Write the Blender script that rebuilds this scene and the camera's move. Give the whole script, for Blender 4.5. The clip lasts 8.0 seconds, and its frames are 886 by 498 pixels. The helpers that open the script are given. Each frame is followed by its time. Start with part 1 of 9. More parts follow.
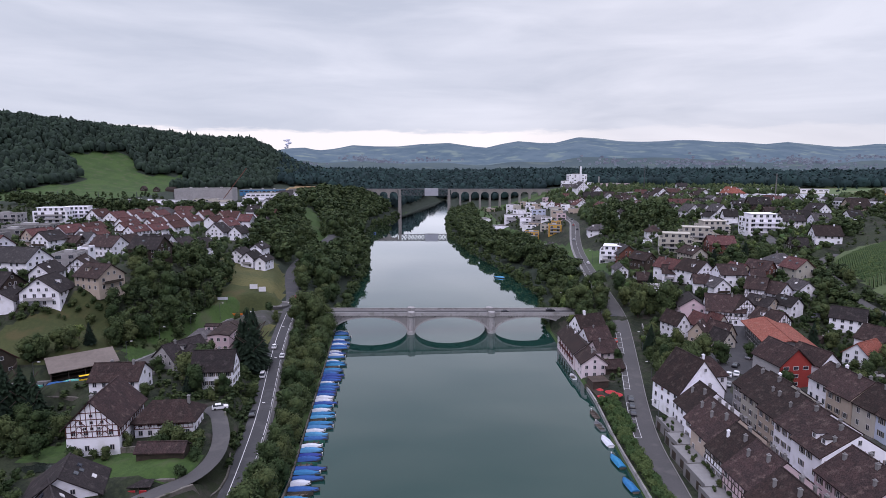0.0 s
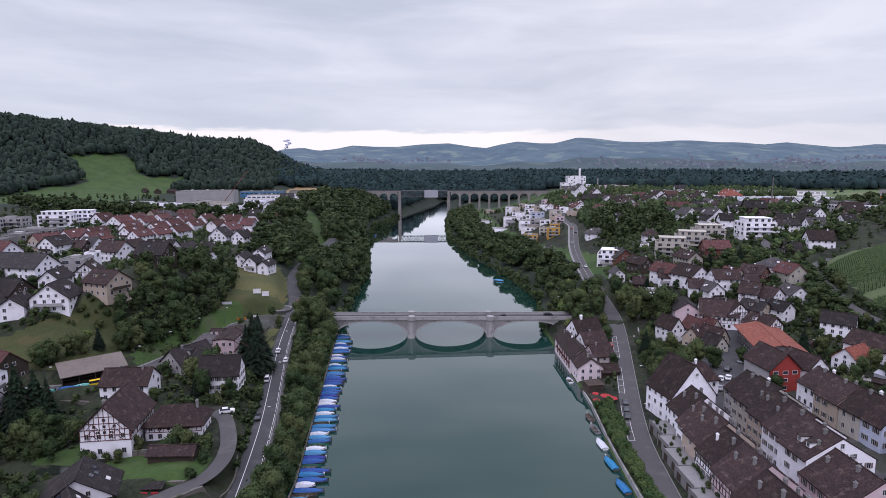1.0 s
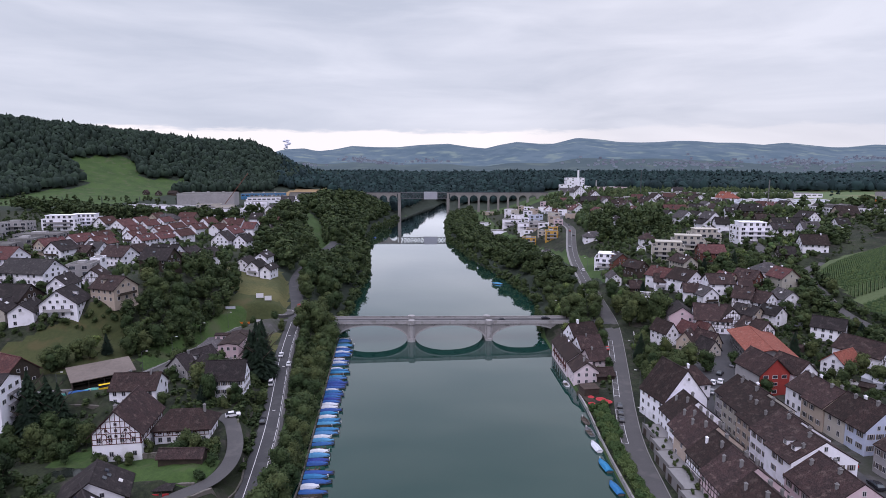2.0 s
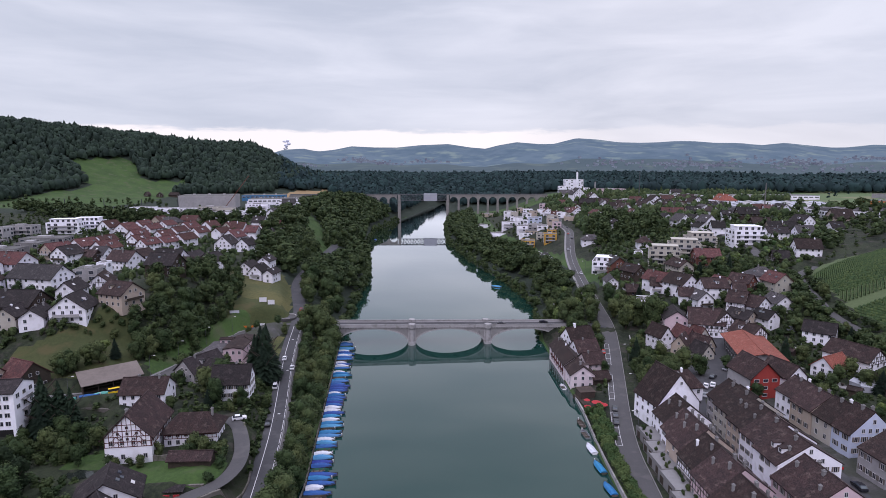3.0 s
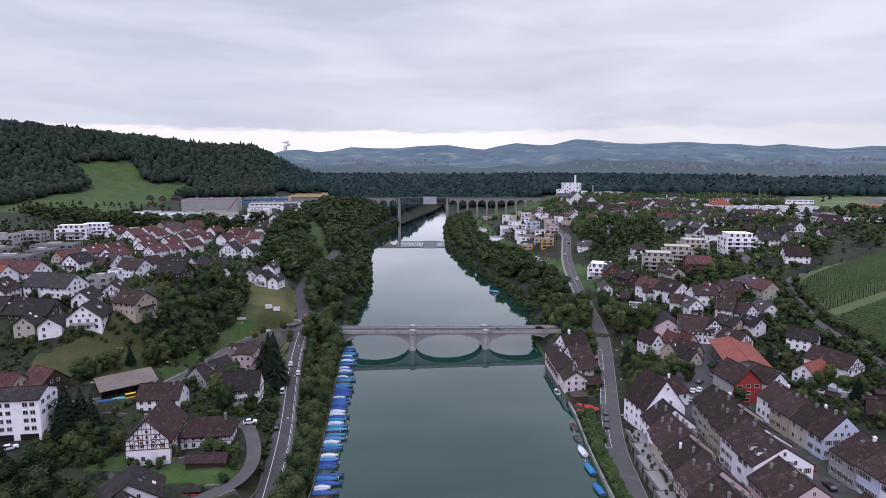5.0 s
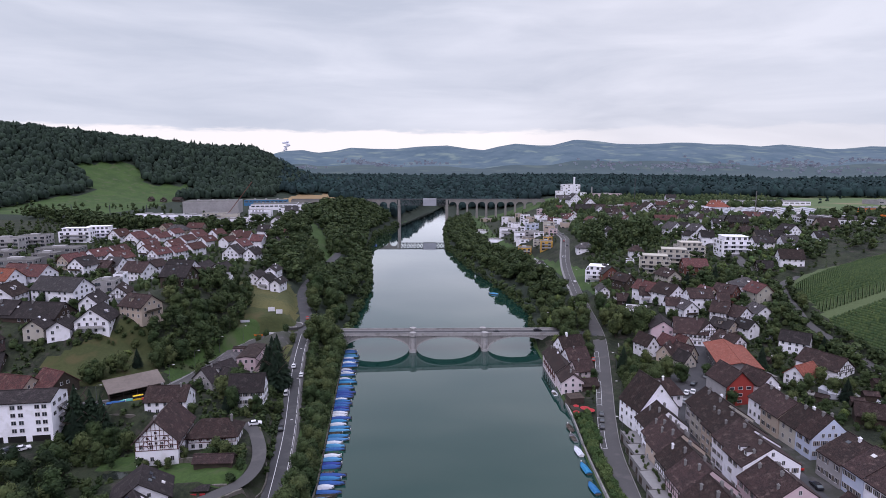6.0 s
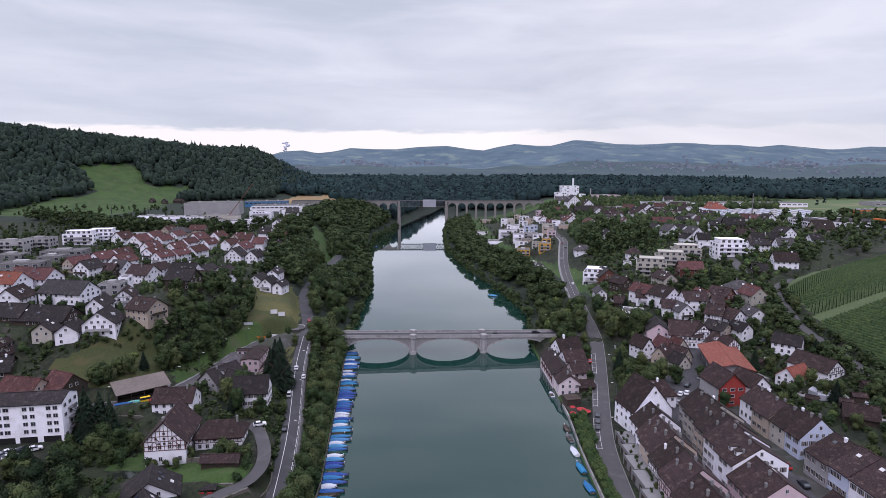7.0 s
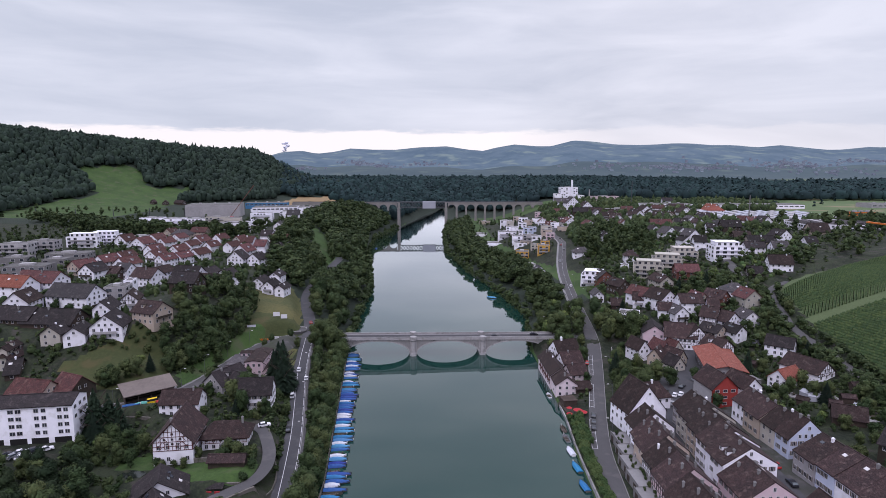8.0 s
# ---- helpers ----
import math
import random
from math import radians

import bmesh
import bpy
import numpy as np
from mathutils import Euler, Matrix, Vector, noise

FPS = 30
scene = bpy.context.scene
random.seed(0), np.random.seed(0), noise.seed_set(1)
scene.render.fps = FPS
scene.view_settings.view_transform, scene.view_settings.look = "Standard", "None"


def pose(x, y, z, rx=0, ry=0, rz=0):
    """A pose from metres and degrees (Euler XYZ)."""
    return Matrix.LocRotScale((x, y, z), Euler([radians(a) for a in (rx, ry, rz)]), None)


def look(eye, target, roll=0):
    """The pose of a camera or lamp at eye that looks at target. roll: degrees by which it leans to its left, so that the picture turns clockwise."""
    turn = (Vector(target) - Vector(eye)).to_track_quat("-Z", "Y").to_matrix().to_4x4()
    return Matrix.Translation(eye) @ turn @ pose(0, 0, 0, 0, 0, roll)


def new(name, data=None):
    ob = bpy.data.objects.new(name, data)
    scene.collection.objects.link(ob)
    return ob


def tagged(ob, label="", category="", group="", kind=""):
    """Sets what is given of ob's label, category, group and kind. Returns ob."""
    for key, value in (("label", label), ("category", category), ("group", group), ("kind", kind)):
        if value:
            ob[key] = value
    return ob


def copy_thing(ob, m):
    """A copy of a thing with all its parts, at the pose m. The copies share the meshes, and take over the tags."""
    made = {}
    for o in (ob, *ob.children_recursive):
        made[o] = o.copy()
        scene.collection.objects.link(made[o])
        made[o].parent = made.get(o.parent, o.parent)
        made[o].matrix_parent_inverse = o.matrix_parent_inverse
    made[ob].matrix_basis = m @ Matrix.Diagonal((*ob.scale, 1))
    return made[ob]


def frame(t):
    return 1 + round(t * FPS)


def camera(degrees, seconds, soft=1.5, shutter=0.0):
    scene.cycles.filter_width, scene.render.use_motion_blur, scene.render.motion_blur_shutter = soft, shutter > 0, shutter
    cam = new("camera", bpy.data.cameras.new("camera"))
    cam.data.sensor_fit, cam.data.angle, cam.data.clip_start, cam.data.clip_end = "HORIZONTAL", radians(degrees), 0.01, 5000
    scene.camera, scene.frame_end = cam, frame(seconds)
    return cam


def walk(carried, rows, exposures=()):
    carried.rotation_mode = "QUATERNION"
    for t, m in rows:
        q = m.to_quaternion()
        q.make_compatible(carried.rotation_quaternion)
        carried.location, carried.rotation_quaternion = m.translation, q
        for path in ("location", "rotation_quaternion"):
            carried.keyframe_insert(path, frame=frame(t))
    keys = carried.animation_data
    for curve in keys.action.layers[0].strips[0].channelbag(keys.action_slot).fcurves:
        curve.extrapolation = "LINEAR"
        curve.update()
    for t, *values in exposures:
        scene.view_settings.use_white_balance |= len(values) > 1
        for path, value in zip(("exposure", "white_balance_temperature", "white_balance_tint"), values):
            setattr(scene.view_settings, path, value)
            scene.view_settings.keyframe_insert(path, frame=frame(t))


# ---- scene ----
cam = camera(75.4, 8.0, soft=0.6)
METRES, EYE, TILT, LEAN, TURN = 46.5, 79.5, -8.0, 0.0, 0.0
ROWS = [
    (0.0, 0.0, 0.0, 0.0, 0.0, 0.0, -0.0),
    (0.5, -0.0002, -0.0573, 0.028, -0.02, -0.0, 0.01),
    (1.0, -0.0004, -0.1145, 0.0559, -0.03, -0.01, 0.02),
    (1.5, -0.0005, -0.1715, 0.0839, -0.06, -0.01, 0.02),
    (3.0, -0.0021, -0.3465, 0.1685, -0.12, -0.03, 0.05),
    (3.5, -0.0028, -0.4037, 0.1931, -0.13, -0.03, 0.04),
    (4.0, -0.0034, -0.461, 0.2168, -0.15, -0.03, 0.04),
    (4.5, -0.0039, -0.5184, 0.2411, -0.17, -0.03, 0.04),
    (6.0, -0.0049, -0.6902, 0.3069, -0.21, -0.01, 0.05),
    (6.5, -0.005, -0.7473, 0.3271, -0.23, -0.01, 0.06),
    (7.0, -0.0053, -0.8049, 0.3475, -0.25, -0.01, 0.06),
    (7.5, -0.0063, -0.8625, 0.3678, -0.27, -0.01, 0.07),
    (8.0, -0.0068, -0.9205, 0.3876, -0.29, 0.0, 0.08),
]
walk(cam, [(t, pose(0, 0, EYE, TILT, LEAN, TURN) @ pose(METRES * x, METRES * y, METRES * z, 90 + pitch, roll, yaw)) for t, x, y, z, yaw, pitch, roll in ROWS],
     exposures=[(0.0, 0.0, 6150, 22), (8.0, 0.0, 6150, 22)])

# ---- light: an overcast evening sky with a paler gap above the horizon ----
world = bpy.data.worlds.new("overcast_sky")
scene.world = world
world.use_nodes = True
W = world.node_tree
W.nodes.clear()


def wn(kind, **given):
    n = W.nodes.new(kind)
    for key, value in given.items():
        n.inputs[key.replace("_", " ")].default_value = value
    return n


sky = wn("ShaderNodeTexSky")
sky.sky_type, sky.sun_disc, sky.sun_elevation, sky.sun_rotation = "NISHITA", False, radians(24), radians(20)
spot = wn("ShaderNodeTexCoord")
split = wn("ShaderNodeSeparateXYZ")
W.links.new(spot.outputs["Generated"], split.inputs[0])
# clouds: flat streaks near the horizon
stretch = wn("ShaderNodeMapping", Scale=(1.6, 1.6, 9.0))
W.links.new(spot.outputs["Generated"], stretch.inputs[0])
cloud = wn("ShaderNodeTexNoise", Scale=1.9, Detail=7.0, Roughness=0.52, Distortion=0.35)
W.links.new(stretch.outputs[0], cloud.inputs["Vector"])
grey = wn("ShaderNodeValToRGB")
grey.color_ramp.elements[0].position, grey.color_ramp.elements[0].color = 0.32, (0.605, 0.672, 0.730, 1)
grey.color_ramp.elements[1].position, grey.color_ramp.elements[1].color = 0.70, (0.835, 0.888, 0.918, 1)
W.links.new(cloud.outputs[0], grey.inputs[0])
# brighter towards the zenith, as an overcast sky is
lift = wn("ShaderNodeMapRange", From_Min=0.55, From_Max=0.97, To_Min=1.0, To_Max=3.5)
W.links.new(split.outputs["Z"], lift.inputs[0])
bright = wn("ShaderNodeVectorMath")
bright.operation = "SCALE"
W.links.new(grey.outputs[0], bright.inputs[0])
W.links.new(lift.outputs[0], bright.inputs["Scale"])
# the gap under the cloud deck, ragged along its upper edge
rag = wn("ShaderNodeTexNoise", Scale=5.0, Detail=5.0, Roughness=0.6)
W.links.new(stretch.outputs[0], rag.inputs["Vector"])
shift = wn("ShaderNodeMath")
shift.operation = "MULTIPLY_ADD"
shift.inputs[1].default_value, shift.inputs[2].default_value = 0.036, -0.018
W.links.new(rag.outputs[0], shift.inputs[0])
height = wn("ShaderNodeMath")
height.operation = "ADD"
W.links.new(split.outputs["Z"], height.inputs[0])
W.links.new(shift.outputs[0], height.inputs[1])
gap = wn("ShaderNodeMapRange", From_Min=0.059, From_Max=0.067, To_Min=1.0, To_Max=0.0)
gap.interpolation_type = "SMOOTHSTEP"
W.links.new(height.outputs[0], gap.inputs[0])
side = wn("ShaderNodeMapRange", From_Min=0.10, From_Max=0.30, To_Min=1.0, To_Max=0.25)
W.links.new(split.outputs["X"], side.inputs[0])
much = wn("ShaderNodeMath")
much.operation = "MULTIPLY"
W.links.new(gap.outputs[0], much.inputs[0])
W.links.new(side.outputs[0], much.inputs[1])
deck = wn("ShaderNodeMix")
deck.data_type = "RGBA"
deck.inputs["B"].default_value = (1.10, 1.07, 1.005, 1)
W.links.new(much.outputs[0], deck.inputs["Factor"])
W.links.new(bright.outputs[0], deck.inputs["A"])
clear = wn("ShaderNodeBackground", Strength=0.04)
W.links.new(sky.outputs[0], clear.inputs[0])
veil = wn("ShaderNodeBackground", Strength=0.95)
W.links.new(deck.outputs["Result"], veil.inputs[0])
both = wn("ShaderNodeMixShader", Fac=0.93)
W.links.new(clear.outputs[0], both.inputs[1])
W.links.new(veil.outputs[0], both.inputs[2])
out = wn("ShaderNodeOutputWorld")
W.links.new(both.outputs[0], out.inputs[0])

sun = new("sun", bpy.data.lights.new("sun", "SUN"))
sun.data.energy, sun.data.angle, sun.data.color = 1.0, radians(40), (1.0, 0.96, 0.92)
sun.matrix_world = look((-60, -120, 230), (0, 80, 0))
scene.view_settings.exposure = 0.0

# ---- materials ----
def mat(name, base, alt=None, scale=1.0, coarse=0.12, rough=0.85, bump=0.3, metal=0.0, spec=0.3, vary=0.0, island=0.0, third=None, contrast=0.25, hues=0.11):
    """A procedural surface: fine grain and coarse patches between two colours, a third in stains, changes from object to object."""
    m = bpy.data.materials.new(name)
    m.use_nodes = True
    t = m.node_tree
    p = t.nodes["Principled BSDF"]
    p.inputs["Roughness"].default_value, p.inputs["Metallic"].default_value = rough, metal
    p.inputs["Specular IOR Level"].default_value = spec
    alt = alt or tuple(c * 0.7 for c in base)
    base, alt, third = [c and (c[0] * 1.02, c[1] * 0.975, c[2] * 1.08) for c in (base, alt, third)]
    co = t.nodes.new("ShaderNodeTexCoord")
    fine = t.nodes.new("ShaderNodeTexNoise")
    fine.inputs["Scale"].default_value, fine.inputs["Detail"].default_value, fine.inputs["Roughness"].default_value = scale, 6, 0.65
    big = t.nodes.new("ShaderNodeTexNoise")
    big.inputs["Scale"].default_value, big.inputs["Detail"].default_value = scale * coarse, 4
    for n in (fine, big):
        t.links.new(co.outputs["Object"], n.inputs["Vector"])
    blend = t.nodes.new("ShaderNodeMath")
    blend.operation = "ADD"
    t.links.new(fine.outputs[0], blend.inputs[0])
    t.links.new(big.outputs[0], blend.inputs[1])
    fac = t.nodes.new("ShaderNodeMapRange")
    fac.inputs["From Min"].default_value, fac.inputs["From Max"].default_value = 1 - contrast, 1 + contrast
    t.links.new(blend.outputs[0], fac.inputs[0])
    mix = t.nodes.new("ShaderNodeMix")
    mix.data_type = "RGBA"
    mix.inputs["A"].default_value, mix.inputs["B"].default_value = (*base, 1), (*alt, 1)
    t.links.new(fac.outputs[0], mix.inputs["Factor"])
    col = mix.outputs["Result"]
    if third:
        stain = t.nodes.new("ShaderNodeTexNoise")
        stain.inputs["Scale"].default_value, stain.inputs["Detail"].default_value = scale * coarse * 2.3, 7
        t.links.new(co.outputs["Object"], stain.inputs["Vector"])
        cut = t.nodes.new("ShaderNodeMapRange")
        cut.inputs["From Min"].default_value, cut.inputs["From Max"].default_value = 0.55, 0.66
        t.links.new(stain.outputs[0], cut.inputs[0])
        m3 = t.nodes.new("ShaderNodeMix")
        m3.data_type = "RGBA"
        m3.inputs["B"].default_value = (*third, 1)
        t.links.new(cut.outputs[0], m3.inputs["Factor"])
        t.links.new(col, m3.inputs["A"])
        col = m3.outputs["Result"]
    for amount, kind, sock in ((vary, "ShaderNodeObjectInfo", "Random"), (island, "ShaderNodeNewGeometry", "Random Per Island")):
        if amount:
            r = t.nodes.new(kind)
            val = t.nodes.new("ShaderNodeMapRange")
            val.inputs["To Min"].default_value, val.inputs["To Max"].default_value = 1 - amount, 1 + amount
            t.links.new(r.outputs[sock], val.inputs[0])
            hs = t.nodes.new("ShaderNodeHueSaturation")
            t.links.new(val.outputs[0], hs.inputs["Value"])
            hue = t.nodes.new("ShaderNodeMapRange")
            hue.inputs["To Min"].default_value, hue.inputs["To Max"].default_value = 0.5 + amount * hues, 0.5 - amount * hues
            t.links.new(r.outputs[sock], hue.inputs[0])
            t.links.new(hue.outputs[0], hs.inputs["Hue"])
            t.links.new(col, hs.inputs["Color"])
            col = hs.outputs[0]
    t.links.new(col, p.inputs["Base Color"])
    if bump:
        b = t.nodes.new("ShaderNodeBump")
        b.inputs["Strength"].default_value, b.inputs["Distance"].default_value = bump, 0.25 / scale
        t.links.new(fine.outputs[0], b.inputs["Height"])
        t.links.new(b.outputs[0], p.inputs["Normal"])
    return m


def tiles(name, base, alt, third, size=0.22):
    """Roof tiles: courses down the slope, each tile of its own tone, lichen and newer patches."""
    m = mat(name, base, alt, 1.1, 0.25, 0.88, 0.0, third=tuple(c * 1.35 for c in third), vary=0.34, contrast=0.2, hues=0.025)
    t = m.node_tree
    p = t.nodes["Principled BSDF"]
    co = t.nodes.new("ShaderNodeTexCoord")
    each = t.nodes.new("ShaderNodeTexVoronoi")
    each.inputs["Scale"].default_value = 1.1 / size
    t.links.new(co.outputs["Object"], each.inputs["Vector"])
    tone = t.nodes.new("ShaderNodeSeparateColor")
    t.links.new(each.outputs["Color"], tone.inputs[0])
    val = t.nodes.new("ShaderNodeMapRange")
    val.inputs["To Min"].default_value, val.inputs["To Max"].default_value = 0.55, 1.5
    t.links.new(tone.outputs[0], val.inputs[0])
    mul = t.nodes.new("ShaderNodeHueSaturation")
    t.links.new(p.inputs["Base Color"].links[0].from_socket, mul.inputs["Color"])
    t.links.new(val.outputs[0], mul.inputs["Value"])
    t.links.new(mul.outputs[0], p.inputs["Base Color"])
    wave = t.nodes.new("ShaderNodeTexWave")
    wave.bands_direction, wave.wave_profile = "Z", "SAW"
    wave.inputs["Scale"].default_value, wave.inputs["Distortion"].default_value = 0.95, 0.6
    t.links.new(co.outputs["Object"], wave.inputs["Vector"])
    b = t.nodes.new("ShaderNodeBump")
    b.inputs["Strength"].default_value, b.inputs["Distance"].default_value = 0.8, 0.08
    t.links.new(wave.outputs["Fac"], b.inputs["Height"])
    t.links.new(b.outputs[0], p.inputs["Normal"])
    return m


M_GRASS = mat("grass", (0.042, 0.078, 0.018), (0.026, 0.052, 0.013), 0.9, 0.05, 0.95, 0.6, third=(0.055, 0.070, 0.030), contrast=0.14)
M_MEADOW = mat("meadow", (0.0474, 0.0548, 0.0178), (0.0318, 0.0414, 0.0133), 0.8, 0.06, 0.95, 0.6, third=(0.0592, 0.0533, 0.0207), contrast=0.16)
M_CROP = mat("ripe_crop", (0.235, 0.165, 0.085), (0.20, 0.14, 0.07), 0.06, 0.2, 0.95, 0.0)
M_DRY = mat("dry_meadow", (0.090, 0.085, 0.030), (0.050, 0.058, 0.020), 0.8, 0.06, 0.95, 0.6, contrast=0.16)
M_FLOOR = mat("forest_floor", (0.0208, 0.0304, 0.0192), (0.0136, 0.0208, 0.0136), 0.6, 0.1, 0.95, 0.6)
M_GARDEN = mat("garden_ground", (0.0238, 0.0311, 0.0146), (0.0086, 0.0125, 0.0066), 0.7, 0.12, 0.95, 0.9, contrast=0.12, third=(0.0383, 0.0344, 0.0278))
M_TOWN = mat("yard_ground", (0.0562, 0.0551, 0.0518), (0.0281, 0.0349, 0.0169), 0.35, 0.2, 0.95, 0.3, third=(0.0900, 0.0872, 0.0844))
M_VINE_SOIL = mat("vineyard_ground", (0.0765, 0.1035, 0.0432), (0.0558, 0.0793, 0.0306), 0.8, 0.1, 0.95, 0.5)
# far plain and hills: distance haze is painted in as blue-grey
M_HAZY_WOOD = mat("hazy_far_woods", (0.0386, 0.0626, 0.0699), (0.0515, 0.0773, 0.0810), 0.02, 0.15, 0.95, 0.0, third=(0.0699, 0.0957, 0.0868))
M_HAZY_HILL = mat("hazy_far_hills", (0.0520, 0.0884, 0.1144), (0.0780, 0.1170, 0.1404), 0.012, 0.3, 0.95, 0.0, contrast=0.14, third=(0.1235, 0.1664, 0.1560))
M_FIELD = mat("crop_field", (0.0825, 0.1200, 0.0465), (0.0675, 0.1050, 0.0390), 0.05, 0.2, 0.95, 0.0, third=(0.1725, 0.1500, 0.0825))
M_ASPHALT = mat("asphalt", (0.0546, 0.0546, 0.0568), (0.0437, 0.0437, 0.0460), 2.2, 0.05, 0.9, 0.2, third=(0.0642, 0.0635, 0.0642))
M_PALE_ASPHALT = mat("worn_asphalt", (0.0734, 0.0714, 0.0701), (0.0587, 0.0574, 0.0568), 2.0, 0.05, 0.9, 0.2, third=(0.0829, 0.0797, 0.0765))
M_PAINT = mat("road_paint", (0.55, 0.55, 0.54), (0.42, 0.42, 0.41), 3.0, 0.2, 0.8, 0.05)
M_STONE = mat("quarried_stone", (0.315, 0.310, 0.295), (0.240, 0.235, 0.225), 1.4, 0.12, 0.9, 0.5, third=(0.1950, 0.1880, 0.1750))
M_ARCH = mat("arch_stone", (0.2254, 0.2208, 0.2098), (0.1702, 0.1656, 0.1564), 1.0, 0.1, 0.9, 0.4, third=(0.0690, 0.0656, 0.0587))
M_WALLSTONE = mat("rubble_wall", (0.1500, 0.1387, 0.1200), (0.0825, 0.0750, 0.0638), 1.8, 0.12, 0.95, 0.8, third=(0.0525, 0.0600, 0.0338))
M_CONCRETE = mat("concrete", (0.2025, 0.1992, 0.1923), (0.1620, 0.1586, 0.1519), 0.9, 0.15, 0.9, 0.2, vary=0.08)
M_VIADUCT = mat("viaduct_stone", (0.2448, 0.2339, 0.2120), (0.1849, 0.1762, 0.1610), 0.5, 0.15, 0.9, 0.3)
M_STEEL = mat("grey_steel", (0.11, 0.115, 0.12), (0.085, 0.09, 0.095), 0.7, 0.2, 0.6, 0.1, metal=0.4)
M_SHEET = mat("scaffold_sheet", (0.36, 0.375, 0.40), (0.30, 0.31, 0.335), 0.15, 0.3, 0.8, 0.1)
M_WHITE = mat("white_render", (0.835, 0.84, 0.855), (0.765, 0.77, 0.785), 0.55, 0.25, 0.9, 0.1, vary=0.06, third=(0.69, 0.69, 0.69))
M_CREAM = mat("cream_render", (0.43, 0.41, 0.345), (0.375, 0.355, 0.30), 0.5, 0.25, 0.9, 0.1, vary=0.08)
M_BEIGE = mat("beige_render", (0.4136, 0.3520, 0.2772), (0.3520, 0.2992, 0.2332), 0.5, 0.25, 0.9, 0.1, vary=0.10)
M_PINK = mat("pink_render", (0.58, 0.455, 0.465), (0.51, 0.395, 0.405), 0.5, 0.25, 0.9, 0.1, vary=0.05)
M_ROSE = mat("pale_rose_render", (0.61, 0.535, 0.535), (0.53, 0.46, 0.465), 0.5, 0.25, 0.9, 0.1, vary=0.05)
M_BLUE = mat("pale_blue_render", (0.4942, 0.5512, 0.6463), (0.4372, 0.4895, 0.5797), 0.5, 0.25, 0.9, 0.1)
M_YELLOW = mat("yellow_render", (0.4960, 0.2960, 0.0560), (0.4400, 0.2560, 0.0480), 0.5, 0.25, 0.9, 0.1)
M_RED = mat("red_render", (0.2960, 0.0464, 0.0360), (0.2480, 0.0368, 0.0296), 0.5, 0.25, 0.9, 0.1)
M_GREY = mat("grey_render", (0.36, 0.355, 0.345), (0.29, 0.285, 0.275), 0.5, 0.25, 0.9, 0.1, vary=0.12)
M_BRICKRED = mat("red_brick_face", (0.16, 0.065, 0.048), (0.12, 0.05, 0.038), 2.0, 0.2, 0.9, 0.3)
M_OLDWOOD = mat("weathered_boards", (0.060, 0.045, 0.034), (0.036, 0.028, 0.022), 1.5, 0.2, 0.9, 0.5, vary=0.2)
M_TIMBER = mat("oxblood_timber", (0.0920, 0.0200, 0.0192), (0.0680, 0.0160, 0.0152), 1.2, 0.2, 0.8, 0.2)
M_DARKTIMBER = mat("dark_timber", (0.040, 0.030, 0.026), (0.028, 0.022, 0.020), 1.2, 0.2, 0.8, 0.2)
M_ROOF = tiles("old_clay_tiles", (0.0355, 0.0203, 0.0187), (0.0216, 0.0138, 0.0136), (0.0445, 0.0311, 0.0267))
M_ROOF_DARK = tiles("dark_tiles", (0.0206, 0.0156, 0.0162), (0.0145, 0.0119, 0.0127), (0.0275, 0.0224, 0.0217))
M_ROOF_RED = tiles("red_tiles", (0.0792, 0.0306, 0.0270), (0.0522, 0.0234, 0.0225), (0.0720, 0.0396, 0.0333))
M_ROOF_ORANGE = tiles("new_red_tiles", (0.175, 0.0600, 0.0400), (0.1584, 0.0475, 0.0302), (0.1440, 0.0612, 0.0418))
M_ROOF_GREY = tiles("grey_tiles", (0.0539, 0.0490, 0.0501), (0.0404, 0.0367, 0.0386), (0.0643, 0.0581, 0.0563))
M_FLAT = mat("flat_roof_gravel", (0.1260, 0.1230, 0.1170), (0.0930, 0.0900, 0.0852), 0.6, 0.25, 0.95, 0.2, vary=0.15, third=(0.0600, 0.0690, 0.0360))
M_ETERNIT = mat("fibre_cement_sheets", (0.1575, 0.1335, 0.1140), (0.1162, 0.0975, 0.0840), 0.8, 0.2, 0.9, 0.3)
M_FRAME = mat("window_frame_paint", (0.58, 0.57, 0.55), (0.5, 0.49, 0.47), 3.0, 0.2, 0.6, 0.0)
M_SHUTTER = mat("painted_shutters", (0.150, 0.132, 0.112), (0.115, 0.100, 0.085), 3.0, 0.2, 0.7, 0.1, vary=0.3)
M_GLASS = mat("window_glass", (0.040, 0.046, 0.056), (0.024, 0.028, 0.036), 0.4, 0.5, 0.08, 0.0, spec=0.6, vary=0.35)
# near-black for flat panels that stand for shade inside openings
M_DARK = mat("opening_shade", (0.014, 0.013, 0.013), (0.010, 0.010, 0.010), 1.0, 0.3, 0.9, 0.0)
M_BARK = mat("bark", (0.055, 0.042, 0.032), (0.032, 0.025, 0.019), 3.0, 0.2, 0.95, 0.8)
M_LEAF = mat("broad_leaves", (0.0517, 0.0743, 0.0259), (0.0206, 0.0343, 0.0140), 1.9, 0.075, 0.8, 0.7, spec=0.15, vary=0.30, island=0.12, contrast=0.2)
M_MASS = mat("wood_leaves", (0.0518, 0.0754, 0.0263), (0.0207, 0.0347, 0.0141), 1.9, 0.075, 0.8, 0.7, spec=0.15, island=0.20, contrast=0.2)
M_LEAF_LIGHT = mat("young_leaves", (0.085, 0.125, 0.034), (0.060, 0.092, 0.026), 0.55, 0.3, 0.75, 0.0, spec=0.2, vary=0.2, island=0.25)
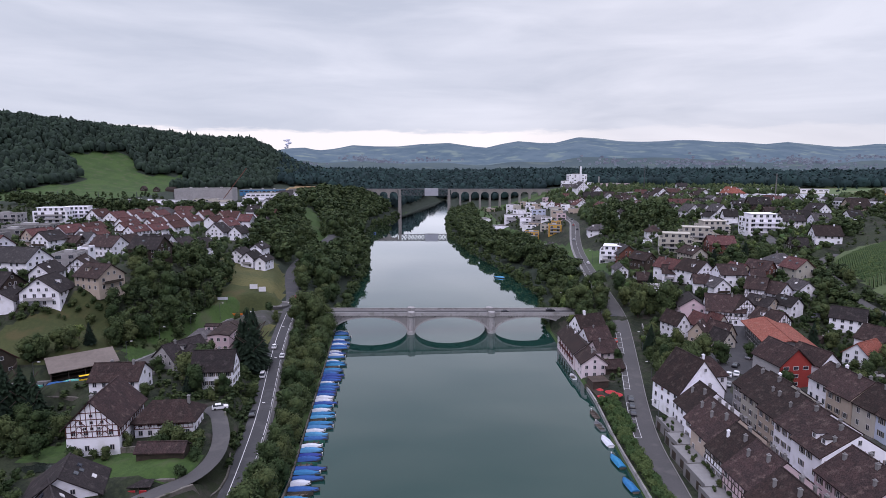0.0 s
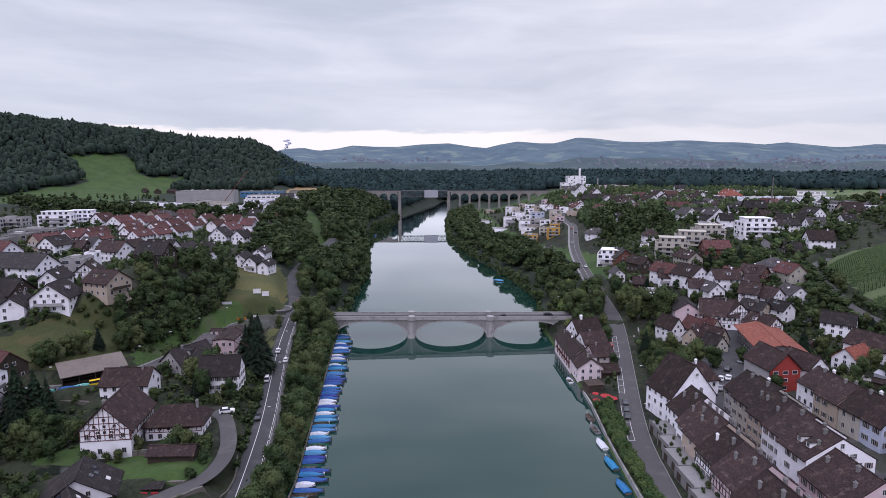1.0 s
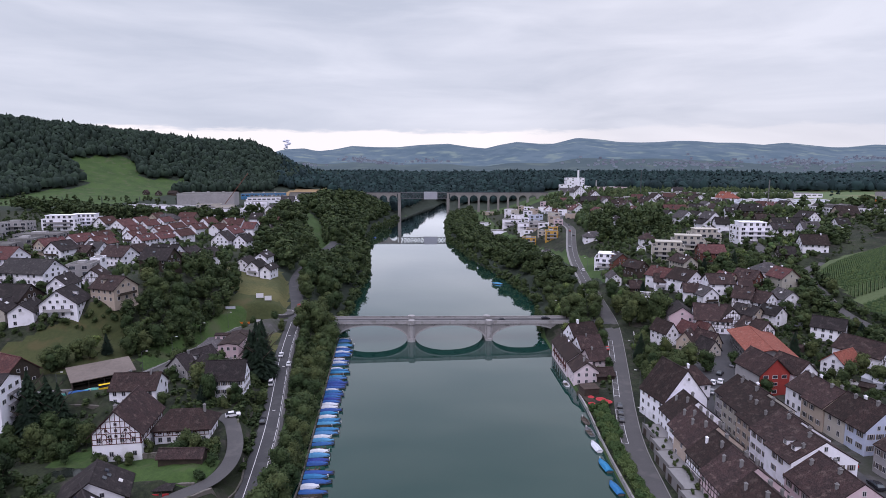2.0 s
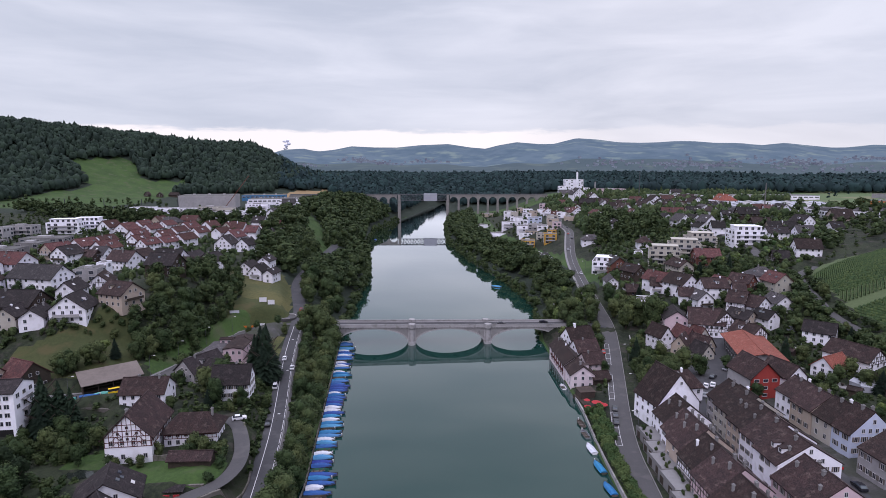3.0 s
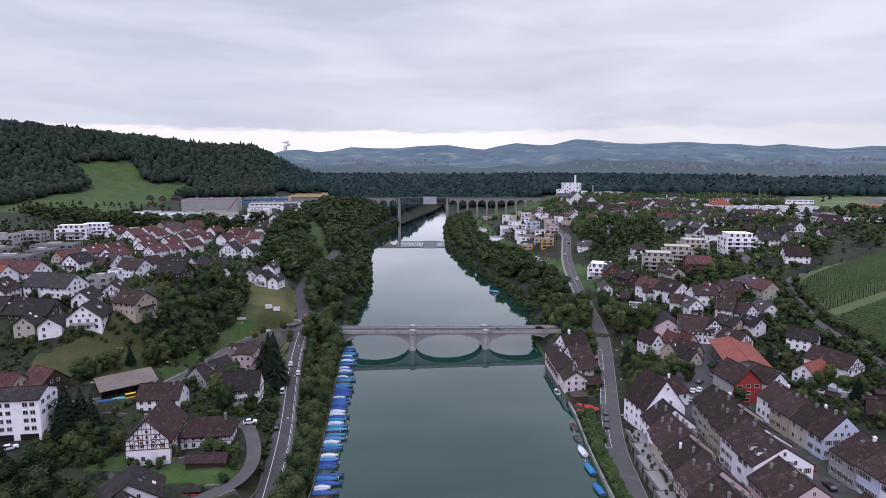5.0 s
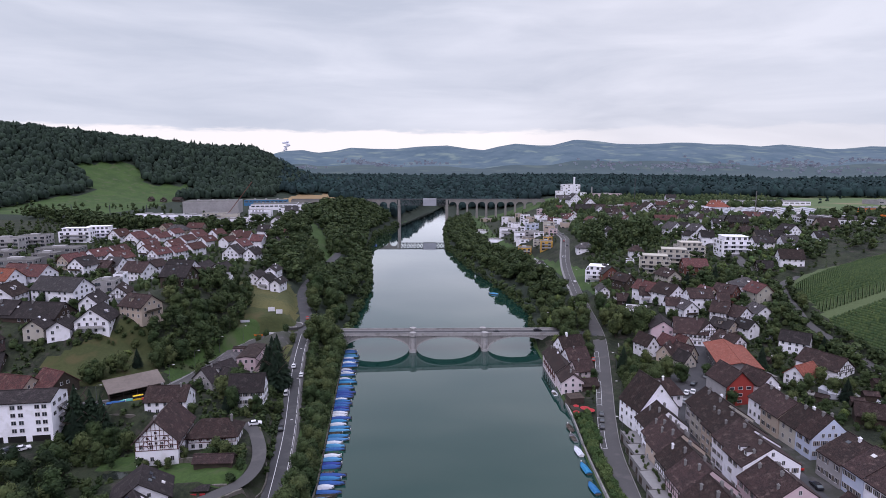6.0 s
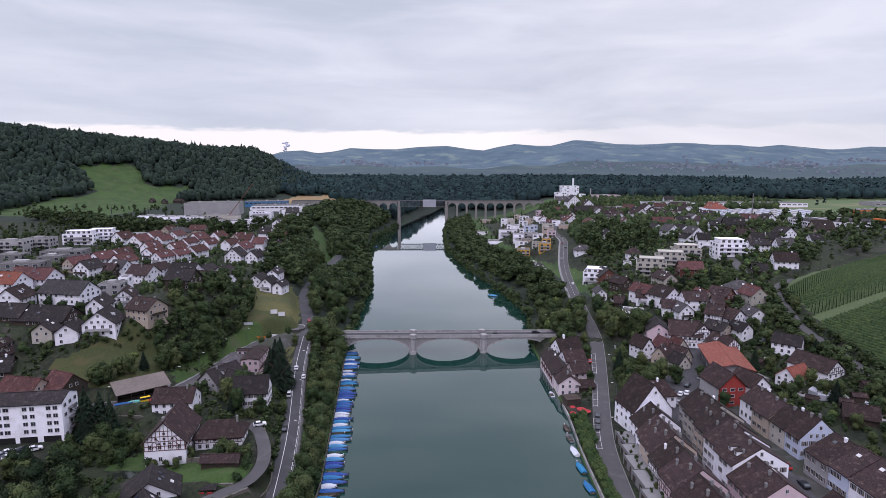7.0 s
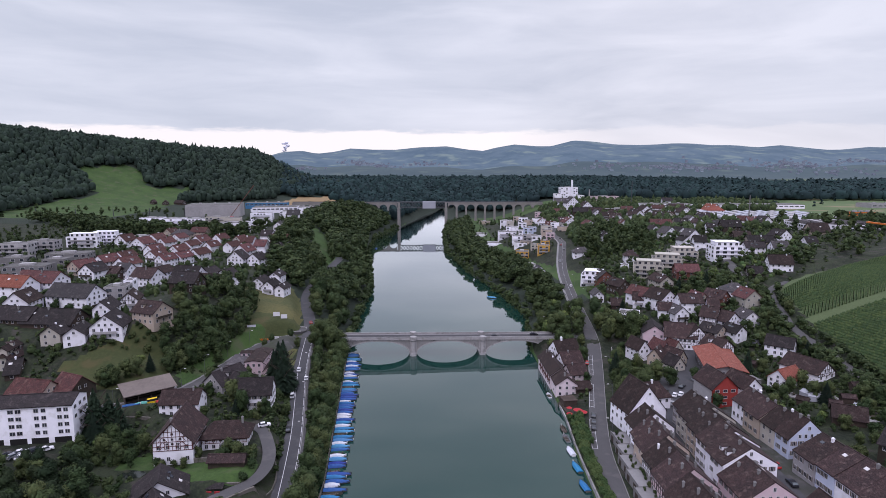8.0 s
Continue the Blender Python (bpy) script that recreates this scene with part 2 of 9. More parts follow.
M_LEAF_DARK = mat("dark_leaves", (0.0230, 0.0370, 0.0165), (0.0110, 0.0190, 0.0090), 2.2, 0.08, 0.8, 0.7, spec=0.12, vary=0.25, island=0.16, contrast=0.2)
M_HEDGE = mat("hedge_leaves", (0.062, 0.098, 0.032), (0.040, 0.068, 0.022), 2.0, 0.1, 0.8, 0.7, spec=0.15, vary=0.2, island=0.14)
M_NEEDLE = mat("spruce_needles", (0.0151, 0.0264, 0.0159), (0.0095, 0.0176, 0.0111), 2.0, 0.1, 0.85, 0.8, spec=0.1, vary=0.2, island=0.15)
# hill wood: the green is pushed a little blue for haze
M_WOODS = mat("hazy_hill_leaves", (0.0232, 0.0388, 0.0252), (0.0157, 0.0272, 0.0199), 0.10, 0.35, 0.85, 0.0, spec=0.15, island=0.2, contrast=0.2)
# leaves of the farthest woods, with distance haze mixed into the colour
M_HAZY_LEAVES = mat("hazy_distant_leaves", (0.0215, 0.0400, 0.0384), (0.0163, 0.0310, 0.0312), 0.03, 0.3, 0.9, 0.0, spec=0.1, island=0.16)
M_VINE = mat("vine_leaves", (0.0394, 0.0696, 0.0174), (0.0255, 0.0487, 0.0127), 0.6, 0.2, 0.8, 0.0, island=0.25)
M_TARP = mat("blue_tarpaulin", (0.0150, 0.0950, 0.2700), (0.0100, 0.0640, 0.2050), 1.2, 0.3, 0.55, 0.3, vary=0.30)
M_TARP_PALE = mat("pale_tarpaulin", (0.52, 0.54, 0.57), (0.42, 0.44, 0.47), 1.2, 0.3, 0.6, 0.3, vary=0.1)
M_TARP_LIGHT = mat("light_blue_tarpaulin", (0.0480, 0.1760, 0.3360), (0.0400, 0.1440, 0.2880), 1.2, 0.3, 0.55, 0.3, vary=0.2)
M_HULL = mat("boat_hull", (0.10, 0.085, 0.065), (0.06, 0.055, 0.045), 1.5, 0.3, 0.6, 0.2, vary=0.4)
M_HULL_GREEN = mat("green_boat_paint", (0.03, 0.13, 0.09), (0.025, 0.10, 0.07), 1.5, 0.3, 0.5, 0.1)
M_TEAL = mat("teal_boat_paint", (0.10, 0.36, 0.30), (0.08, 0.30, 0.25), 1.5, 0.3, 0.5, 0.1)
M_SIGNRED = mat("red_cloth", (0.3360, 0.0280, 0.0320), (0.2880, 0.0240, 0.0280), 1.5, 0.3, 0.8, 0.1)
M_CARWHITE = mat("white_car_paint", (0.70, 0.70, 0.70), (0.66, 0.66, 0.66), 1.0, 0.3, 0.25, 0.0, spec=0.5)
M_CARDARK = mat("dark_car_paint", (0.025, 0.027, 0.032), (0.02, 0.022, 0.026), 1.0, 0.3, 0.22, 0.0, spec=0.5, vary=0.4)
M_CARSILVER = mat("silver_car_paint", (0.33, 0.34, 0.35), (0.30, 0.31, 0.32), 1.0, 0.3, 0.3, 0.0, metal=0.5)
M_CARRED = mat("red_car_paint", (0.36, 0.03, 0.025), (0.33, 0.027, 0.022), 1.0, 0.3, 0.25, 0.0, spec=0.5)
M_CARYELLOW = mat("yellow_car_paint", (0.75, 0.50, 0.02), (0.70, 0.46, 0.02), 1.0, 0.3, 0.3, 0.0, spec=0.5)
M_TYRE = mat("tyre_rubber", (0.02, 0.02, 0.02), (0.015, 0.015, 0.015), 5.0, 0.3, 0.9, 0.1)
M_ORANGE = mat("orange_crane_paint", (0.60, 0.16, 0.02), (0.5, 0.13, 0.02), 1.0, 0.3, 0.5, 0.0)
M_BLUEHALL = mat("blue_sheet_wall", (0.0480, 0.1680, 0.3040), (0.0400, 0.1440, 0.2640), 0.2, 0.3, 0.7, 0.0)

M_WATER = bpy.data.materials.new("river_water")
M_WATER.use_nodes = True
wt = M_WATER.node_tree
wt.nodes.remove(wt.nodes["Principled BSDF"])
wco = wt.nodes.new("ShaderNodeTexCoord")
wno = wt.nodes.new("ShaderNodeTexNoise")
wno.inputs["Scale"].default_value, wno.inputs["Detail"].default_value = 0.35, 4
wt.links.new(wco.outputs["Object"], wno.inputs["Vector"])
wbu = wt.nodes.new("ShaderNodeBump")
wbu.inputs["Strength"].default_value, wbu.inputs["Distance"].default_value = 0.05, 0.12
wt.links.new(wno.outputs[0], wbu.inputs["Height"])
# green silt in slow swirls
wsw = wt.nodes.new("ShaderNodeTexNoise")
wsw.inputs["Scale"].default_value, wsw.inputs["Detail"].default_value, wsw.inputs["Distortion"].default_value = 0.02, 5, 1.0
wt.links.new(wco.outputs["Object"], wsw.inputs["Vector"])
wmi = wt.nodes.new("ShaderNodeMix")
wmi.data_type = "RGBA"
wmi.inputs["A"].default_value, wmi.inputs["B"].default_value = (0.0055, 0.0290, 0.0240, 1), (0.0085, 0.0365, 0.0310, 1)
wt.links.new(wsw.outputs[0], wmi.inputs["Factor"])
wdi = wt.nodes.new("ShaderNodeBsdfDiffuse")
wt.links.new(wmi.outputs["Result"], wdi.inputs["Color"])
wgl = wt.nodes.new("ShaderNodeBsdfGlossy")
wgl.inputs["Color"].default_value = (0.97, 0.98, 1.0, 1)
wt.links.new(wbu.outputs[0], wgl.inputs["Normal"])
# a breeze ruffles the far reach
wsp = wt.nodes.new("ShaderNodeSeparateXYZ")
wt.links.new(wco.outputs["Object"], wsp.inputs[0])
wra = wt.nodes.new("ShaderNodeMapRange")
wra.inputs["From Min"].default_value, wra.inputs["From Max"].default_value = 790, 960
wra.inputs["To Min"].default_value, wra.inputs["To Max"].default_value = 0.02, 0.06
wt.links.new(wsp.outputs["Y"], wra.inputs[0])
wt.links.new(wra.outputs[0], wgl.inputs["Roughness"])
wfr = wt.nodes.new("ShaderNodeFresnel")
wfr.inputs["IOR"].default_value = 1.33
wmu = wt.nodes.new("ShaderNodeMath")
wmu.operation, wmu.use_clamp = "MULTIPLY", True
wmu.inputs[1].default_value = 1.8
wt.links.new(wfr.outputs[0], wmu.inputs[0])
wmx = wt.nodes.new("ShaderNodeMixShader")
wt.links.new(wmu.outputs[0], wmx.inputs[0])
wt.links.new(wdi.outputs[0], wmx.inputs[1])
wt.links.new(wgl.outputs[0], wmx.inputs[2])
wt.links.new(wmx.outputs[0], wt.nodes["Material Output"].inputs[0])

# ---- the lie of the land ----
def ramp(v, a, b):
    """0 below a, 1 above b, smooth between."""
    u = np.clip((np.asarray(v, float) - a) / (b - a), 0, 1)
    return u * u * (3 - 2 * u)


WATER = 2.6


def left_edge(y):
    return np.interp(y, [-300, 132, 255, 316, 427, 541, 631, 755, 921, 1115, 1290, 1400],
                     [-27, -38, -50.5, -55.3, -58.2, -72.8, -85.4, -92.2, -75.7, -46.6, -25.2, 4])


def right_edge(y):
    return np.interp(y, [-300, 100, 125, 146, 160, 178, 204, 240, 276, 335, 405, 494, 640, 826, 921, 1220, 1400],
                     [40, 47.0, 47.6, 48.2, 48.9, 50.2, 50.4, 50.5, 50.7, 58.2, 50.5, 30.0, 8.7, 5.8, 9.7, 12.6, 6])


def skyline(x):
    """Height of the far ridge, 4700 m off."""
    return np.interp(x, [-4500, -2600, -1422, -1283, -1121, -1007, -869, -730, -546, -362, -178, 52, 237, 352, 467, 605, 789, 905, 1088, 1249, 1435, 1620,
                         1758, 1896, 2035, 2220, 2405, 2592, 2776, 3056, 3220, 3381, 3518, 3649, 4600],
                     [330, 300, 197, 234, 243, 220, 234, 261, 252, 251, 269, 278, 251, 242, 269, 292, 278, 278, 323, 314, 291, 287,
                      291, 300, 300, 286, 286, 268, 286, 259, 245, 259, 272, 267, 300])


def shoulder(x, y):
    """The village terraces stand on a shoulder above each bank."""
    x, y = np.asarray(x, float), np.asarray(y, float)
    dl, dr = left_edge(y) - x, x - right_edge(y)
    west = ramp(y, 192, 214) * (1 - ramp(y, 420, 620)) * ramp(dl, 55, 80) * (4 + 9 * (1 - ramp(dl, 84, 106)) * ramp(y, 200, 214) * (1 - ramp(y, 255, 290)))
    east = 3 * ramp(dr, 55, 85) * ramp(y, 228, 262) * (1 - ramp(y, 420, 560)) * (1 - ramp(x, 170, 200) * (1 - ramp(y, 325, 350)))
    return west * (1 - ramp(-x, 330, 420)) + east


def land(x, y):
    """Ground height without the roads."""
    x, y = np.asarray(x, float), np.asarray(y, float)
    dl, dr = left_edge(y) - x, x - right_edge(y)
    # west bank: quay, road, terrace of gardens, meadow slope, upper village
    road = np.interp(y, [60, 150, 191, 262], [4.0, 5.6, 6.8, 12.0])
    a = np.interp(dl, [-6, -0.6, 0.0, 6], [-3, 1.2, 3.4, 3.8])
    a = a + ramp(dl, 6, 9.5) * (road - 3.8) + ramp(dl, 19, 22.5) * np.maximum(11.6 - road, 0) - ramp(dl, 27, 44) * 1.6 * (1 - ramp(y, 134, 152)) + ramp(dl, 30, 48) * 2.4 * ramp(y, 140, 156) * (1 - ramp(dl, 52, 74)) + 5.4 * (ramp(y, 150, 153.5) * ramp(dl, 52, 74) + (1 - ramp(y, 150, 153.5)) * ramp(dl, 74, 94))
    a = a + ramp(dl, 76, 104) * 12.5 + ramp(dl, 110, 300) * 9 + ramp(dl, 300, 700) * 6
    b = np.interp(dl, [-6, -0.6, 0, 4, 20, 40, 60, 120, 280, 450, 800, 1400], [-3, 1.2, 3.2, 4.6, 15, 23, 26, 31, 36, 40, 46, 52])
    shelf = np.interp(y, [60, 100, 130, 152, 160, 176, 205], [7, 10.5, 13.8, 13.8, 17.5, 17.8, 27])
    a = a + ramp(-x, 115, 123) * (1 - ramp(y, 182, 208)) * (shelf - a)
    a = a + ramp(-x, 92, 99) * (1 - ramp(-x, 114 + 6 * ramp(y, 146, 152), 122 + 2 * ramp(y, 146, 152))) * ramp(y, 120, 136) * (1 - ramp(y + 6 * ramp(x, -107, -102), 158.4, 160.4)) * (np.interp(y, [120, 160], [9.8, 11.2]) - a)
    left = a + ramp(y, 205, 300) * (b - a)
    left = left + 15 * ramp(dl, 12, 55) * (1 - ramp(dl, 85, 140)) * ramp(y, 380, 520) * (1 - ramp(y, 860, 950))
    # east bank: quay road, old town, gardens, terraces above
    c = np.interp(dr, [-6, -0.6, 0, 6, 8.5, 20, 40, 60, 80, 100, 115, 130, 150, 185, 240, 500, 1200],
                  [-3, 1.2, 3.5, 4.5, 4.8, 5.2, 8.5, 11, 13, 15.5, 18.5, 24, 31, 42, 55, 60, 60])
    d = np.interp(dr, [-6, -0.6, 0, 5, 30, 80, 165, 250, 400, 900], [-3, 1.2, 3.2, 4.8, 16, 24, 35, 42, 46, 50])
    e = np.interp(dr, [-6, -0.6, 0, 5, 25, 50, 85, 165, 250, 400, 900], [-3, 1.2, 3.2, 4.4, 7.6, 11.5, 27, 35, 43, 46, 50])
    right = c + ramp(y, 235, 340) * (d - c)
    right = right + ramp(y, 400, 500) * (e - right)
    right = right + ramp(y, 760, 900) * ramp(dr, 4, 60) * (13 + 33 * ramp(dr, 70, 200) - right)
    z = np.where(x < 0.5 * (left_edge(y) + right_edge(y)), left, right)
    # wooded plateau beyond the viaduct, closing the river
    valley = 60 * ramp(y, 1300, 1420)
    outside = np.maximum(ramp(np.maximum(dl, dr) - valley, 2, 90 + 0.6 * valley), ramp(y, 1440, 2150))
    z = np.where((y > 1392) & (z < 4), 4.0, z)
    z = z + ramp(y, 1000, 1350) * outside * (58 - z)
    # wooded hill west of the town
    along = ((x + 1250) * 0.799 + (y - 780) * 0.602) / 914
    across = (x + 1250) * -0.602 + (y - 780) * 0.799
    s = np.clip(along, 0, 1.07)
    off = np.hypot(across, (along - s) * 914 * 1.6)
    crest = np.interp(s, [0, 0.3, 0.5, 0.6, 0.7, 0.8, 0.9, 1.0, 1.07], [152, 143, 131, 121, 110, 99, 87, 77, 79])
    z = z + crest * np.exp(-(off / (275 - 115 * s)) ** 2) * ramp(dl, 120, 330)
    # the far plain and the hills behind it
    far = ramp(y, 2500, 4650) * (skyline(x * 4700 / np.maximum(y, 1000)) - 58)
    roll = np.sin(x / 410 + 1.3) * np.sin(y / 330) * 16 * ramp(y, 2700, 3200) * (1 - ramp(y, 3500, 4300))
    rough = (np.sin(x / 97 + 2 * np.sin(y / 240)) * np.sin(y / 83 + x / 190) * 6 + np.sin(x / 260 + y / 310) * 9) * ramp(y, 2800, 3400) * (1 - ramp(y, 3900, 4500))
    return z + far + roll + rough + shoulder(x, y)


ROADS = []


def road_line(points, width):
    """A road along points (x, y, z), smoothed; the land is levelled under it."""
    p = np.array(points, float)
    p[:, 2] += shoulder(p[:, 0], p[:, 1])
    for _ in range(2):
        q = [p[0]]
        for a, b in zip(p[:-1], p[1:]):
            q += [a * 0.75 + b * 0.25, a * 0.25 + b * 0.75]
        p = np.array(q + [p[-1]])
    ROADS.append((p, width))
    return p


RIVER_ROAD = road_line([(-39.5, 60, 4.2), (-48.6, 124, 4.9), (-51.2, 142, 5.2), (-54.6, 163, 5.8), (-59.6, 187.5, 6.8), (-66.5, 221.5, 8.8), (-69.4, 242, 11.0), (-72, 262, 12.3),
                        (-76, 286, 14), (-83, 308, 16.5), (-89, 330, 19), (-91, 352, 21), (-88, 390, 24.5), (-84, 440, 29)], 6.8)
HILL_ROAD = road_line([(-180, 157, 16), (-140, 159, 15.4), (-124, 165.5, 14.4), (-112, 171, 14.0), (-104, 187, 13.4), (-101.4, 205, 12.8), (-99.6, 222, 12.3), (-97, 236, 12.2), (-93.4, 250, 12.3), (-88, 260, 12.4), (-80, 264.6, 12.4), (-72, 265, 12.4)], 5.6)
LANE = road_line([(-74, 94, 7.4), (-71.5, 104, 8.0), (-67.5, 113, 8.7), (-62, 117.6, 9.4), (-56.6, 121.4, 10.0), (-54.8, 129, 10.5), (-56.4, 138, 11.0), (-60.0, 146.5, 11.4), (-63.0, 152.5, 11.6), (-68.5, 157, 11.8)], 4.2)
QUAY_ROAD = road_line([(47.5, 60, 4.6), (51.5, 105, 4.8), (54, 128, 4.9), (56, 149, 5.0), (61.3, 173, 5.2), (68.8, 202, 5.6), (78, 239, 7.4), (84, 267, 10.2), (86, 300, 13.6),
                       (91, 353, 16.8), (101, 430, 20), (117, 505, 26), (126, 545, 29), (122, 590, 31), (135, 640, 34)], 6.6)
BRIDGE_ROAD = road_line([(58, 269.5, 10.95), (72, 270, 10.7), (84, 267, 10.2)], 7.0)
STREET = road_line([(77, 96, 7.0), (80, 125, 7.6), (81.2, 148, 8.4), (86.5, 165, 9.2), (95, 182, 10.0), (106, 204, 10.9), (117, 226, 12.3), (128, 240, 13.4), (128, 262, 14.4), (135, 290, 17)], 5.6)
SQUARE = road_line([(98, 190, 10.2), (110, 205, 11.0), (122, 222, 12.2), (131, 236, 13.2)], 17.0)
EAST_STREET = road_line([(100, 100, 10.0), (102.5, 122, 10.6), (102, 145, 11.2), (100, 160, 11.0), (97, 172, 10.2)], 5.0)
VINE_ROAD = road_line([(166, 150, 19.5), (168.5, 173, 20), (171, 191, 20.6), (174, 210, 21.8), (176.5, 239, 23), (182, 256, 25), (190, 280, 27.5), (204, 308, 29.5), (222, 318, 32)], 4.4)
TOP_ROAD = road_line([(196, 330, 33), (208, 372, 36), (207, 400, 37), (220, 440, 40)], 6.0)
WEST_ROAD = road_line([(-190, 232, 27), (-168, 235, 27.5), (-150, 246, 27.5), (-165, 270, 28.5), (-190, 300, 30), (-205, 330, 31.5)], 5.0)


def ground(x, y):
    """Ground height with the roads cut in."""
    x, y = np.asarray(x, float), np.asarray(y, float)
    z = land(x, y)
    for p, width in ROADS[1:] + ROADS[:1]:
        lo, hi = p[:, :2].min(0) - 30, p[:, :2].max(0) + 30
        near = (x > lo[0]) & (x < hi[0]) & (y > lo[1]) & (y < hi[1])
        if not near.any():
            continue
        xs, ys = (x[near], y[near]) if x.ndim else (x, y)
        best, level = np.full(xs.shape, 1e9), np.zeros(xs.shape)
        for a, b in zip(p[:-1], p[1:]):
            ab = b[:2] - a[:2]
            s = np.clip(((xs - a[0]) * ab[0] + (ys - a[1]) * ab[1]) / (ab @ ab + 1e-9), 0, 1)
            dist = np.hypot(xs - a[0] - s * ab[0], ys - a[1] - s * ab[1])
            closer = dist < best
            best = np.where(closer, dist, best)
            level = np.where(closer, a[2] + s * (b[2] - a[2]), level)
        w = 1 - ramp(best, width / 2 + (2.3 if p is ROADS[0][0] else 0.8), width / 2 + (4.4 if p is ROADS[0][0] else 5.0))
        if x.ndim:
            z[near] = z[near] * (1 - w) + (level - 0.16) * w
        else:
            z = z * (1 - w) + (level - 0.16) * w
    return z


def gz(x, y):
    return float(ground(np.array([float(x)]), np.array([float(y)]))[0])


def steps(lo, fine_lo, fine_hi, hi, step, grow):
    mid = list(np.arange(fine_lo, fine_hi + 0.01, step))
    up, v, s = [], fine_hi, step
    while v < hi:
        s *= grow
        v = min(v + s, hi)
        up.append(v)
    down, v, s = [], fine_lo, step
    while v > lo:
        s *= grow
        v = max(v - s, lo)
        down.append(v)
    return np.array(down[::-1] + mid + up)


def mesh_from(name, verts, faces, mats, index=None, smooth=True):
    me = bpy.data.meshes.new(name)
    me.from_pydata([tuple(v) for v in verts], [], [tuple(f) for f in faces])
    for m in mats:
        me.materials.append(m)
    if index is not None:
        me.polygons.foreach_set("material_index", np.asarray(index, np.int32))
    if smooth:
        me.polygons.foreach_set("use_smooth", np.ones(len(me.polygons), bool))
    me.update()
    return me


def in_poly(x, y, poly):
    inside = np.zeros(np.shape(x), bool)
    for (x1, y1), (x2, y2) in zip(poly, poly[1:] + poly[:1]):
        cross = ((y1 > y) != (y2 > y)) & (x < (x2 - x1) * (y - y1) / (y2 - y1 + 1e-12) + x1)
        inside ^= cross
    return inside


VINEYARD = [(173, 176), (170, 160), (330, 130), (420, 260), (330, 352), (262, 330), (214, 308), (202, 296), (184, 232)]
WEST_MEADOW = [(-150, 176), (-122, 175), (-112, 190), (-122, 208), (-136, 214), (-146, 196), (-158, 188)]
FARM_LAWN = [(-81, 120), (-60, 121), (-56.5, 126), (-59, 132), (-70, 133), (-84, 132)]
POND_LAWN = [(-103, 129), (-88, 127), (-86, 134), (-92, 138), (-103, 136)]
ROAD_BANK = [(-104, 188), (-104, 206), (-102, 224), (-98, 244), (-92, 258), (-100, 262), (-106, 244), (-112, 222), (-112, 194)]
PARKING = [(-79, 206), (-73, 206), (-75.5, 240), (-78, 258), (-85, 258), (-91, 248), (-88, 228), (-79, 228)]
VERGE = [(-74, 210), (-70, 210), (-73.5, 244), (-76.5, 244)]
CROP = [(-313, 1061), (-289, 1141), (-214, 1180), (-203, 1116), (-260, 1091), (-287, 1024)]
SIGN_MEADOW = [(-104, 276), (-80, 278), (-88, 320), (-106, 348), (-126, 322), (-116, 290)]
SIGN_GREEN = [(-104, 276), (-110, 262), (-99, 244), (-86, 254), (-76, 270), (-80, 278)]
HILL_MEADOW = [(-672, 1017), (-628, 1076), (-603, 1116), (-567, 1068), (-546, 1047), (-496, 1090), (-441, 1060), (-462, 1008), (-448, 846), (-450, 730), (-540, 700), (-600, 690), (-600, 760), (-604, 800), (-609, 874), (-586, 926), (-600, 958), (-641, 1004)]
GLADE = [(-123, 497), (-140, 590), (-112, 520), (-92, 453), (-80, 404), (-96, 416), (-107, 442)]
EAST_FIELDS = [(330, 560), (760, 700), (1500, 1000), (2600, 2400), (1500, 2500), (900, 1350), (620, 980), (430, 700)]

gx, gy = steps(-4700, -175, 200, 4700, 2.6, 1.035), steps(-420, 84, 345, 4860, 2.6, 1.03)
X, Y = np.meshgrid(gx, gy)
Z = ground(X.ravel(), Y.ravel())
Z += 0.18 * np.sin(X.ravel() * 0.9 + np.sin(Y.ravel() * 0.5)) * np.sin(Y.ravel() * 0.8) * (Z > 5)
nx, ny = len(gx), len(gy)
ids = np.arange(nx * ny).reshape(ny, nx)
quads = np.stack([ids[:-1, :-1], ids[:-1, 1:], ids[1:, 1:], ids[1:, :-1]], -1).reshape(-1, 4)
cx = 0.5 * (X[:-1, :-1] + X[1:, 1:]).ravel()
cy = 0.5 * (Y[:-1, :-1] + Y[1:, 1:]).ravel()
dl, dr = left_edge(cy) - cx, cx - right_edge(cy)
zone = np.zeros(len(quads), np.int32)
zone[((dl > 0) & (dl < 62) & (cy > 275)) | ((dr > 0) & (dr < 40) & (cy > 270))] = 1
zone[((dl > 9) & (cy < 275)) | ((dr > 18) & (cy < 330))] = 3
zone[((dl > 58) & (cy > 215) & (cy < 900)) | ((dr > 60) & (cy > 330) & (cy < 900))] = 3
zone[cy > 1000] = 1
zone[(dr > 0) & (dr < 20) & (cy < 270)] = 3
zone[in_poly(cx, cy, VINEYARD)] = 5
zone[in_poly(cx, cy, WEST_MEADOW)] = 2
zone[in_poly(cx, cy, SIGN_MEADOW)] = 10
zone[in_poly(cx, cy, SIGN_GREEN)] = 2
zone[(cx < -250) & (cy > 640)] = 1
zone[in_poly(cx, cy, HILL_MEADOW) | in_poly(cx, cy, FARM_LAWN) | in_poly(cx, cy, POND_LAWN) | in_poly(cx, cy, ROAD_BANK) | in_poly(cx, cy, GLADE)] = 0
zone[in_poly(cx, cy, [(60, 90), (132, 90), (126, 160), (122, 204), (100, 208), (84, 190), (70, 180)])] = 4
zone[in_poly(cx, cy, PARKING)] = 4
zone[in_poly(cx, cy, VERGE)] = 10
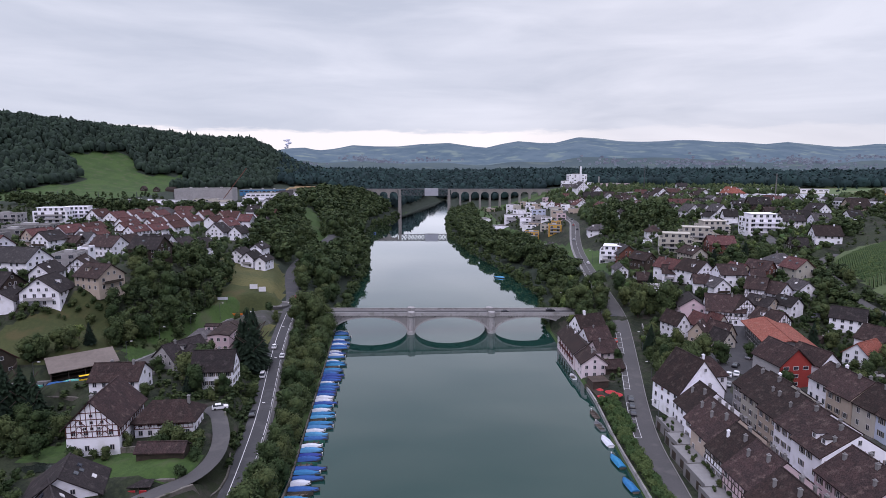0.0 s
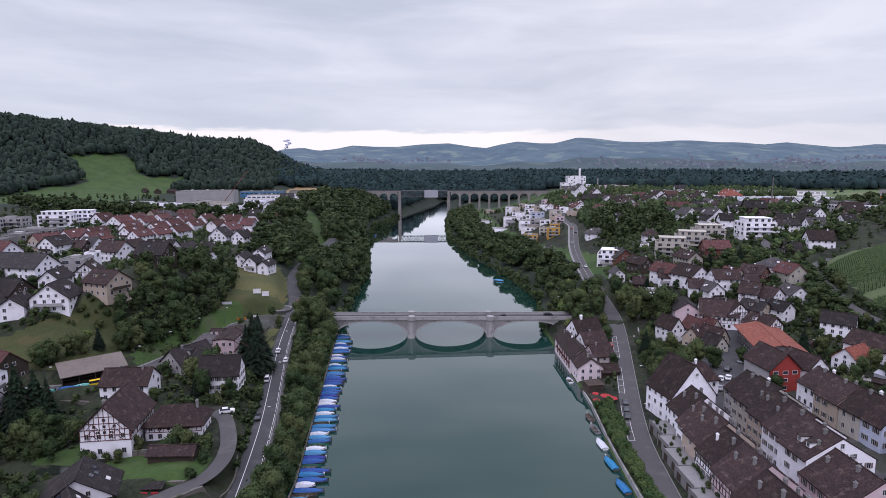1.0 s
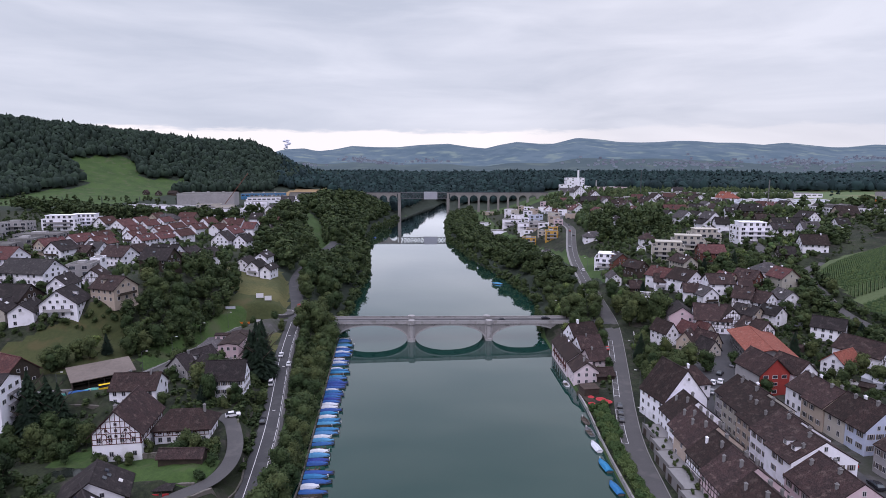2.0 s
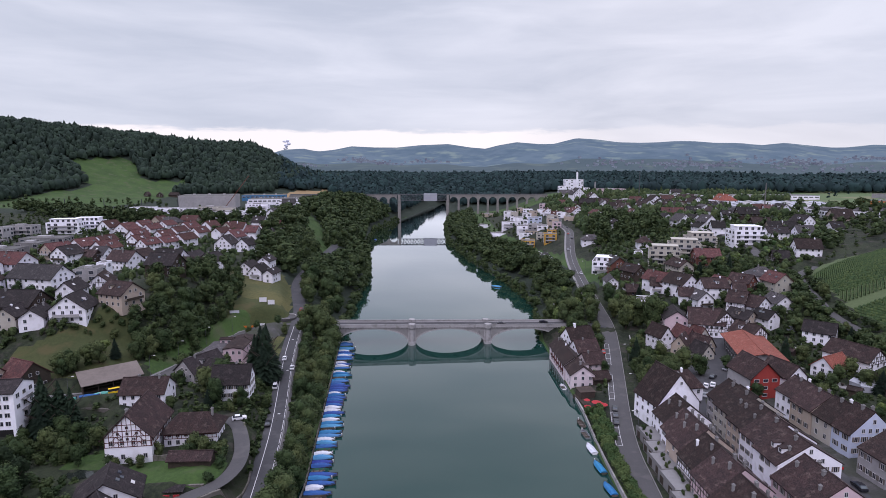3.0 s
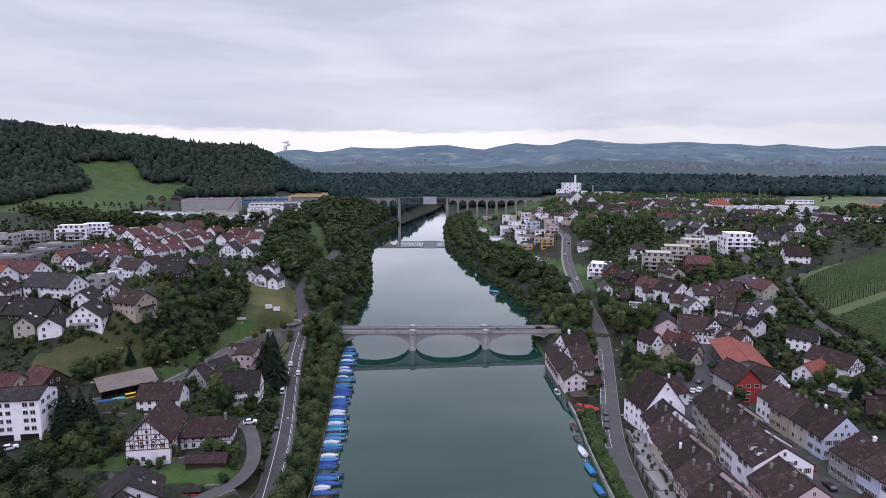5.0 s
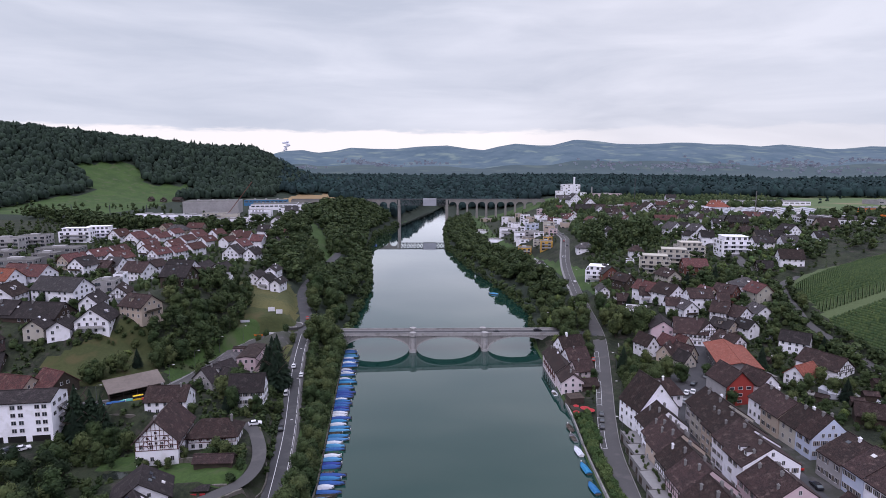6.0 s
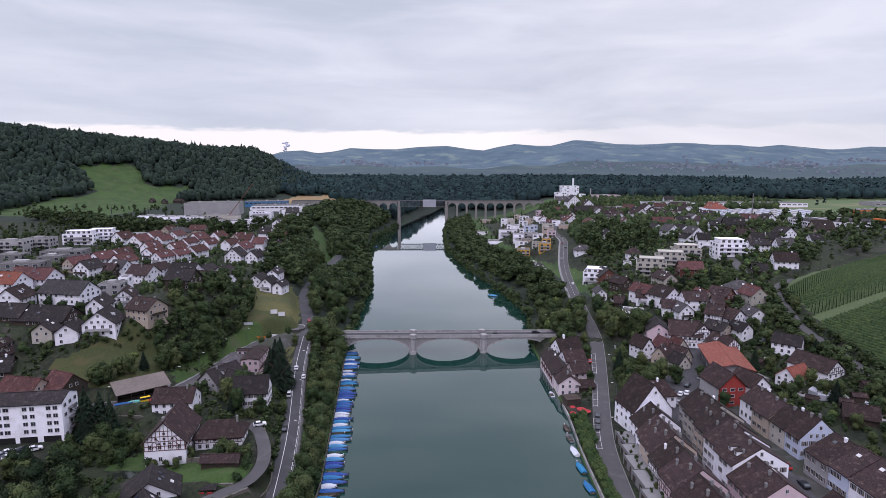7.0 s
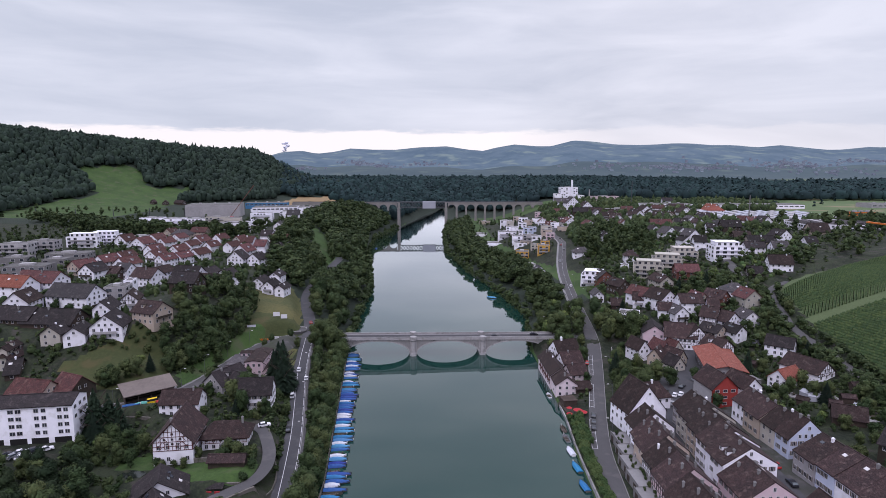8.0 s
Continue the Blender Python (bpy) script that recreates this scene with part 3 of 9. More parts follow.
zone[in_poly(cx, cy, CROP)] = 9
zone[in_poly(cx, cy, EAST_FIELDS)] = 8
# from here on the ground takes the haze-tinted colours
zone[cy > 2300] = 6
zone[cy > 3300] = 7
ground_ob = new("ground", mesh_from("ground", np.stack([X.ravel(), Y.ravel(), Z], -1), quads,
                [M_GRASS, M_FLOOR, M_MEADOW, M_GARDEN, M_TOWN, M_VINE_SOIL, M_HAZY_WOOD, M_HAZY_HILL, M_FIELD, M_CROP, M_DRY], zone))
tagged(ground_ob, "green valley ground with gardens, meadows and wooded slopes", "ground", kind="structure")

wy = np.concatenate([np.arange(-420, 1440, 20.0)])
wv = [(left_edge(v) - 5, v, WATER) for v in wy] + [(right_edge(v) + 5, v, WATER) for v in wy]
n = len(wy)
water = new("water", mesh_from("water", wv, [(i, n + i, n + i + 1, i + 1) for i in range(n - 1)], [M_WATER]))
tagged(water, "calm teal river with mirror reflections", "river", kind="structure")


def ribbon(name, line, a, b, lift, material, label, category="road", kind="structure", skip=None):
    """A strip along a road line between the sideways offsets a and b."""
    d = np.gradient(line[:, :2], axis=0)
    side = np.stack([d[:, 1], -d[:, 0]], -1) / np.linalg.norm(d, axis=1)[:, None]
    verts, faces = [], []
    for i, (p, s) in enumerate(zip(line, side)):
        for off in (a, b):
            verts.append((p[0] + s[0] * off, p[1] + s[1] * off, p[2] + lift))
        if i and not (skip and skip(i)):
            faces.append((2 * i - 2, 2 * i - 1, 2 * i + 1, 2 * i))
    return tagged(new(name, mesh_from(name, verts, faces, [material], smooth=False)), label, category, kind=kind)


def dense(line, step=1.5):
    s = np.concatenate([[0], np.cumsum(np.linalg.norm(np.diff(line[:, :2], axis=0), axis=1))])
    u = np.arange(0, s[-1], step)
    return np.stack([np.interp(u, s, line[:, k]) for k in range(3)], -1)


for line, width, material, label in ((RIVER_ROAD, 6.8, M_ASPHALT, "grey asphalt road along the west bank"), (HILL_ROAD, 5.6, M_PALE_ASPHALT, "asphalt road curving up to the bridge"),
                                     (LANE, 4.2, M_PALE_ASPHALT, "narrow worn asphalt lane beside the farmhouse"), (QUAY_ROAD, 6.6, M_PALE_ASPHALT, "pale asphalt quay road with parking bays"),
                                     (BRIDGE_ROAD, 7.0, M_ASPHALT, "asphalt road leaving the bridge"), (STREET, 5.6, M_ASPHALT, "old town street of dark asphalt"),
                                     (SQUARE, 17.0, M_ASPHALT, "wide asphalt square among old houses"), (EAST_STREET, 5.0, M_ASPHALT, "narrow old town street"),
                                     (VINE_ROAD, 4.4, M_PALE_ASPHALT, "pale lane below the vineyard"), (TOP_ROAD, 6.0, M_PALE_ASPHALT, "pale road among terraced flats"),
                                     (WEST_ROAD, 5.0, M_PALE_ASPHALT, "village street among white houses")):
    lifted = {4.4: 0.02, 17.0: 0.03, 7.0: 0.01}.get(width, 0.0)
    ribbon("road", dense(line), -width / 2, width / 2, lifted, material, label)

# ---- building helpers ----
def part(name, bm, material, parent, label=""):
    """Links a bmesh (or mesh) as one mesh object under a thing or part."""
    if isinstance(bm, bpy.types.Mesh):
        me = bm
    else:
        me = bpy.data.meshes.new(name)
        bm.to_mesh(me)
        bm.free()
    if material is not None and not me.materials:
        me.materials.append(material)
    ob = new(name, me)
    ob.parent = parent
    if label:
        ob["label"] = label
    return ob


def thing(name, x, y, z, rz=0.0, label="", category="", group=""):
    """An empty at the base of a thing."""
    ob = new(name)
    ob.empty_display_size = 0.5
    ob.matrix_world = pose(x, y, z, 0, 0, rz)
    return tagged(ob, label, category, group)


def box(bm, x0, x1, y0, y1, z0, z1, mi=0):
    v = [bm.verts.new(c) for c in ((x0, y0, z0), (x1, y0, z0), (x1, y1, z0), (x0, y1, z0), (x0, y0, z1), (x1, y0, z1), (x1, y1, z1), (x0, y1, z1))]
    for f in ((3, 2, 1, 0), (4, 5, 6, 7), (0, 1, 5, 4), (1, 2, 6, 5), (2, 3, 7, 6), (3, 0, 4, 7)):
        bm.faces.new([v[i] for i in f]).material_index = mi
    return bm


def boxes(*all_of_them):
    bm = bmesh.new()
    for b in all_of_them:
        box(bm, *b)
    return bm


def beam(bm, a, b, w, mi=0):
    """A square bar from a to b."""
    a, b = Vector(a), Vector(b)
    d = (b - a)
    q = d.to_track_quat("Z", "Y").to_matrix()
    h = w / 2
    v = []
    for e in (a, b):
        v += [bm.verts.new(e + q @ Vector((sx * h, sy * h, 0))) for sx, sy in ((-1, -1), (1, -1), (1, 1), (-1, 1))]
    for f in ((3, 2, 1, 0), (4, 5, 6, 7), (0, 1, 5, 4), (1, 2, 6, 5), (2, 3, 7, 6), (3, 0, 4, 7)):
        bm.faces.new([v[i] for i in f]).material_index = mi


def cone(bm, x, y, z0, z1, r0, r1, n=8, mi=0):
    lo = [bm.verts.new((x + r0 * math.cos(6.2832 * i / n), y + r0 * math.sin(6.2832 * i / n), z0)) for i in range(n)]
    hi = [bm.verts.new((x + r1 * math.cos(6.2832 * i / n), y + r1 * math.sin(6.2832 * i / n), z1)) for i in range(n)]
    for i in range(n):
        bm.faces.new((lo[i], lo[(i + 1) % n], hi[(i + 1) % n], hi[i])).material_index = mi
    bm.faces.new(hi).material_index = mi
    bm.faces.new(lo[::-1]).material_index = mi


def arch_wall(bm, x0, x1, y0, y1, foot, rise, top, n=28, power=2.0):
    """A wall block over one arched opening from x0 to x1."""
    mid, half = (x0 + x1) / 2, (x1 - x0) / 2
    rows = []
    for i in range(n + 1):
        a = math.pi * i / n
        x = mid - half * math.cos(a)
        z = foot + rise * max(0.0, 1 - abs((x - mid) / half) ** power) ** (1 / power)
        rows.append([bm.verts.new((x, y, h)) for y in (y0, y1) for h in (z, top)])
    for a, b in zip(rows[:-1], rows[1:]):
        bm.faces.new((a[0], b[0], b[1], a[1]))
        bm.faces.new((b[2], a[2], a[3], b[3]))
        bm.faces.new((b[0], a[0], a[2], b[2]))
        bm.faces.new((a[1], b[1], b[3], a[3]))


# ---- road bridge: three stone arches ----
bridge = thing("road_bridge", 3.6, 266.2, 0, 0.6, "grey stone road bridge with three flat arches and round cutwaters", "bridge")
bridge.matrix_world = pose(3.6, 266.6, 0, 0, 0.75, 3.2)
SPAN, PIER, WIDE = 34.2, 3.7, 4.3
starts = [-SPAN * 1.5 - PIER, -SPAN / 2, SPAN / 2 + PIER]
for s in starts:
    bm = bmesh.new()
    arch_wall(bm, s, s + SPAN, -WIDE, WIDE, 2.9, 7.25, 11.0, power=2.1)
    part("arch", bm, M_ARCH, bridge)
    bm = bmesh.new()
    mid = s + SPAN / 2
    for yy in (-WIDE - 0.12, WIDE - 0.13):
        ring = []
        for i in range(41):
            x = mid - SPAN / 2 * math.cos(math.pi * i / 40)
            u = max(0.0, 1 - abs((x - mid) / (SPAN / 2)) ** 2.1) ** (1 / 2.1)
            zi, zo = 2.9 + 7.25 * u, 2.9 + 7.9 * u
            xo = mid + (x - mid) * 1.045
            ring.append([bm.verts.new(c) for c in ((x, yy, zi), (x, yy + 0.25, zi), (min(max(xo, s - 0.9), s + SPAN + 0.9), yy, zo), (min(max(xo, s - 0.9), s + SPAN + 0.9), yy + 0.25, zo))])
        for a, b in zip(ring[:-1], ring[1:]):
            for f in ((0, 2), (3, 1), (2, 3), (1, 0)):
                bm.faces.new((a[f[0]], b[f[0]], b[f[1]], a[f[1]]))
    part("arch_ring", bm, M_STONE, bridge, "paler ring of arch stones")
for s in (-SPAN / 2 - PIER / 2, SPAN / 2 + PIER / 2):
    bm = boxes((s - PIER / 2, s + PIER / 2, -WIDE, WIDE, -4, 11.0))
    part("pier", bm, M_STONE, bridge)
    for sy in (-1, 1):
        bm = bmesh.new()
        cone(bm, s, sy * (WIDE + 0.2), -4, 4.0, PIER / 2 + 0.35, PIER / 2 + 0.1, 16)
        cone(bm, s, sy * (WIDE + 0.2), 4.0, 10.2, PIER / 2 - 0.45, PIER / 2 - 0.6, 16)
        cone(bm, s, sy * (WIDE + 0.2), 10.2, 10.9, PIER / 2 - 0.55, PIER / 2 - 0.1, 16)
        cone(bm, s, sy * (WIDE + 0.2), 10.9, 12.9, PIER / 2 - 0.1, PIER / 2 - 0.1, 16)
        part("cutwater", bm, M_STONE, bridge, "rounded pale stone cutwater with a refuge above")
for s, e in ((-SPAN * 1.5 - PIER - 14, -SPAN * 1.5 - PIER), (SPAN * 1.5 + PIER, SPAN * 1.5 + PIER + 13)):
    part("abutment", boxes((s, e, -WIDE, WIDE, -3, 11.0)), M_ARCH, bridge)
L = SPAN * 1.5 + PIER + 12
part("cornice", boxes((-L, L, -WIDE - 0.45, WIDE + 0.45, 11.0, 11.45)), M_STONE, bridge, "projecting stone cornice")
part("deck", boxes((-L, L, -WIDE + 0.3, WIDE - 0.3, 11.454, 11.6)), M_ASPHALT, bridge, "dark asphalt deck")
for sy in (-1, 1):
    y0 = sy * (WIDE + 0.1) - 0.16
    part("pavement", boxes((-L, L, min(sy * 2.9, sy * WIDE), max(sy * 2.9, sy * WIDE), 11.604, 11.74)), M_CONCRETE, bridge, "raised pale footway")
    part("parapet", boxes((-L, L, y0, y0 + 0.32, 11.454, 12.5), (-L, L, y0 - 0.06, y0 + 0.38, 12.5, 12.66)), M_STONE, bridge, "stone parapet with a coping")
    bm = bmesh.new()
    x = -L + 1
    while x < L:
        box(bm, x, x + 0.35, y0 - 0.1, y0 - 0.004, 10.55, 11.0)
        x += 1.25
    tagged(part("dentils", bm, M_STONE, bridge, "row of small stone brackets under the cornice"), kind="stuff")

# ---- railway viaduct: stone arches and a steel lattice span ----
VX, VY = -31.0, 958.0
viaduct = thing("railway_viaduct", VX, VY, 0, 0, "tall stone railway viaduct with a steel lattice span over the river", "viaduct")
PITCH = 16.5
for side, count in ((1, 10), (-1, 11)):
    for i in range(count):
        x0 = side * (43 + i * PITCH)
        x1 = x0 + side * PITCH
        lo, hi = min(x0, x1), max(x0, x1)
        bm = bmesh.new()
        arch_wall(bm, lo + 1.5, hi - 1.5, -2.6, 2.6, 34.5, 6.75, 44.2, 14)
        part("arch", bm, M_VIADUCT, viaduct)
        base = min(gz(VX + x1, VY), 34) - 3
        bm = bmesh.new()
        xs = x1
        v = []
        for z, g in ((base, 1.9), (34.5, 1.5), (44.2, 1.5)):
            v.append([bm.verts.new((xs + sx * g, sy * (g + 1.1), z)) for sx, sy in ((-1, -1), (1, -1), (1, 1), (-1, 1))])
        for a, b in zip(v[:-1], v[1:]):
            for k in range(4):
                bm.faces.new((a[k], a[(k + 1) % 4], b[(k + 1) % 4], b[k]))
        part("pier", bm, M_VIADUCT, viaduct)
    lo, hi = (39, 43 + count * PITCH) if side > 0 else (-43 - count * PITCH, -39)
    part("track_bed", boxes((lo, hi, -3.0, 3.0, 44.2, 45.3)), M_VIADUCT, viaduct, "stone track bed")
    part("railing", boxes((lo, hi, -3.0, -2.9, 45.3, 46.3), (lo, hi, 2.9, 3.0, 45.3, 46.3)), M_STEEL, viaduct)
    bm = bmesh.new()
    box(bm, side * 41.0 - 2.4, side * 41.0 + 2.4, -3.2, 3.2, -4, 34)
    box(bm, side * 41.0 - 2.9, side * 41.0 + 2.9, -3.6, 3.6, 34, 35)
    box(bm, side * 41.0 - 2.0, side * 41.0 + 2.0, -3.0, 3.0, 35, 44.2)
    part("river_pier", bm, M_VIADUCT, viaduct, "massive stone river pier")
for sy in (-2.3, 2.3):
    bm = bmesh.new()
    for z in (35.6, 45.0):
        beam(bm, (-41, sy, z), (41, sy, z), 0.75)
    for i in range(14):
        xa, xb = -40.5 + i * 81 / 14, -40.5 + (i + 1) * 81 / 14
        beam(bm, (xa, sy, 35.6), (xb, sy, 45.0), 0.42)
        beam(bm, (xa, sy, 45.0), (xb, sy, 35.6), 0.42)
        beam(bm, (xa, sy, 35.6), (xa, sy, 45.0), 0.42)
    part("lattice_girder", bm, M_STEEL, viaduct, "grey steel lattice girder")
part("bridge_deck", boxes((-41, 41, -3.0, 3.0, 45.4, 46.1)), M_STEEL, viaduct)
part("scaffold_cover", boxes((0.5, 23.0, -3.8, 3.8, 34.6, 46.9)), M_SHEET, viaduct, "pale sheeted scaffold round part of the span")

# ---- houses ----
FOOT = []
CACHE = {}


def relief(name, cols, rows, depth, mats):
    """One joined mesh of steps in depth over a grid of cells, facing -y."""
    bm, known = bmesh.new(), {}

    def vert(x, y, z):
        key = (round(x, 4), round(y, 4), round(z, 4))
        if key not in known:
            known[key] = bm.verts.new(key)
        return known[key]

    def face(points, m):
        bm.faces.new([vert(*p) for p in points]).material_index = m

    for (i, j), cell in depth.items():
        if not cell:
            continue
        d, m = cell
        (x0, x1), (z0, z1) = cols[i], rows[j]
        face(((x0, -d, z0), (x1, -d, z0), (x1, -d, z1), (x0, -d, z1)), m)
        for di, dj, a, b in ((-1, 0, (x0, z1), (x0, z0)), (1, 0, (x1, z0), (x1, z1)), (0, -1, (x0, z0), (x1, z0)), (0, 1, (x1, z1), (x0, z1))):
            other = depth.get((i + di, j + dj))
            e = other[0] if other else 0.0
            if e < d:
                face(((a[0], -d, a[1]), (a[0], -e, a[1]), (b[0], -e, b[1]), (b[0], -d, b[1])), m)
    me = bpy.data.meshes.new(name)
    bm.to_mesh(me)
    bm.free()
    for m in mats:
        me.materials.append(m)
    return me


def window_meshes(w, h, shut=None):
    """Frame with sill and glazing bars, and the pane, facing -y."""
    key = (round(w, 2), round(h, 2), shut.name if shut else "")
    if key not in CACHE:
        f, half = 0.09, w / 2
        cols = [(-half - f, -half), (-half, -0.03), (-0.03, 0.03), (0.03, half), (half, half + f)]
        if shut:
            cols = [(-half * 2 - f, -half - f)] + cols + [(half + f, half * 2 + f)]
        rows = [(-h / 2 - f, -h / 2), (-h / 2, h / 2), (h / 2, h / 2 + f)]
        made = []
        for joined in (False, True):
            depth = {}
            if joined:
                cols = [c for c in cols if c != (-0.03, 0.03)]
            for i, (x0, x1) in enumerate(cols):
                k = i - 1 if shut else i
                if joined and k >= 2:
                    k += 1
                for j in range(3):
                    if k in (-1, 5):
                        depth[i, j] = (0.055, 1) if j == 1 else None
                    elif j == 1 and k in (1, 3):
                        depth[i, j] = (0.02, 2) if joined else None
                    else:
                        depth[i, j] = (0.15 if j == 0 else 0.05 if k == 2 and j == 1 else 0.07, 0)
            made.append(relief("window", cols, rows, depth, (M_FRAME, shut or M_FRAME, M_GLASS)))
        me, both = made
        bm = boxes((-w / 2, w / 2, -0.02, 0.0, -h / 2, h / 2))
        pane = bpy.data.meshes.new("pane")
        bm.to_mesh(pane)
        bm.free()
        pane.materials.append(M_GLASS)
        CACHE[key] = (me, pane, both)
    return CACHE[key]


TURN_OF = {"s": 0, "e": 90, "n": 180, "w": -90}


def add_window(parent, side, along, z, half_w, half_l, w, h, detail, shut=None, name="window"):
    """One window on a wall: side s/n are the gables, e/w the long walls."""
    me, pane, both = window_meshes(w, h, shut)
    at = {"s": (along, -half_l - 0.003), "n": (-along, half_l + 0.003), "e": (half_w + 0.003, along), "w": (-half_w - 0.003, -along)}[side]
    ob = new(name, me if detail > 1 else both)
    ob.parent = parent
    ob.matrix_basis = pose(at[0], at[1], z, 0, 0, TURN_OF[side])
    if detail > 1:
        p = new("pane", pane)
        p.parent = ob
    return ob


def gable_roof(w, l, eave, ridge, over, end, thick=0.28):
    k = (ridge - eave) / (w / 2)
    a, z0 = w / 2 + over, eave - over * k
    bm = bmesh.new()
    rows = []
    for y in (-l / 2 - end, l / 2 + end):
        rows.append([bm.verts.new((x, y, z)) for x, z in ((-a, z0 + 0.06), (0, ridge + 0.06), (a, z0 + 0.06), (a, z0 + 0.06 + thick), (0, ridge + 0.06 + thick), (-a, z0 + 0.06 + thick))])
    n = 6
    for i in range(n):
        bm.faces.new((rows[0][i], rows[0][(i + 1) % n], rows[1][(i + 1) % n], rows[1][i]))
    bm.faces.new(rows[0][::-1])
    bm.faces.new(rows[1])
    box(bm, -0.16, 0.16, -l / 2 - end, l / 2 + end, ridge + thick + 0.02, ridge + thick + 0.16)
    bmesh.ops.recalc_face_normals(bm, faces=bm.faces[:])
    return bm


def hip_roof(w, l, eave, ridge, over, hip):
    k = (ridge - eave) / (w / 2)
    a, b, z0 = w / 2 + over, l / 2 + over, eave - over * k * 0.5
    r = max(0.3, l / 2 - hip)
    bm = bmesh.new()
    lo = [bm.verts.new(c) for c in ((-a, -b, z0 - 0.2), (a, -b, z0 - 0.2), (a, b, z0 - 0.2), (-a, b, z0 - 0.2))]
    mid = [bm.verts.new((v.co.x, v.co.y, z0 + 0.06)) for v in lo]
    top = [bm.verts.new((0, -r, ridge + 0.2)), bm.verts.new((0, r, ridge + 0.2))]
    bm.faces.new(lo[::-1])
    for i in range(4):
        bm.faces.new((lo[i], lo[(i + 1) % 4], mid[(i + 1) % 4], mid[i]))
    bm.faces.new((mid[0], mid[1], top[0]))
    bm.faces.new((mid[1], mid[2], top[1], top[0]))
    bm.faces.new((mid[2], mid[3], top[1]))
    bm.faces.new((mid[3], mid[0], top[0], top[1]))
    return bm


def wall_body(w, l, eave, ridge, deep):
    bm = bmesh.new()
    rows = []
    for y in (-l / 2, l / 2):
        rows.append([bm.verts.new((x, y, z)) for x, z in ((-w / 2, -deep), (w / 2, -deep), (w / 2, eave), (0, ridge), (-w / 2, eave))])
    for i in range(5):
        bm.faces.new((rows[0][i], rows[0][(i + 1) % 5], rows[1][(i + 1) % 5], rows[1][i]))
    bm.faces.new(rows[0][::-1])
    bm.faces.new(rows[1])
    bmesh.ops.recalc_face_normals(bm, faces=bm.faces[:])
    return bm


def timber_face(w, z0, eave, ridge, pitch=1.35, size=0.15, rails=()):
    """Half-timbering on a gable: rails, posts and braces, in the xz plane."""
    bm = bmesh.new()

    def top(x):
        return eave + (ridge - eave) * (1 - abs(x) / (w / 2)) - 0.15
    levels = [z0, *rails, ridge]
    for z in levels[:-1]:
        half = w / 2 if z <= eave else w / 2 * (1 - (z - eave) / (ridge - eave))
        if half > 0.4:
            beam(bm, (-half + 0.05, -0.05, z), (half - 0.05, -0.05, z), size)
    n = max(2, int(round(w / pitch)))
    for i in range(n + 1):
        x = -w / 2 + 0.12 + i * (w - 0.24) / n
        if top(x) > z0 + 0.4:
            beam(bm, (x, -0.052, z0), (x, -0.052, top(x)), size * 0.85)
    for a, b in zip(levels[:-1], levels[1:]):
        for s in (-1, 1):
            x0, x1 = s * w * 0.36, s * w * 0.24
            if min(top(x0), top(x1)) > b - 0.1 and b < ridge:
                beam(bm, (x0, -0.054, a), (x1, -0.054, b), size * 0.8)
                beam(bm, (s * w * 0.12, -0.054, a), (x1, -0.054, b), size * 0.8)
    for s in (-1, 1):
        beam(bm, (s * (w / 2 - 0.1), -0.05, eave - 0.05), (s * 0.1, -0.05, ridge - 0.25), size)
    return bm


def timber_side(l, z0, z1, pitch=1.5, size=0.15):
    bm = bmesh.new()
    for z in (z0, (z0 + z1) / 2, z1):
        beam(bm, (-l / 2, -0.05, z), (l / 2, -0.05, z), size)
    n = max(2, int(round(l / pitch)))
    for i in range(n + 1):
        x = -l / 2 + i * l / n
        beam(bm, (x, -0.052, z0), (x, -0.052, z1), size * 0.85)
        if i % 3 == 0 and i < n:
            beam(bm, (x, -0.054, z0), (x + l / n, -0.054, z1), size * 0.8)
    return bm


def chimney_bm(x, y, z0, z1, s):
    return boxes((x - s / 2, x + s / 2, y - s / 2, y + s / 2, z0, z1), (x - s / 2 - 0.1, x + s / 2 + 0.1, y - s / 2 - 0.1, y + s / 2 + 0.1, z1, z1 + 0.14), (x - s * 0.3, x + s * 0.3, y - s * 0.3, y + s * 0.3, z1 + 0.14, z1 + 0.4))


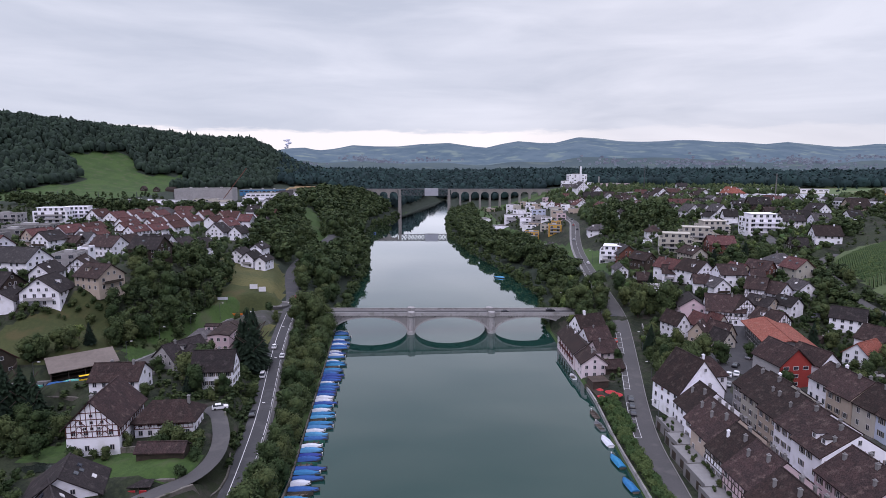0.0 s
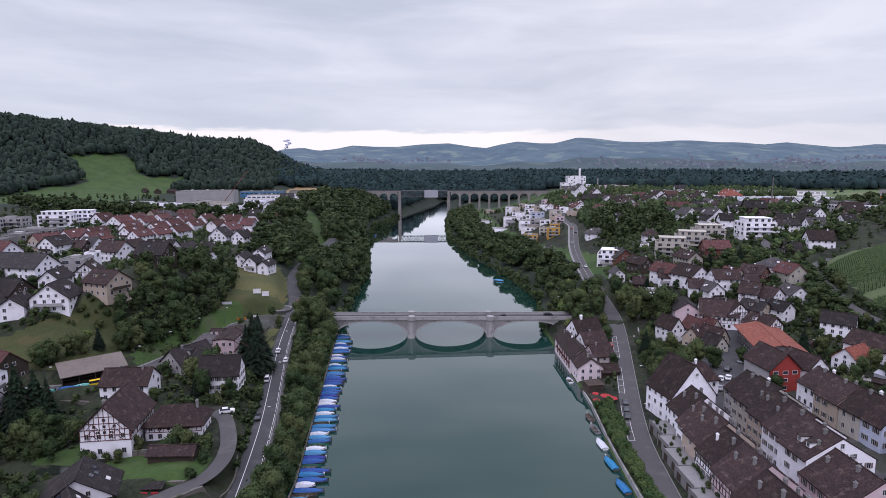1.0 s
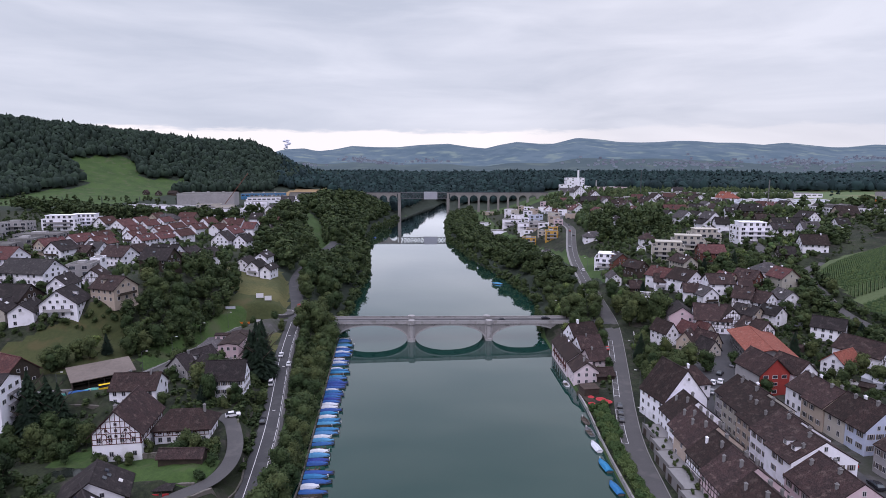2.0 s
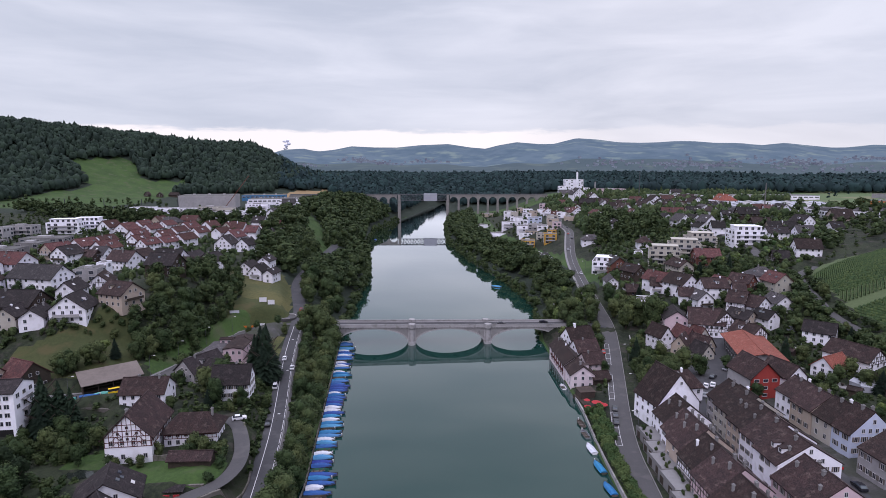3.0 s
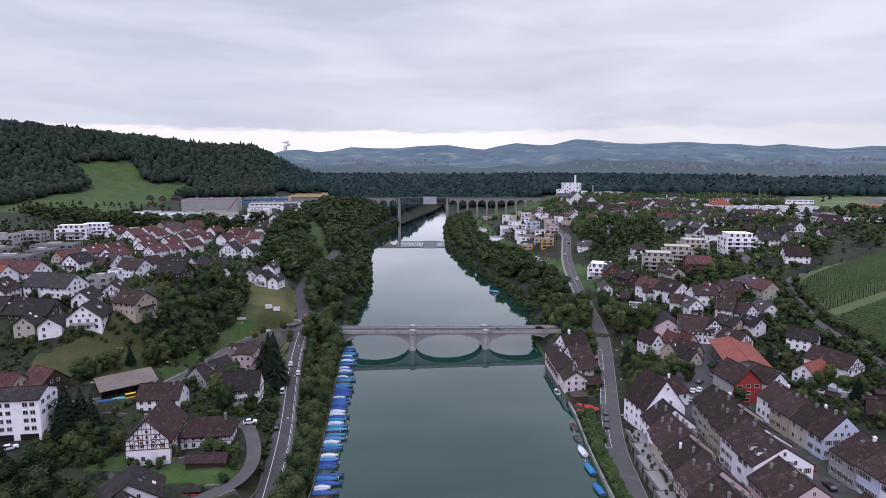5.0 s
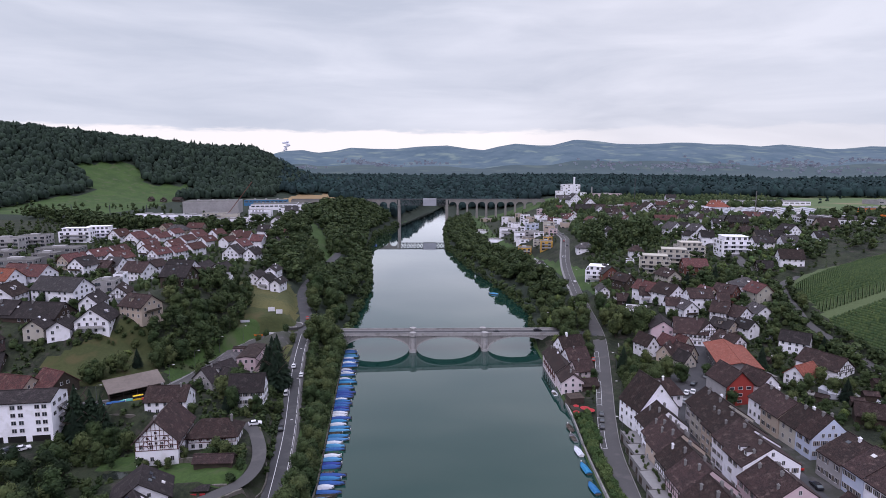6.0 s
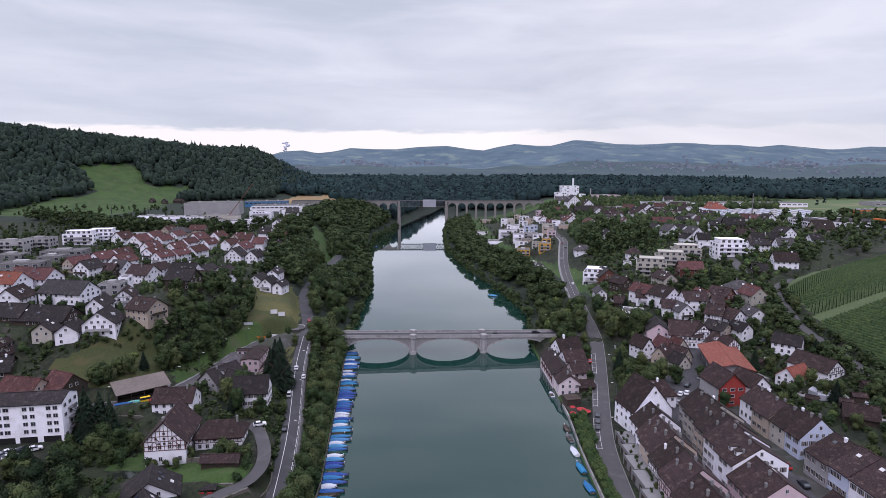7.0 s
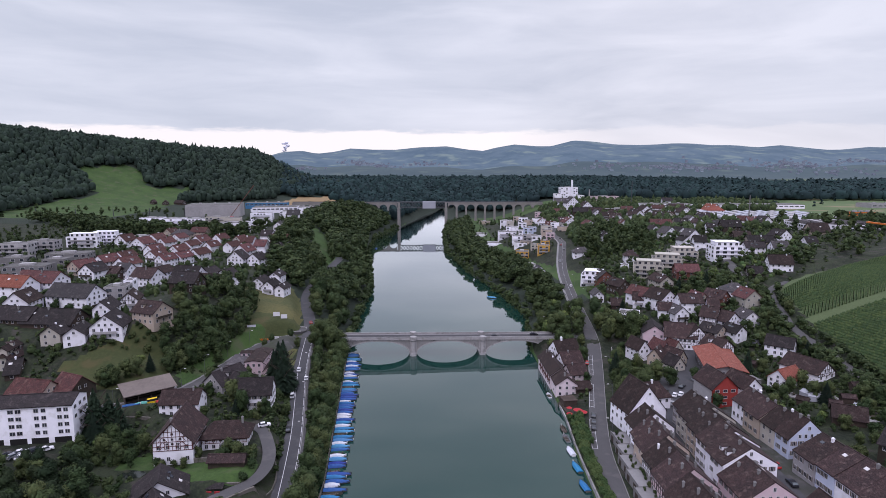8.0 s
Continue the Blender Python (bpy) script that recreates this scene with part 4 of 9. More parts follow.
def house(x, y, z, rz, w, l, eave, ridge, wall=None, roof=None, label="", floors=2, sides="sewn", detail=2, chim=(), dorm=(), sky=(), hip=0.0, over=0.55, end=0.45,
          shut=None, spare=0.12, category="house", seed=0, win=(0.95, 1.25), gap=2.5, name="house", deep=3.0, attic=True, group=""):
    """A house: ridge along its own y. chim, dorm, sky: places on the roof as (share along the ridge, share down the slope, side)."""
    r = random.Random(int(x * 13 + y * 7) + seed)
    detail = 1 if y > 150 else detail
    h = thing(name, x, y, z, rz, label, category, group)
    FOOT.append((x, y, max(w, l) * 0.5 + 1.0, math.radians(rz), w / 2 + 0.8, l / 2 + 0.8))
    wall, roof = wall or M_WHITE, roof or M_ROOF
    part("wall", wall_body(w, l, eave, eave + 0.02 if hip else ridge, deep), wall, h)
    part("roof", hip_roof(w, l, eave, ridge, over, hip) if hip else gable_roof(w, l, eave, ridge, over, end), roof, h)
    ww, wh = win
    rise = eave / floors
    for side in sides:
        span = w if side in "sn" else l
        n = max(1, int((span - 0.9) / gap))
        for f in range(floors):
            zc = f * rise + rise * 0.56
            for i in range(n):
                if r.random() < spare:
                    continue
                add_window(h, side, (i - (n - 1) / 2) * (span - 0.6) / n, zc, w / 2, l / 2, ww, min(wh, rise * 0.55), detail, shut)
        if side in "sn" and not hip and attic:
            zc = eave + 0.95
            while zc < ridge - 1.3:
                room = w * (1 - (zc + 0.9 - eave) / (ridge - eave)) - 0.8
                m = int(room / (gap * 0.9))
                if room > 0.9 and m == 0:
                    m = 1
                for i in range(m):
                    add_window(h, side, (i - (m - 1) / 2) * gap * 0.9, zc, w / 2, l / 2, ww * 0.85, wh * 0.8, detail)
                zc += 2.5
    k = (ridge - eave) / (w / 2)
    if detail > 1 and "e" in sides:
        bm = boxes((-0.5, 0.5, -0.08, 0, 0, 2.1))
        d = part("door", bm, M_OLDWOOD, h)
        d.matrix_basis = pose(w / 2 + 0.004, l * 0.18 + 0.3, 0.0, 0, 0, 90)
    for u, s, size, tall in chim:
        cx, cy = s * w / 2, (u - 0.5) * l
        zr = ridge - abs(cx) * k
        part("chimney", chimney_bm(cx, cy, zr - 0.8, min(ridge + tall, zr + 1.6 + 0.5 * tall), size * 0.75), M_WHITE if r.random() < 0.2 else M_CONCRETE, h)
    for u, s in dorm:
        cx, cy = s * w / 2, (u - 0.5) * l
        zr = ridge - abs(cx) * k + 0.3
        sg = 1 if s > 0 else -1
        d = part("dormer", boxes((min(cx - sg * 1.6, cx + sg * 0.7), max(cx - sg * 1.6, cx + sg * 0.7), cy - 0.75, cy + 0.75, zr - 0.9, zr + 0.95)), wall, h)
        bm = boxes((min(cx - sg * 2.4, cx + sg * 1.0), max(cx - sg * 2.4, cx + sg * 1.0), cy - 0.95, cy + 0.95, zr + 0.95, zr + 1.12))
        part("dormer_roof", bm, roof, d)
        me, pane, both = window_meshes(0.8, 0.9)
        o = new("window", both)
        o.parent = d
        o.matrix_basis = pose(cx + sg * 0.705, cy, zr + 0.2, 0, 0, 90 * sg)
    for u, s in sky:
        cx, cy = s * w / 2, (u - 0.5) * l
        sg = 1 if s > 0 else -1
        bm = boxes((-0.5, 0.5, -0.65, 0.65, 0.0, 0.12))
        o = part("skylight", bm, M_GLASS if r.random() < 0.6 else M_FRAME, h)
        o.matrix_basis = Matrix.Translation((cx, cy, ridge - abs(cx) * k + 0.36)) @ Euler((0, sg * math.atan(k), 0)).to_matrix().to_4x4()
    return h


def timbered(h, side, w, l, z0, eave, ridge, material, rails=(), pitch=1.35):
    """Half-timbering on one face of a house."""
    if side in "sn":
        o = part("timber_frame", timber_face(w, z0, eave, ridge, pitch, 0.15, rails), material, h, "dark red half-timbering" if material is M_TIMBER else "dark half-timbering")
        o.matrix_basis = pose(0, (-l / 2 if side == "s" else l / 2), 0, 0, 0, TURN_OF[side])
    else:
        o = part("timber_frame", timber_side(l, z0, eave - 0.1, pitch), material, h, "dark red half-timbering" if material is M_TIMBER else "dark half-timbering")
        o.matrix_basis = pose((w / 2 if side == "e" else -w / 2), 0, 0, 0, 0, TURN_OF[side])


def flats(x, y, z, rz, w, l, floors, wall=None, label="", detail=1, balconies="s", setback=0.0, category="apartment block", sides="", group=""):
    """A flat-roofed block with ribbon windows, parapet and balconies."""
    r = random.Random(int(x * 11 + y * 5))
    h = thing("apartment_block", x, y, z, rz, label, category, group)
    FOOT.append((x, y, max(w, l) * 0.5 + 1.0, math.radians(rz), w / 2 + 1.5, l / 2 + 1.5))
    wall = wall or M_WHITE
    top = floors * 2.9
    sides = sides or ("se" if x < 0 else "sw")
    part("wall", boxes((-w / 2, w / 2, -l / 2, l / 2, -3, top), (-w / 2, w / 2, -l / 2, -l / 2 + 0.25, top, top + 0.5), (-w / 2, w / 2, l / 2 - 0.25, l / 2, top, top + 0.5),
                       (-w / 2, -w / 2 + 0.25, -l / 2 + 0.25, l / 2 - 0.25, top, top + 0.5), (w / 2 - 0.25, w / 2, -l / 2 + 0.25, l / 2 - 0.25, top, top + 0.5)), wall, h)
    part("roof", boxes((-w / 2 + 0.25, w / 2 - 0.25, -l / 2 + 0.25, l / 2 - 0.25, top - 0.1, top + 0.12)), M_FLAT, h, "gravelled flat roof")
    bm = boxes((-w * 0.2, w * 0.12, -l * 0.1, l * 0.2, top + 0.124, top + 1.4))
    part("roof_hatch", bm, M_GREY, h)
    if setback:
        part("attic_storey", boxes((-w / 2 + setback, w / 2 - setback, -l / 2 + setback, l / 2 - setback, top + 0.124, top + 2.9), (-w / 2 + setback - 0.4, w / 2 - setback + 0.4, -l / 2 + setback - 0.4, l / 2 - setback + 0.4, top + 2.9, top + 3.15)), wall, h)
        n = max(1, int((w - 2 * setback) / 3.2))
        for i in range(n):
            add_window(h, "s", (i - (n - 1) / 2) * (w - 2 * setback) / n, top + 1.6, w / 2 - setback, l / 2 - setback, 1.7, 1.7, 1)
    for side in sides:
        span = w if side in "sn" else l
        n = max(1, int(span / 4.2))
        for f in range(floors):
            for i in range(n):
                if r.random() < (0.1 if y < 560 else 0.5):
                    continue
                add_window(h, side, (i - (n - 1) / 2) * span / n, f * 2.9 + 1.6, w / 2, l / 2, 2.2 if r.random() < 0.7 else 2.8, 1.65, detail)
        if side in balconies:
            for f in range(1, floors):
                bm = bmesh.new()
                a = span * 0.38
                box(bm, -a, a, -1.5, -0.004, f * 2.9 - 0.1, f * 2.9 + 0.1)
                box(bm, -a, a, -1.5, -1.42, f * 2.9 + 0.1, f * 2.9 + 1.0)
                box(bm, -a, -a + 0.08, -1.42, -0.004, f * 2.9 + 0.1, f * 2.9 + 1.0)
                box(bm, a - 0.08, a, -1.42, -0.004, f * 2.9 + 0.1, f * 2.9 + 1.0)
                o = part("balcony", bm, wall if r.random() < 0.5 else M_GREY, h)
                d = l / 2 if side in "sn" else w / 2
                o.matrix_basis = Matrix.Rotation(radians(TURN_OF[side]), 4, "Z") @ Matrix.Translation((0, -d, 0))
    return h


# ---- west bank, near: farmhouse and its neighbours ----
farm = house(-86.2, 139.6, 9.9, 8, 12.0, 16.5, 7.9, 14.0, M_WHITE, M_ROOF, "white half-timbered farmhouse with a steep brown tiled roof", 2, "sen", 2, ((0.16, -0.12, 0.9, 0.5),), hip=0, gap=2.6, shut=None, over=0.9, end=0.7, attic=False)
timbered(farm, "s", 12.0, 16.5, 5.0, 7.9, 14.0, M_TIMBER, (6.4, 7.9, 9.5, 11.2), 1.2)
timbered(farm, "e", 12.0, 16.5, 4.8, 7.9, 14.0, M_TIMBER)
for xx, zz in ((-1.6, 7.15), (0.0, 7.15), (1.6, 7.15), (-2.4, 8.7), (0.0, 8.7), (2.4, 8.7), (0.0, 10.4)):
    add_window(farm, "s", xx, zz, 6.0, 8.25, 0.7, 0.7, 2)
wing = house(-72.6, 144.6, 10.6, -84, 8.6, 14.5, 4.6, 8.2, M_WHITE, M_ROOF, "long white farm wing with half-timbered upper wall and hipped brown roof", 2, "sewn", 2, ((0.86, 0.05, 0.8, 1.1),), hip=3.2, gap=2.1, over=1.0)
timbered(wing, "w", 8.6, 14.5, 2.4, 4.6, 8.2, M_TIMBER, pitch=1.2)
timbered(wing, "e", 8.6, 14.5, 2.4, 4.6, 8.2, M_TIMBER, pitch=1.2)
house(-95.9, 163.8, 13.6, -86, 9.4, 13.8, 4.9, 8.6, M_WHITE, M_ROOF, "long white house with a brown tiled roof beside the road", 2, "sewn", 2, ((0.28, -0.35, 0.9, 0.3), (0.80, 0.1, 0.7, 1.0)), hip=0, gap=2.3, spare=0.25)
house(-71.5, 173.5, 12.6, -84, 9.2, 12.2, 5.4, 10.3, M_WHITE, M_ROOF_DARK, "white house with dark steep roof and half-timbered gable", 2, "sewn", 2, ((0.6, -0.05, 0.8, 0.9),), shut=M_SHUTTER, gap=2.2)
villa = house(-88.8, 188.5, 12.6, -28, 10.0, 14.5, 4.8, 9.0, M_GREY, M_ROOF_DARK, "grey villa with dark roofs and an outside stair", 2, "sewn", 2, ((0.3, 0.1, 0.8, 0.8),), gap=2.4, hip=0, dorm=((0.25, -0.5), (0.62, -0.5), (0.4, 0.5)), over=0.8)
house(-82.6, 185.0, 12.6, 55, 6.2, 8.0, 5.4, 8.4, M_GREY, M_ROOF_DARK, "gabled dormer wing of the grey villa with a pale gable", 2, "se", 2)
bm = bmesh.new()
for i in range(12):
    box(bm, -1.2, 1.2, -i * 0.3 - 0.3, -i * 0.3, -2.0, 2.1 - i * 0.18)
stair = new("outside_stair", bpy.data.meshes.new("outside_stair"))
bm.to_mesh(stair.data)
bm.free()
stair.data.materials.append(M_CONCRETE)
stair.matrix_world = pose(-93.5, 177.6, 13.0, 0, 0, -28)
tagged(stair, "pale concrete outside stair beside the grey villa", "stair")
house(-83.9, 215.6, 11.6, 3, 7.8, 19.0, 6.3, 6.9, M_PINK, M_ROOF, "pink rendered two-storey building with a low brown roof", 2, "sewn", 2, (), gap=2.2, over=0.35, end=0.3)
house(-92.2, 213.6, 11.6, 3, 8.4, 15.0, 4.7, 5.2, M_PINK, M_ROOF_GREY, "low pink wing with a flat grey roof", 1, "sewn", 2, (), gap=2.4, over=0.25, end=0.25)
house(-90.6, 219.4, 16.4, 93, 3.4, 5.0, 1.9, 2.3, M_PINK, M_ROOF, "small pink roof cabin above the low wing", 1, "sew", 2, (), gap=2.0, over=0.3, end=0.3, deep=0.6)
house(-77.2, 210.6, 11.2, 8, 5.4, 8.5, 2.5, 4.8, M_PINK, M_ROOF, "small garage with a red-brown roof beside the pink building", 1, "se", 2, (), gap=3.0, over=0.4, end=0.3)
# boat shed
shed = thing("boat_shed", -116.0, 177.6, 13.4, 40, "open wooden boat shed with a pale fibre-cement roof", "shed")
FOOT.append((-115.6, 178.4, 11, math.radians(40), 9, 6))
bm = bmesh.new()
v = [bm.verts.new(c) for c in ((-9.6, -5.4, 4.0), (9.6, -5.4, 4.0), (9.6, 5.2, 6.2), (-9.6, 5.2, 6.2), (-9.6, -5.4, 4.22), (9.6, -5.4, 4.22), (9.6, 5.2, 6.42), (-9.6, 5.2, 6.42))]
for f in ((3, 2, 1, 0), (4, 5, 6, 7), (0, 1, 5, 4), (1, 2, 6, 5), (2, 3, 7, 6), (3, 0, 4, 7)):
    bm.faces.new([v[i] for i in f])
part("roof", bm, M_ETERNIT, shed)
part("back_wall", boxes((-9.0, 9.0, 4.4, 4.6, -2, 5.9)), M_OLDWOOD, shed)
part("side_wall", boxes((-9.0, -8.85, -4.6, 4.4, -2, 4.1)), M_OLDWOOD, shed)
for i in range(5):
    part("post", boxes((-9.0 + i * 4.5 - 0.12, -9.0 + i * 4.5 + 0.12, -4.7, -4.46, -2, 4.15)), M_OLDWOOD, shed)
part("rack", boxes((-8.8, 8.8, -4.2, 3.0, 1.3, 1.42), (-8.8, 8.8, -4.2, 3.0, 2.7, 2.82)), M_OLDWOOD, shed)
# four-storey block of flats
block = house(-139.9, 142.7, 13.7, 98, 10.4, 36.0, 12.9, 15.0, M_WHITE, M_ROOF_DARK, "white four-storey block of flats with a low dark roof", 4, "sn", 2, (), gap=2.9, over=0.6, end=0.3, spare=0.25, win=(1.5, 1.15), category="apartment block", name="apartment_block", attic=False)
for f in range(4):
    for u in (-15.4, -13.2, -7.6, -5.4, -0.6, 1.6, 7.0, 9.2, 14.0, 16.0):
        add_window(block, "w", u, 3.9 + f * 2.5, 5.2, 18.0, 1.3 if u % 2 < 1.2 else 1.6, 1.2, 2)
for f in range(1, 4):
    bm = boxes((-1.6, 1.6, -1.5, -0.004, f * 3.2 + 0.0, f * 3.2 + 0.14), (-1.6, 1.6, -1.5, -1.4, f * 3.2 + 0.14, f * 3.2 + 1.0))
    part("balcony", bm, M_CONCRETE, block, "grey concrete balcony").matrix_basis = Matrix.Translation((0.0, -18.0, 0))
# dark panels on the wall give the shade of garage openings
for u in (-14.5, -7.5, -1, 6):
    bm = boxes((-2.6, 2.6, -0.02, 0, -0.2, 2.1))
    part("garage_door", bm, M_DARK, block, "dark panel for the shade in a garage opening").matrix_basis = pose(-5.203, u, 0.0, 0, 0, -90)
# barn behind it
barn = house(-140.0, 169.5, 16.8, 66, 10.5, 11.0, 4.4, 9.2, M_OLDWOOD, M_ROOF_RED, "old barn with dark boards and a red tiled roof", 2, "s", 2, (), spare=0.6, over=0.8)
house(-152.5, 166.5, 16.8, 78, 10.5, 15.0, 4.2, 8.4, M_BEIGE, M_ROOF_RED, "farmhouse joined to the barn with a red-brown roof", 2, "sew", 2, (), spare=0.3, over=0.7)
# foreground house at the foot of the garden
house(-81.8, 116.0, 7.8, 22, 13.5, 10.0, 3.4, 8.0, M_WHITE, M_ROOF_DARK, "white house with a broad dark roof and skylights", 1, "sewn", 2, (), sky=((0.35, 0.35), (0.55, 0.45), (0.72, 0.35), (0.5, 0.8)), over=1.1, end=0.8)
house(-80.0, 109.0, 7.8, 40, 8.0, 8.0, 3.0, 6.8, M_WHITE, M_ROOF_DARK, "white cross wing with a dark roof", 1, "sew", 2, (), sky=((0.3, 0.4), (0.6, -0.4)), over=0.9, end=0.9)
hut = house(-67.0, 129.2, gz(-67, 126.9) + 0.1, -88, 3.8, 11.0, 1.6, 3.0, M_OLDWOOD, M_ROOF, "low garden shed with a brown tiled roof", 1, "", 2, name="garden_shed", category="shed")
# the bay is a dark panel painted as its shaded inside
bm = boxes((-2.2, 2.2, -0.03, 0, 0.2, 1.35))
part("open_bay", bm, M_DARK, hut).matrix_basis = pose(-1.903, 0.5, 0, 0, 0, -90)

# ---- east bank, near: houses on the water and the old town ----
RIVER_LABEL = "pink riverside house with dark brown roof above the water"
long_house = house(54.2, 226.0, 3.6, 1.5, 8.6, 28.0, 5.6, 8.8, M_ROSE, M_ROOF, RIVER_LABEL, 2, "swn", 2, ((0.86, 0.0, 0.8, 0.8), (0.9, -0.2, 0.7, 0.8), (0.62, 0.1, 0.7, 0.7), (0.55, 0.0, 0.7, 0.8)), gap=2.4, deep=7.0, group="riverside houses")
for v in (-11.5, -7.6, -3.6, 0.4, 4.4, 8.6):
    part("loggia", boxes((-0.9, 0.9, -0.05, 0, 0.4, 4.9), (-1.0, 1.0, -0.5, 0, 2.5, 2.7), (-1.0, 1.0, -0.5, -0.42, 2.7, 3.5)), M_TIMBER, long_house, "dark red timber loggia over the water").matrix_basis = pose(-4.304, v, 0, 0, 0, -90)
house(55.4, 206.5, 3.4, 0, 9.4, 10.5, 5.4, 8.8, M_ROSE, M_ROOF, RIVER_LABEL, 2, "sewn", 2, ((0.25, -0.1, 0.9, 1.2),), gap=2.6, deep=7.0, group="riverside houses", dorm=((0.4, 0.5),))
house(62.5, 216.5, 4.6, -72, 8.0, 9.0, 5.0, 8.6, M_ROSE, M_ROOF, "pink cross wing with brown roof and timber balcony", 2, "sew", 2, ((0.3, 0.1, 0.7, 0.8),), gap=2.4, group="riverside houses")
house(63.0, 230.5, 4.8, -74, 8.4, 10.5, 5.6, 9.6, M_WHITE, M_ROOF, "white cross wing with brown roof by the river", 2, "sew", 2, ((0.4, 0.05, 0.7, 0.8),), gap=2.4, group="riverside houses")
house(63.0, 243.0, 5.4, -70, 9.5, 12.5, 6.4, 11.2, M_WHITE, M_ROOF, "white house with a steep brown roof beside the bridge", 2, "sew", 2, ((0.35, 0.0, 1.2, 1.6),), gap=2.6, group="riverside houses")
house(62.5, 204.0, 4.6, -80, 5.6, 7.0, 2.6, 4.8, M_OLDWOOD, M_ROOF, "small timber annex with a brown roof", 1, "s", 2, group="riverside houses")
# tall white gable
big = house(75.2, 168.5, 5.4, 12, 15.2, 13.5, 8.4, 18.0, M_WHITE, M_ROOF, "tall white house with a broad gable and steep brown roof", 3, "ew", 2, ((0.3, 0.25, 0.8, 0.3),), gap=2.6, dorm=(), over=0.5, end=0.3, attic=False)
for xx, zz in ((0.3, 15.5), (-3.8, 9.5), (3.6, 4.2)):
    add_window(big, "s", xx, zz, 8.25, 7.25, 0.7, 0.8, 2)
house(82.0, 177.5, 7.2, -78, 9.0, 15.0, 7.5, 12.2, M_WHITE, M_ROOF, "hipped wing of the tall white house", 2, "sewn", 2, ((0.6, 0.1, 0.8, 0.8),), hip=3.0, gap=2.8)
house(74.0, 178.0, 6.0, 12, 6.0, 6.0, 7.6, 11.0, M_WHITE, M_ROOF, "small hipped stair tower with brown roof", 2, "w", 2, hip=2.2)
# row between the quay and the street
ROW = "old town house with cream walls and a brown tiled roof"
for k, (xx, yy, ll, ev, rd, wl, ww) in enumerate(((74.6, 154.5, 9.5, 6.4, 11.9, M_WHITE, 14.0), (73.2, 146.0, 7.2, 5.8, 11.3, M_WHITE, 13.4), (72.4, 137.6, 9.4, 6.4, 12.2, M_BEIGE, 14.5),
                                                  (71.8, 127.6, 10.4, 6.0, 11.6, M_WHITE, 14.2), (71.2, 117.0, 10.6, 6.4, 12.3, M_PINK, 15.0), (70.6, 105.5, 12.2, 5.8, 11.5, M_CREAM, 14.4))):
    h = house(xx, yy, 6.4, 3, ww, ll, ev, rd, wl, M_ROOF, ROW, 2, "sw", 2, ((0.3, -0.25, 0.8, 0.3), (0.65, 0.2, 0.9, 0.4), (0.75, -0.45, 0.7, 0.2), (0.5, 0.42, 0.7, 0.1), (0.15, 0.3, 0.8, 0.2))[:3 + k % 3], gap=2.2, shut=M_SHUTTER if k % 2 else None, group="row on the quay", end=0.05, attic=False)
    if k in (3, 4):
        timbered(h, "w", ww, ll, 2.8, ev, rd, M_DARKTIMBER)
    part("roof_terrace", boxes((-ww / 2 - 5.4, -ww / 2 - 0.004, -ll / 2 + 0.2, ll / 2 - 0.2, -2.5, 1.3), (-ww / 2 - 5.4, -ww / 2 - 5.25, -ll / 2 + 0.2, ll / 2 - 0.2, 1.3, 1.9)), M_CONCRETE, h, "walled roof terrace over garages")
    for q in range(2):
        part("garage_door", boxes((-1.1, 1.1, -0.03, 0, -1.4, 0.8)), M_OLDWOOD, h).matrix_basis = pose(-ww / 2 - 5.403, -ll / 4 + q * ll / 2, 0, 0, 0, -90)
# long row on the street
STREET_ROW = "narrow town house with pale front, shutters and brown roof"
for k, (xx, yy, ll, ev, rd, wl, ww) in enumerate(((93.4, 160.0, 8.0, 8.2, 13.2, M_GREY, 13.0), (93.0, 151.0, 10.0, 9.0, 14.4, M_CREAM, 16.0), (92.2, 141.5, 9.0, 8.8, 14.0, M_BEIGE, 16.0),
                                                  (91.6, 132.8, 8.4, 9.2, 14.3, M_WHITE, 16.2), (91.0, 123.4, 10.4, 9.1, 14.1, M_WHITE, 16.4), (89.6, 110.8, 14.4, 6.8, 12.2, M_PINK, 15.5))):
    h = house(xx, yy, 8.2 - 0.02 * (160 - yy), 2, ww, ll, ev, rd, wl, M_ROOF, STREET_ROW, 3 if ev > 7 else 2, "sw", 2, ((0.4, -0.15, 0.9, 0.5), (0.7, 0.1, 0.8, 0.5), (0.2, -0.5, 0.7, -0.6), (0.85, -0.4, 0.8, -0.4))[: 2 + k % 3], shut=M_SHUTTER, gap=2.3, group="long row on the street", end=0.05,
              dorm=((0.3, -0.62), (0.6, -0.62)) if k == 4 else (), sky=((0.6, 0.25),) if k == 5 else (), attic=k >= 4, win=(0.9, 1.35))
# back row with the pale blue gable
BACK_ROW = "old town house with a coloured front and brown tiled roof"
for k, (xx, yy, zz, ll, ev, rd, wl, ww) in enumerate(((114.6, 159.2, 11.6, 8.0, 7.0, 11.2, M_WHITE, 12.0), (114.8, 150.6, 11.4, 9.0, 6.8, 11.4, M_BEIGE, 12.6), (115.8, 142.3, 11.4, 7.4, 6.6, 11.6, M_CREAM, 12.6), (116.6, 135.2, 11.6, 7.0, 6.4, 12.4, M_BLUE, 12.8))):
    h = house(xx, yy, zz, 4, ww, ll, ev, rd, wl, M_ROOF, BACK_ROW, 2, "sw", 2, ((0.5, -0.1, 0.9, 0.7), (0.3, 0.15, 0.8, 0.8)), shut=M_SHUTTER if k % 2 else None, gap=2.2, group="back row", end=0.05, attic=k == 3, win=(0.95, 1.4))
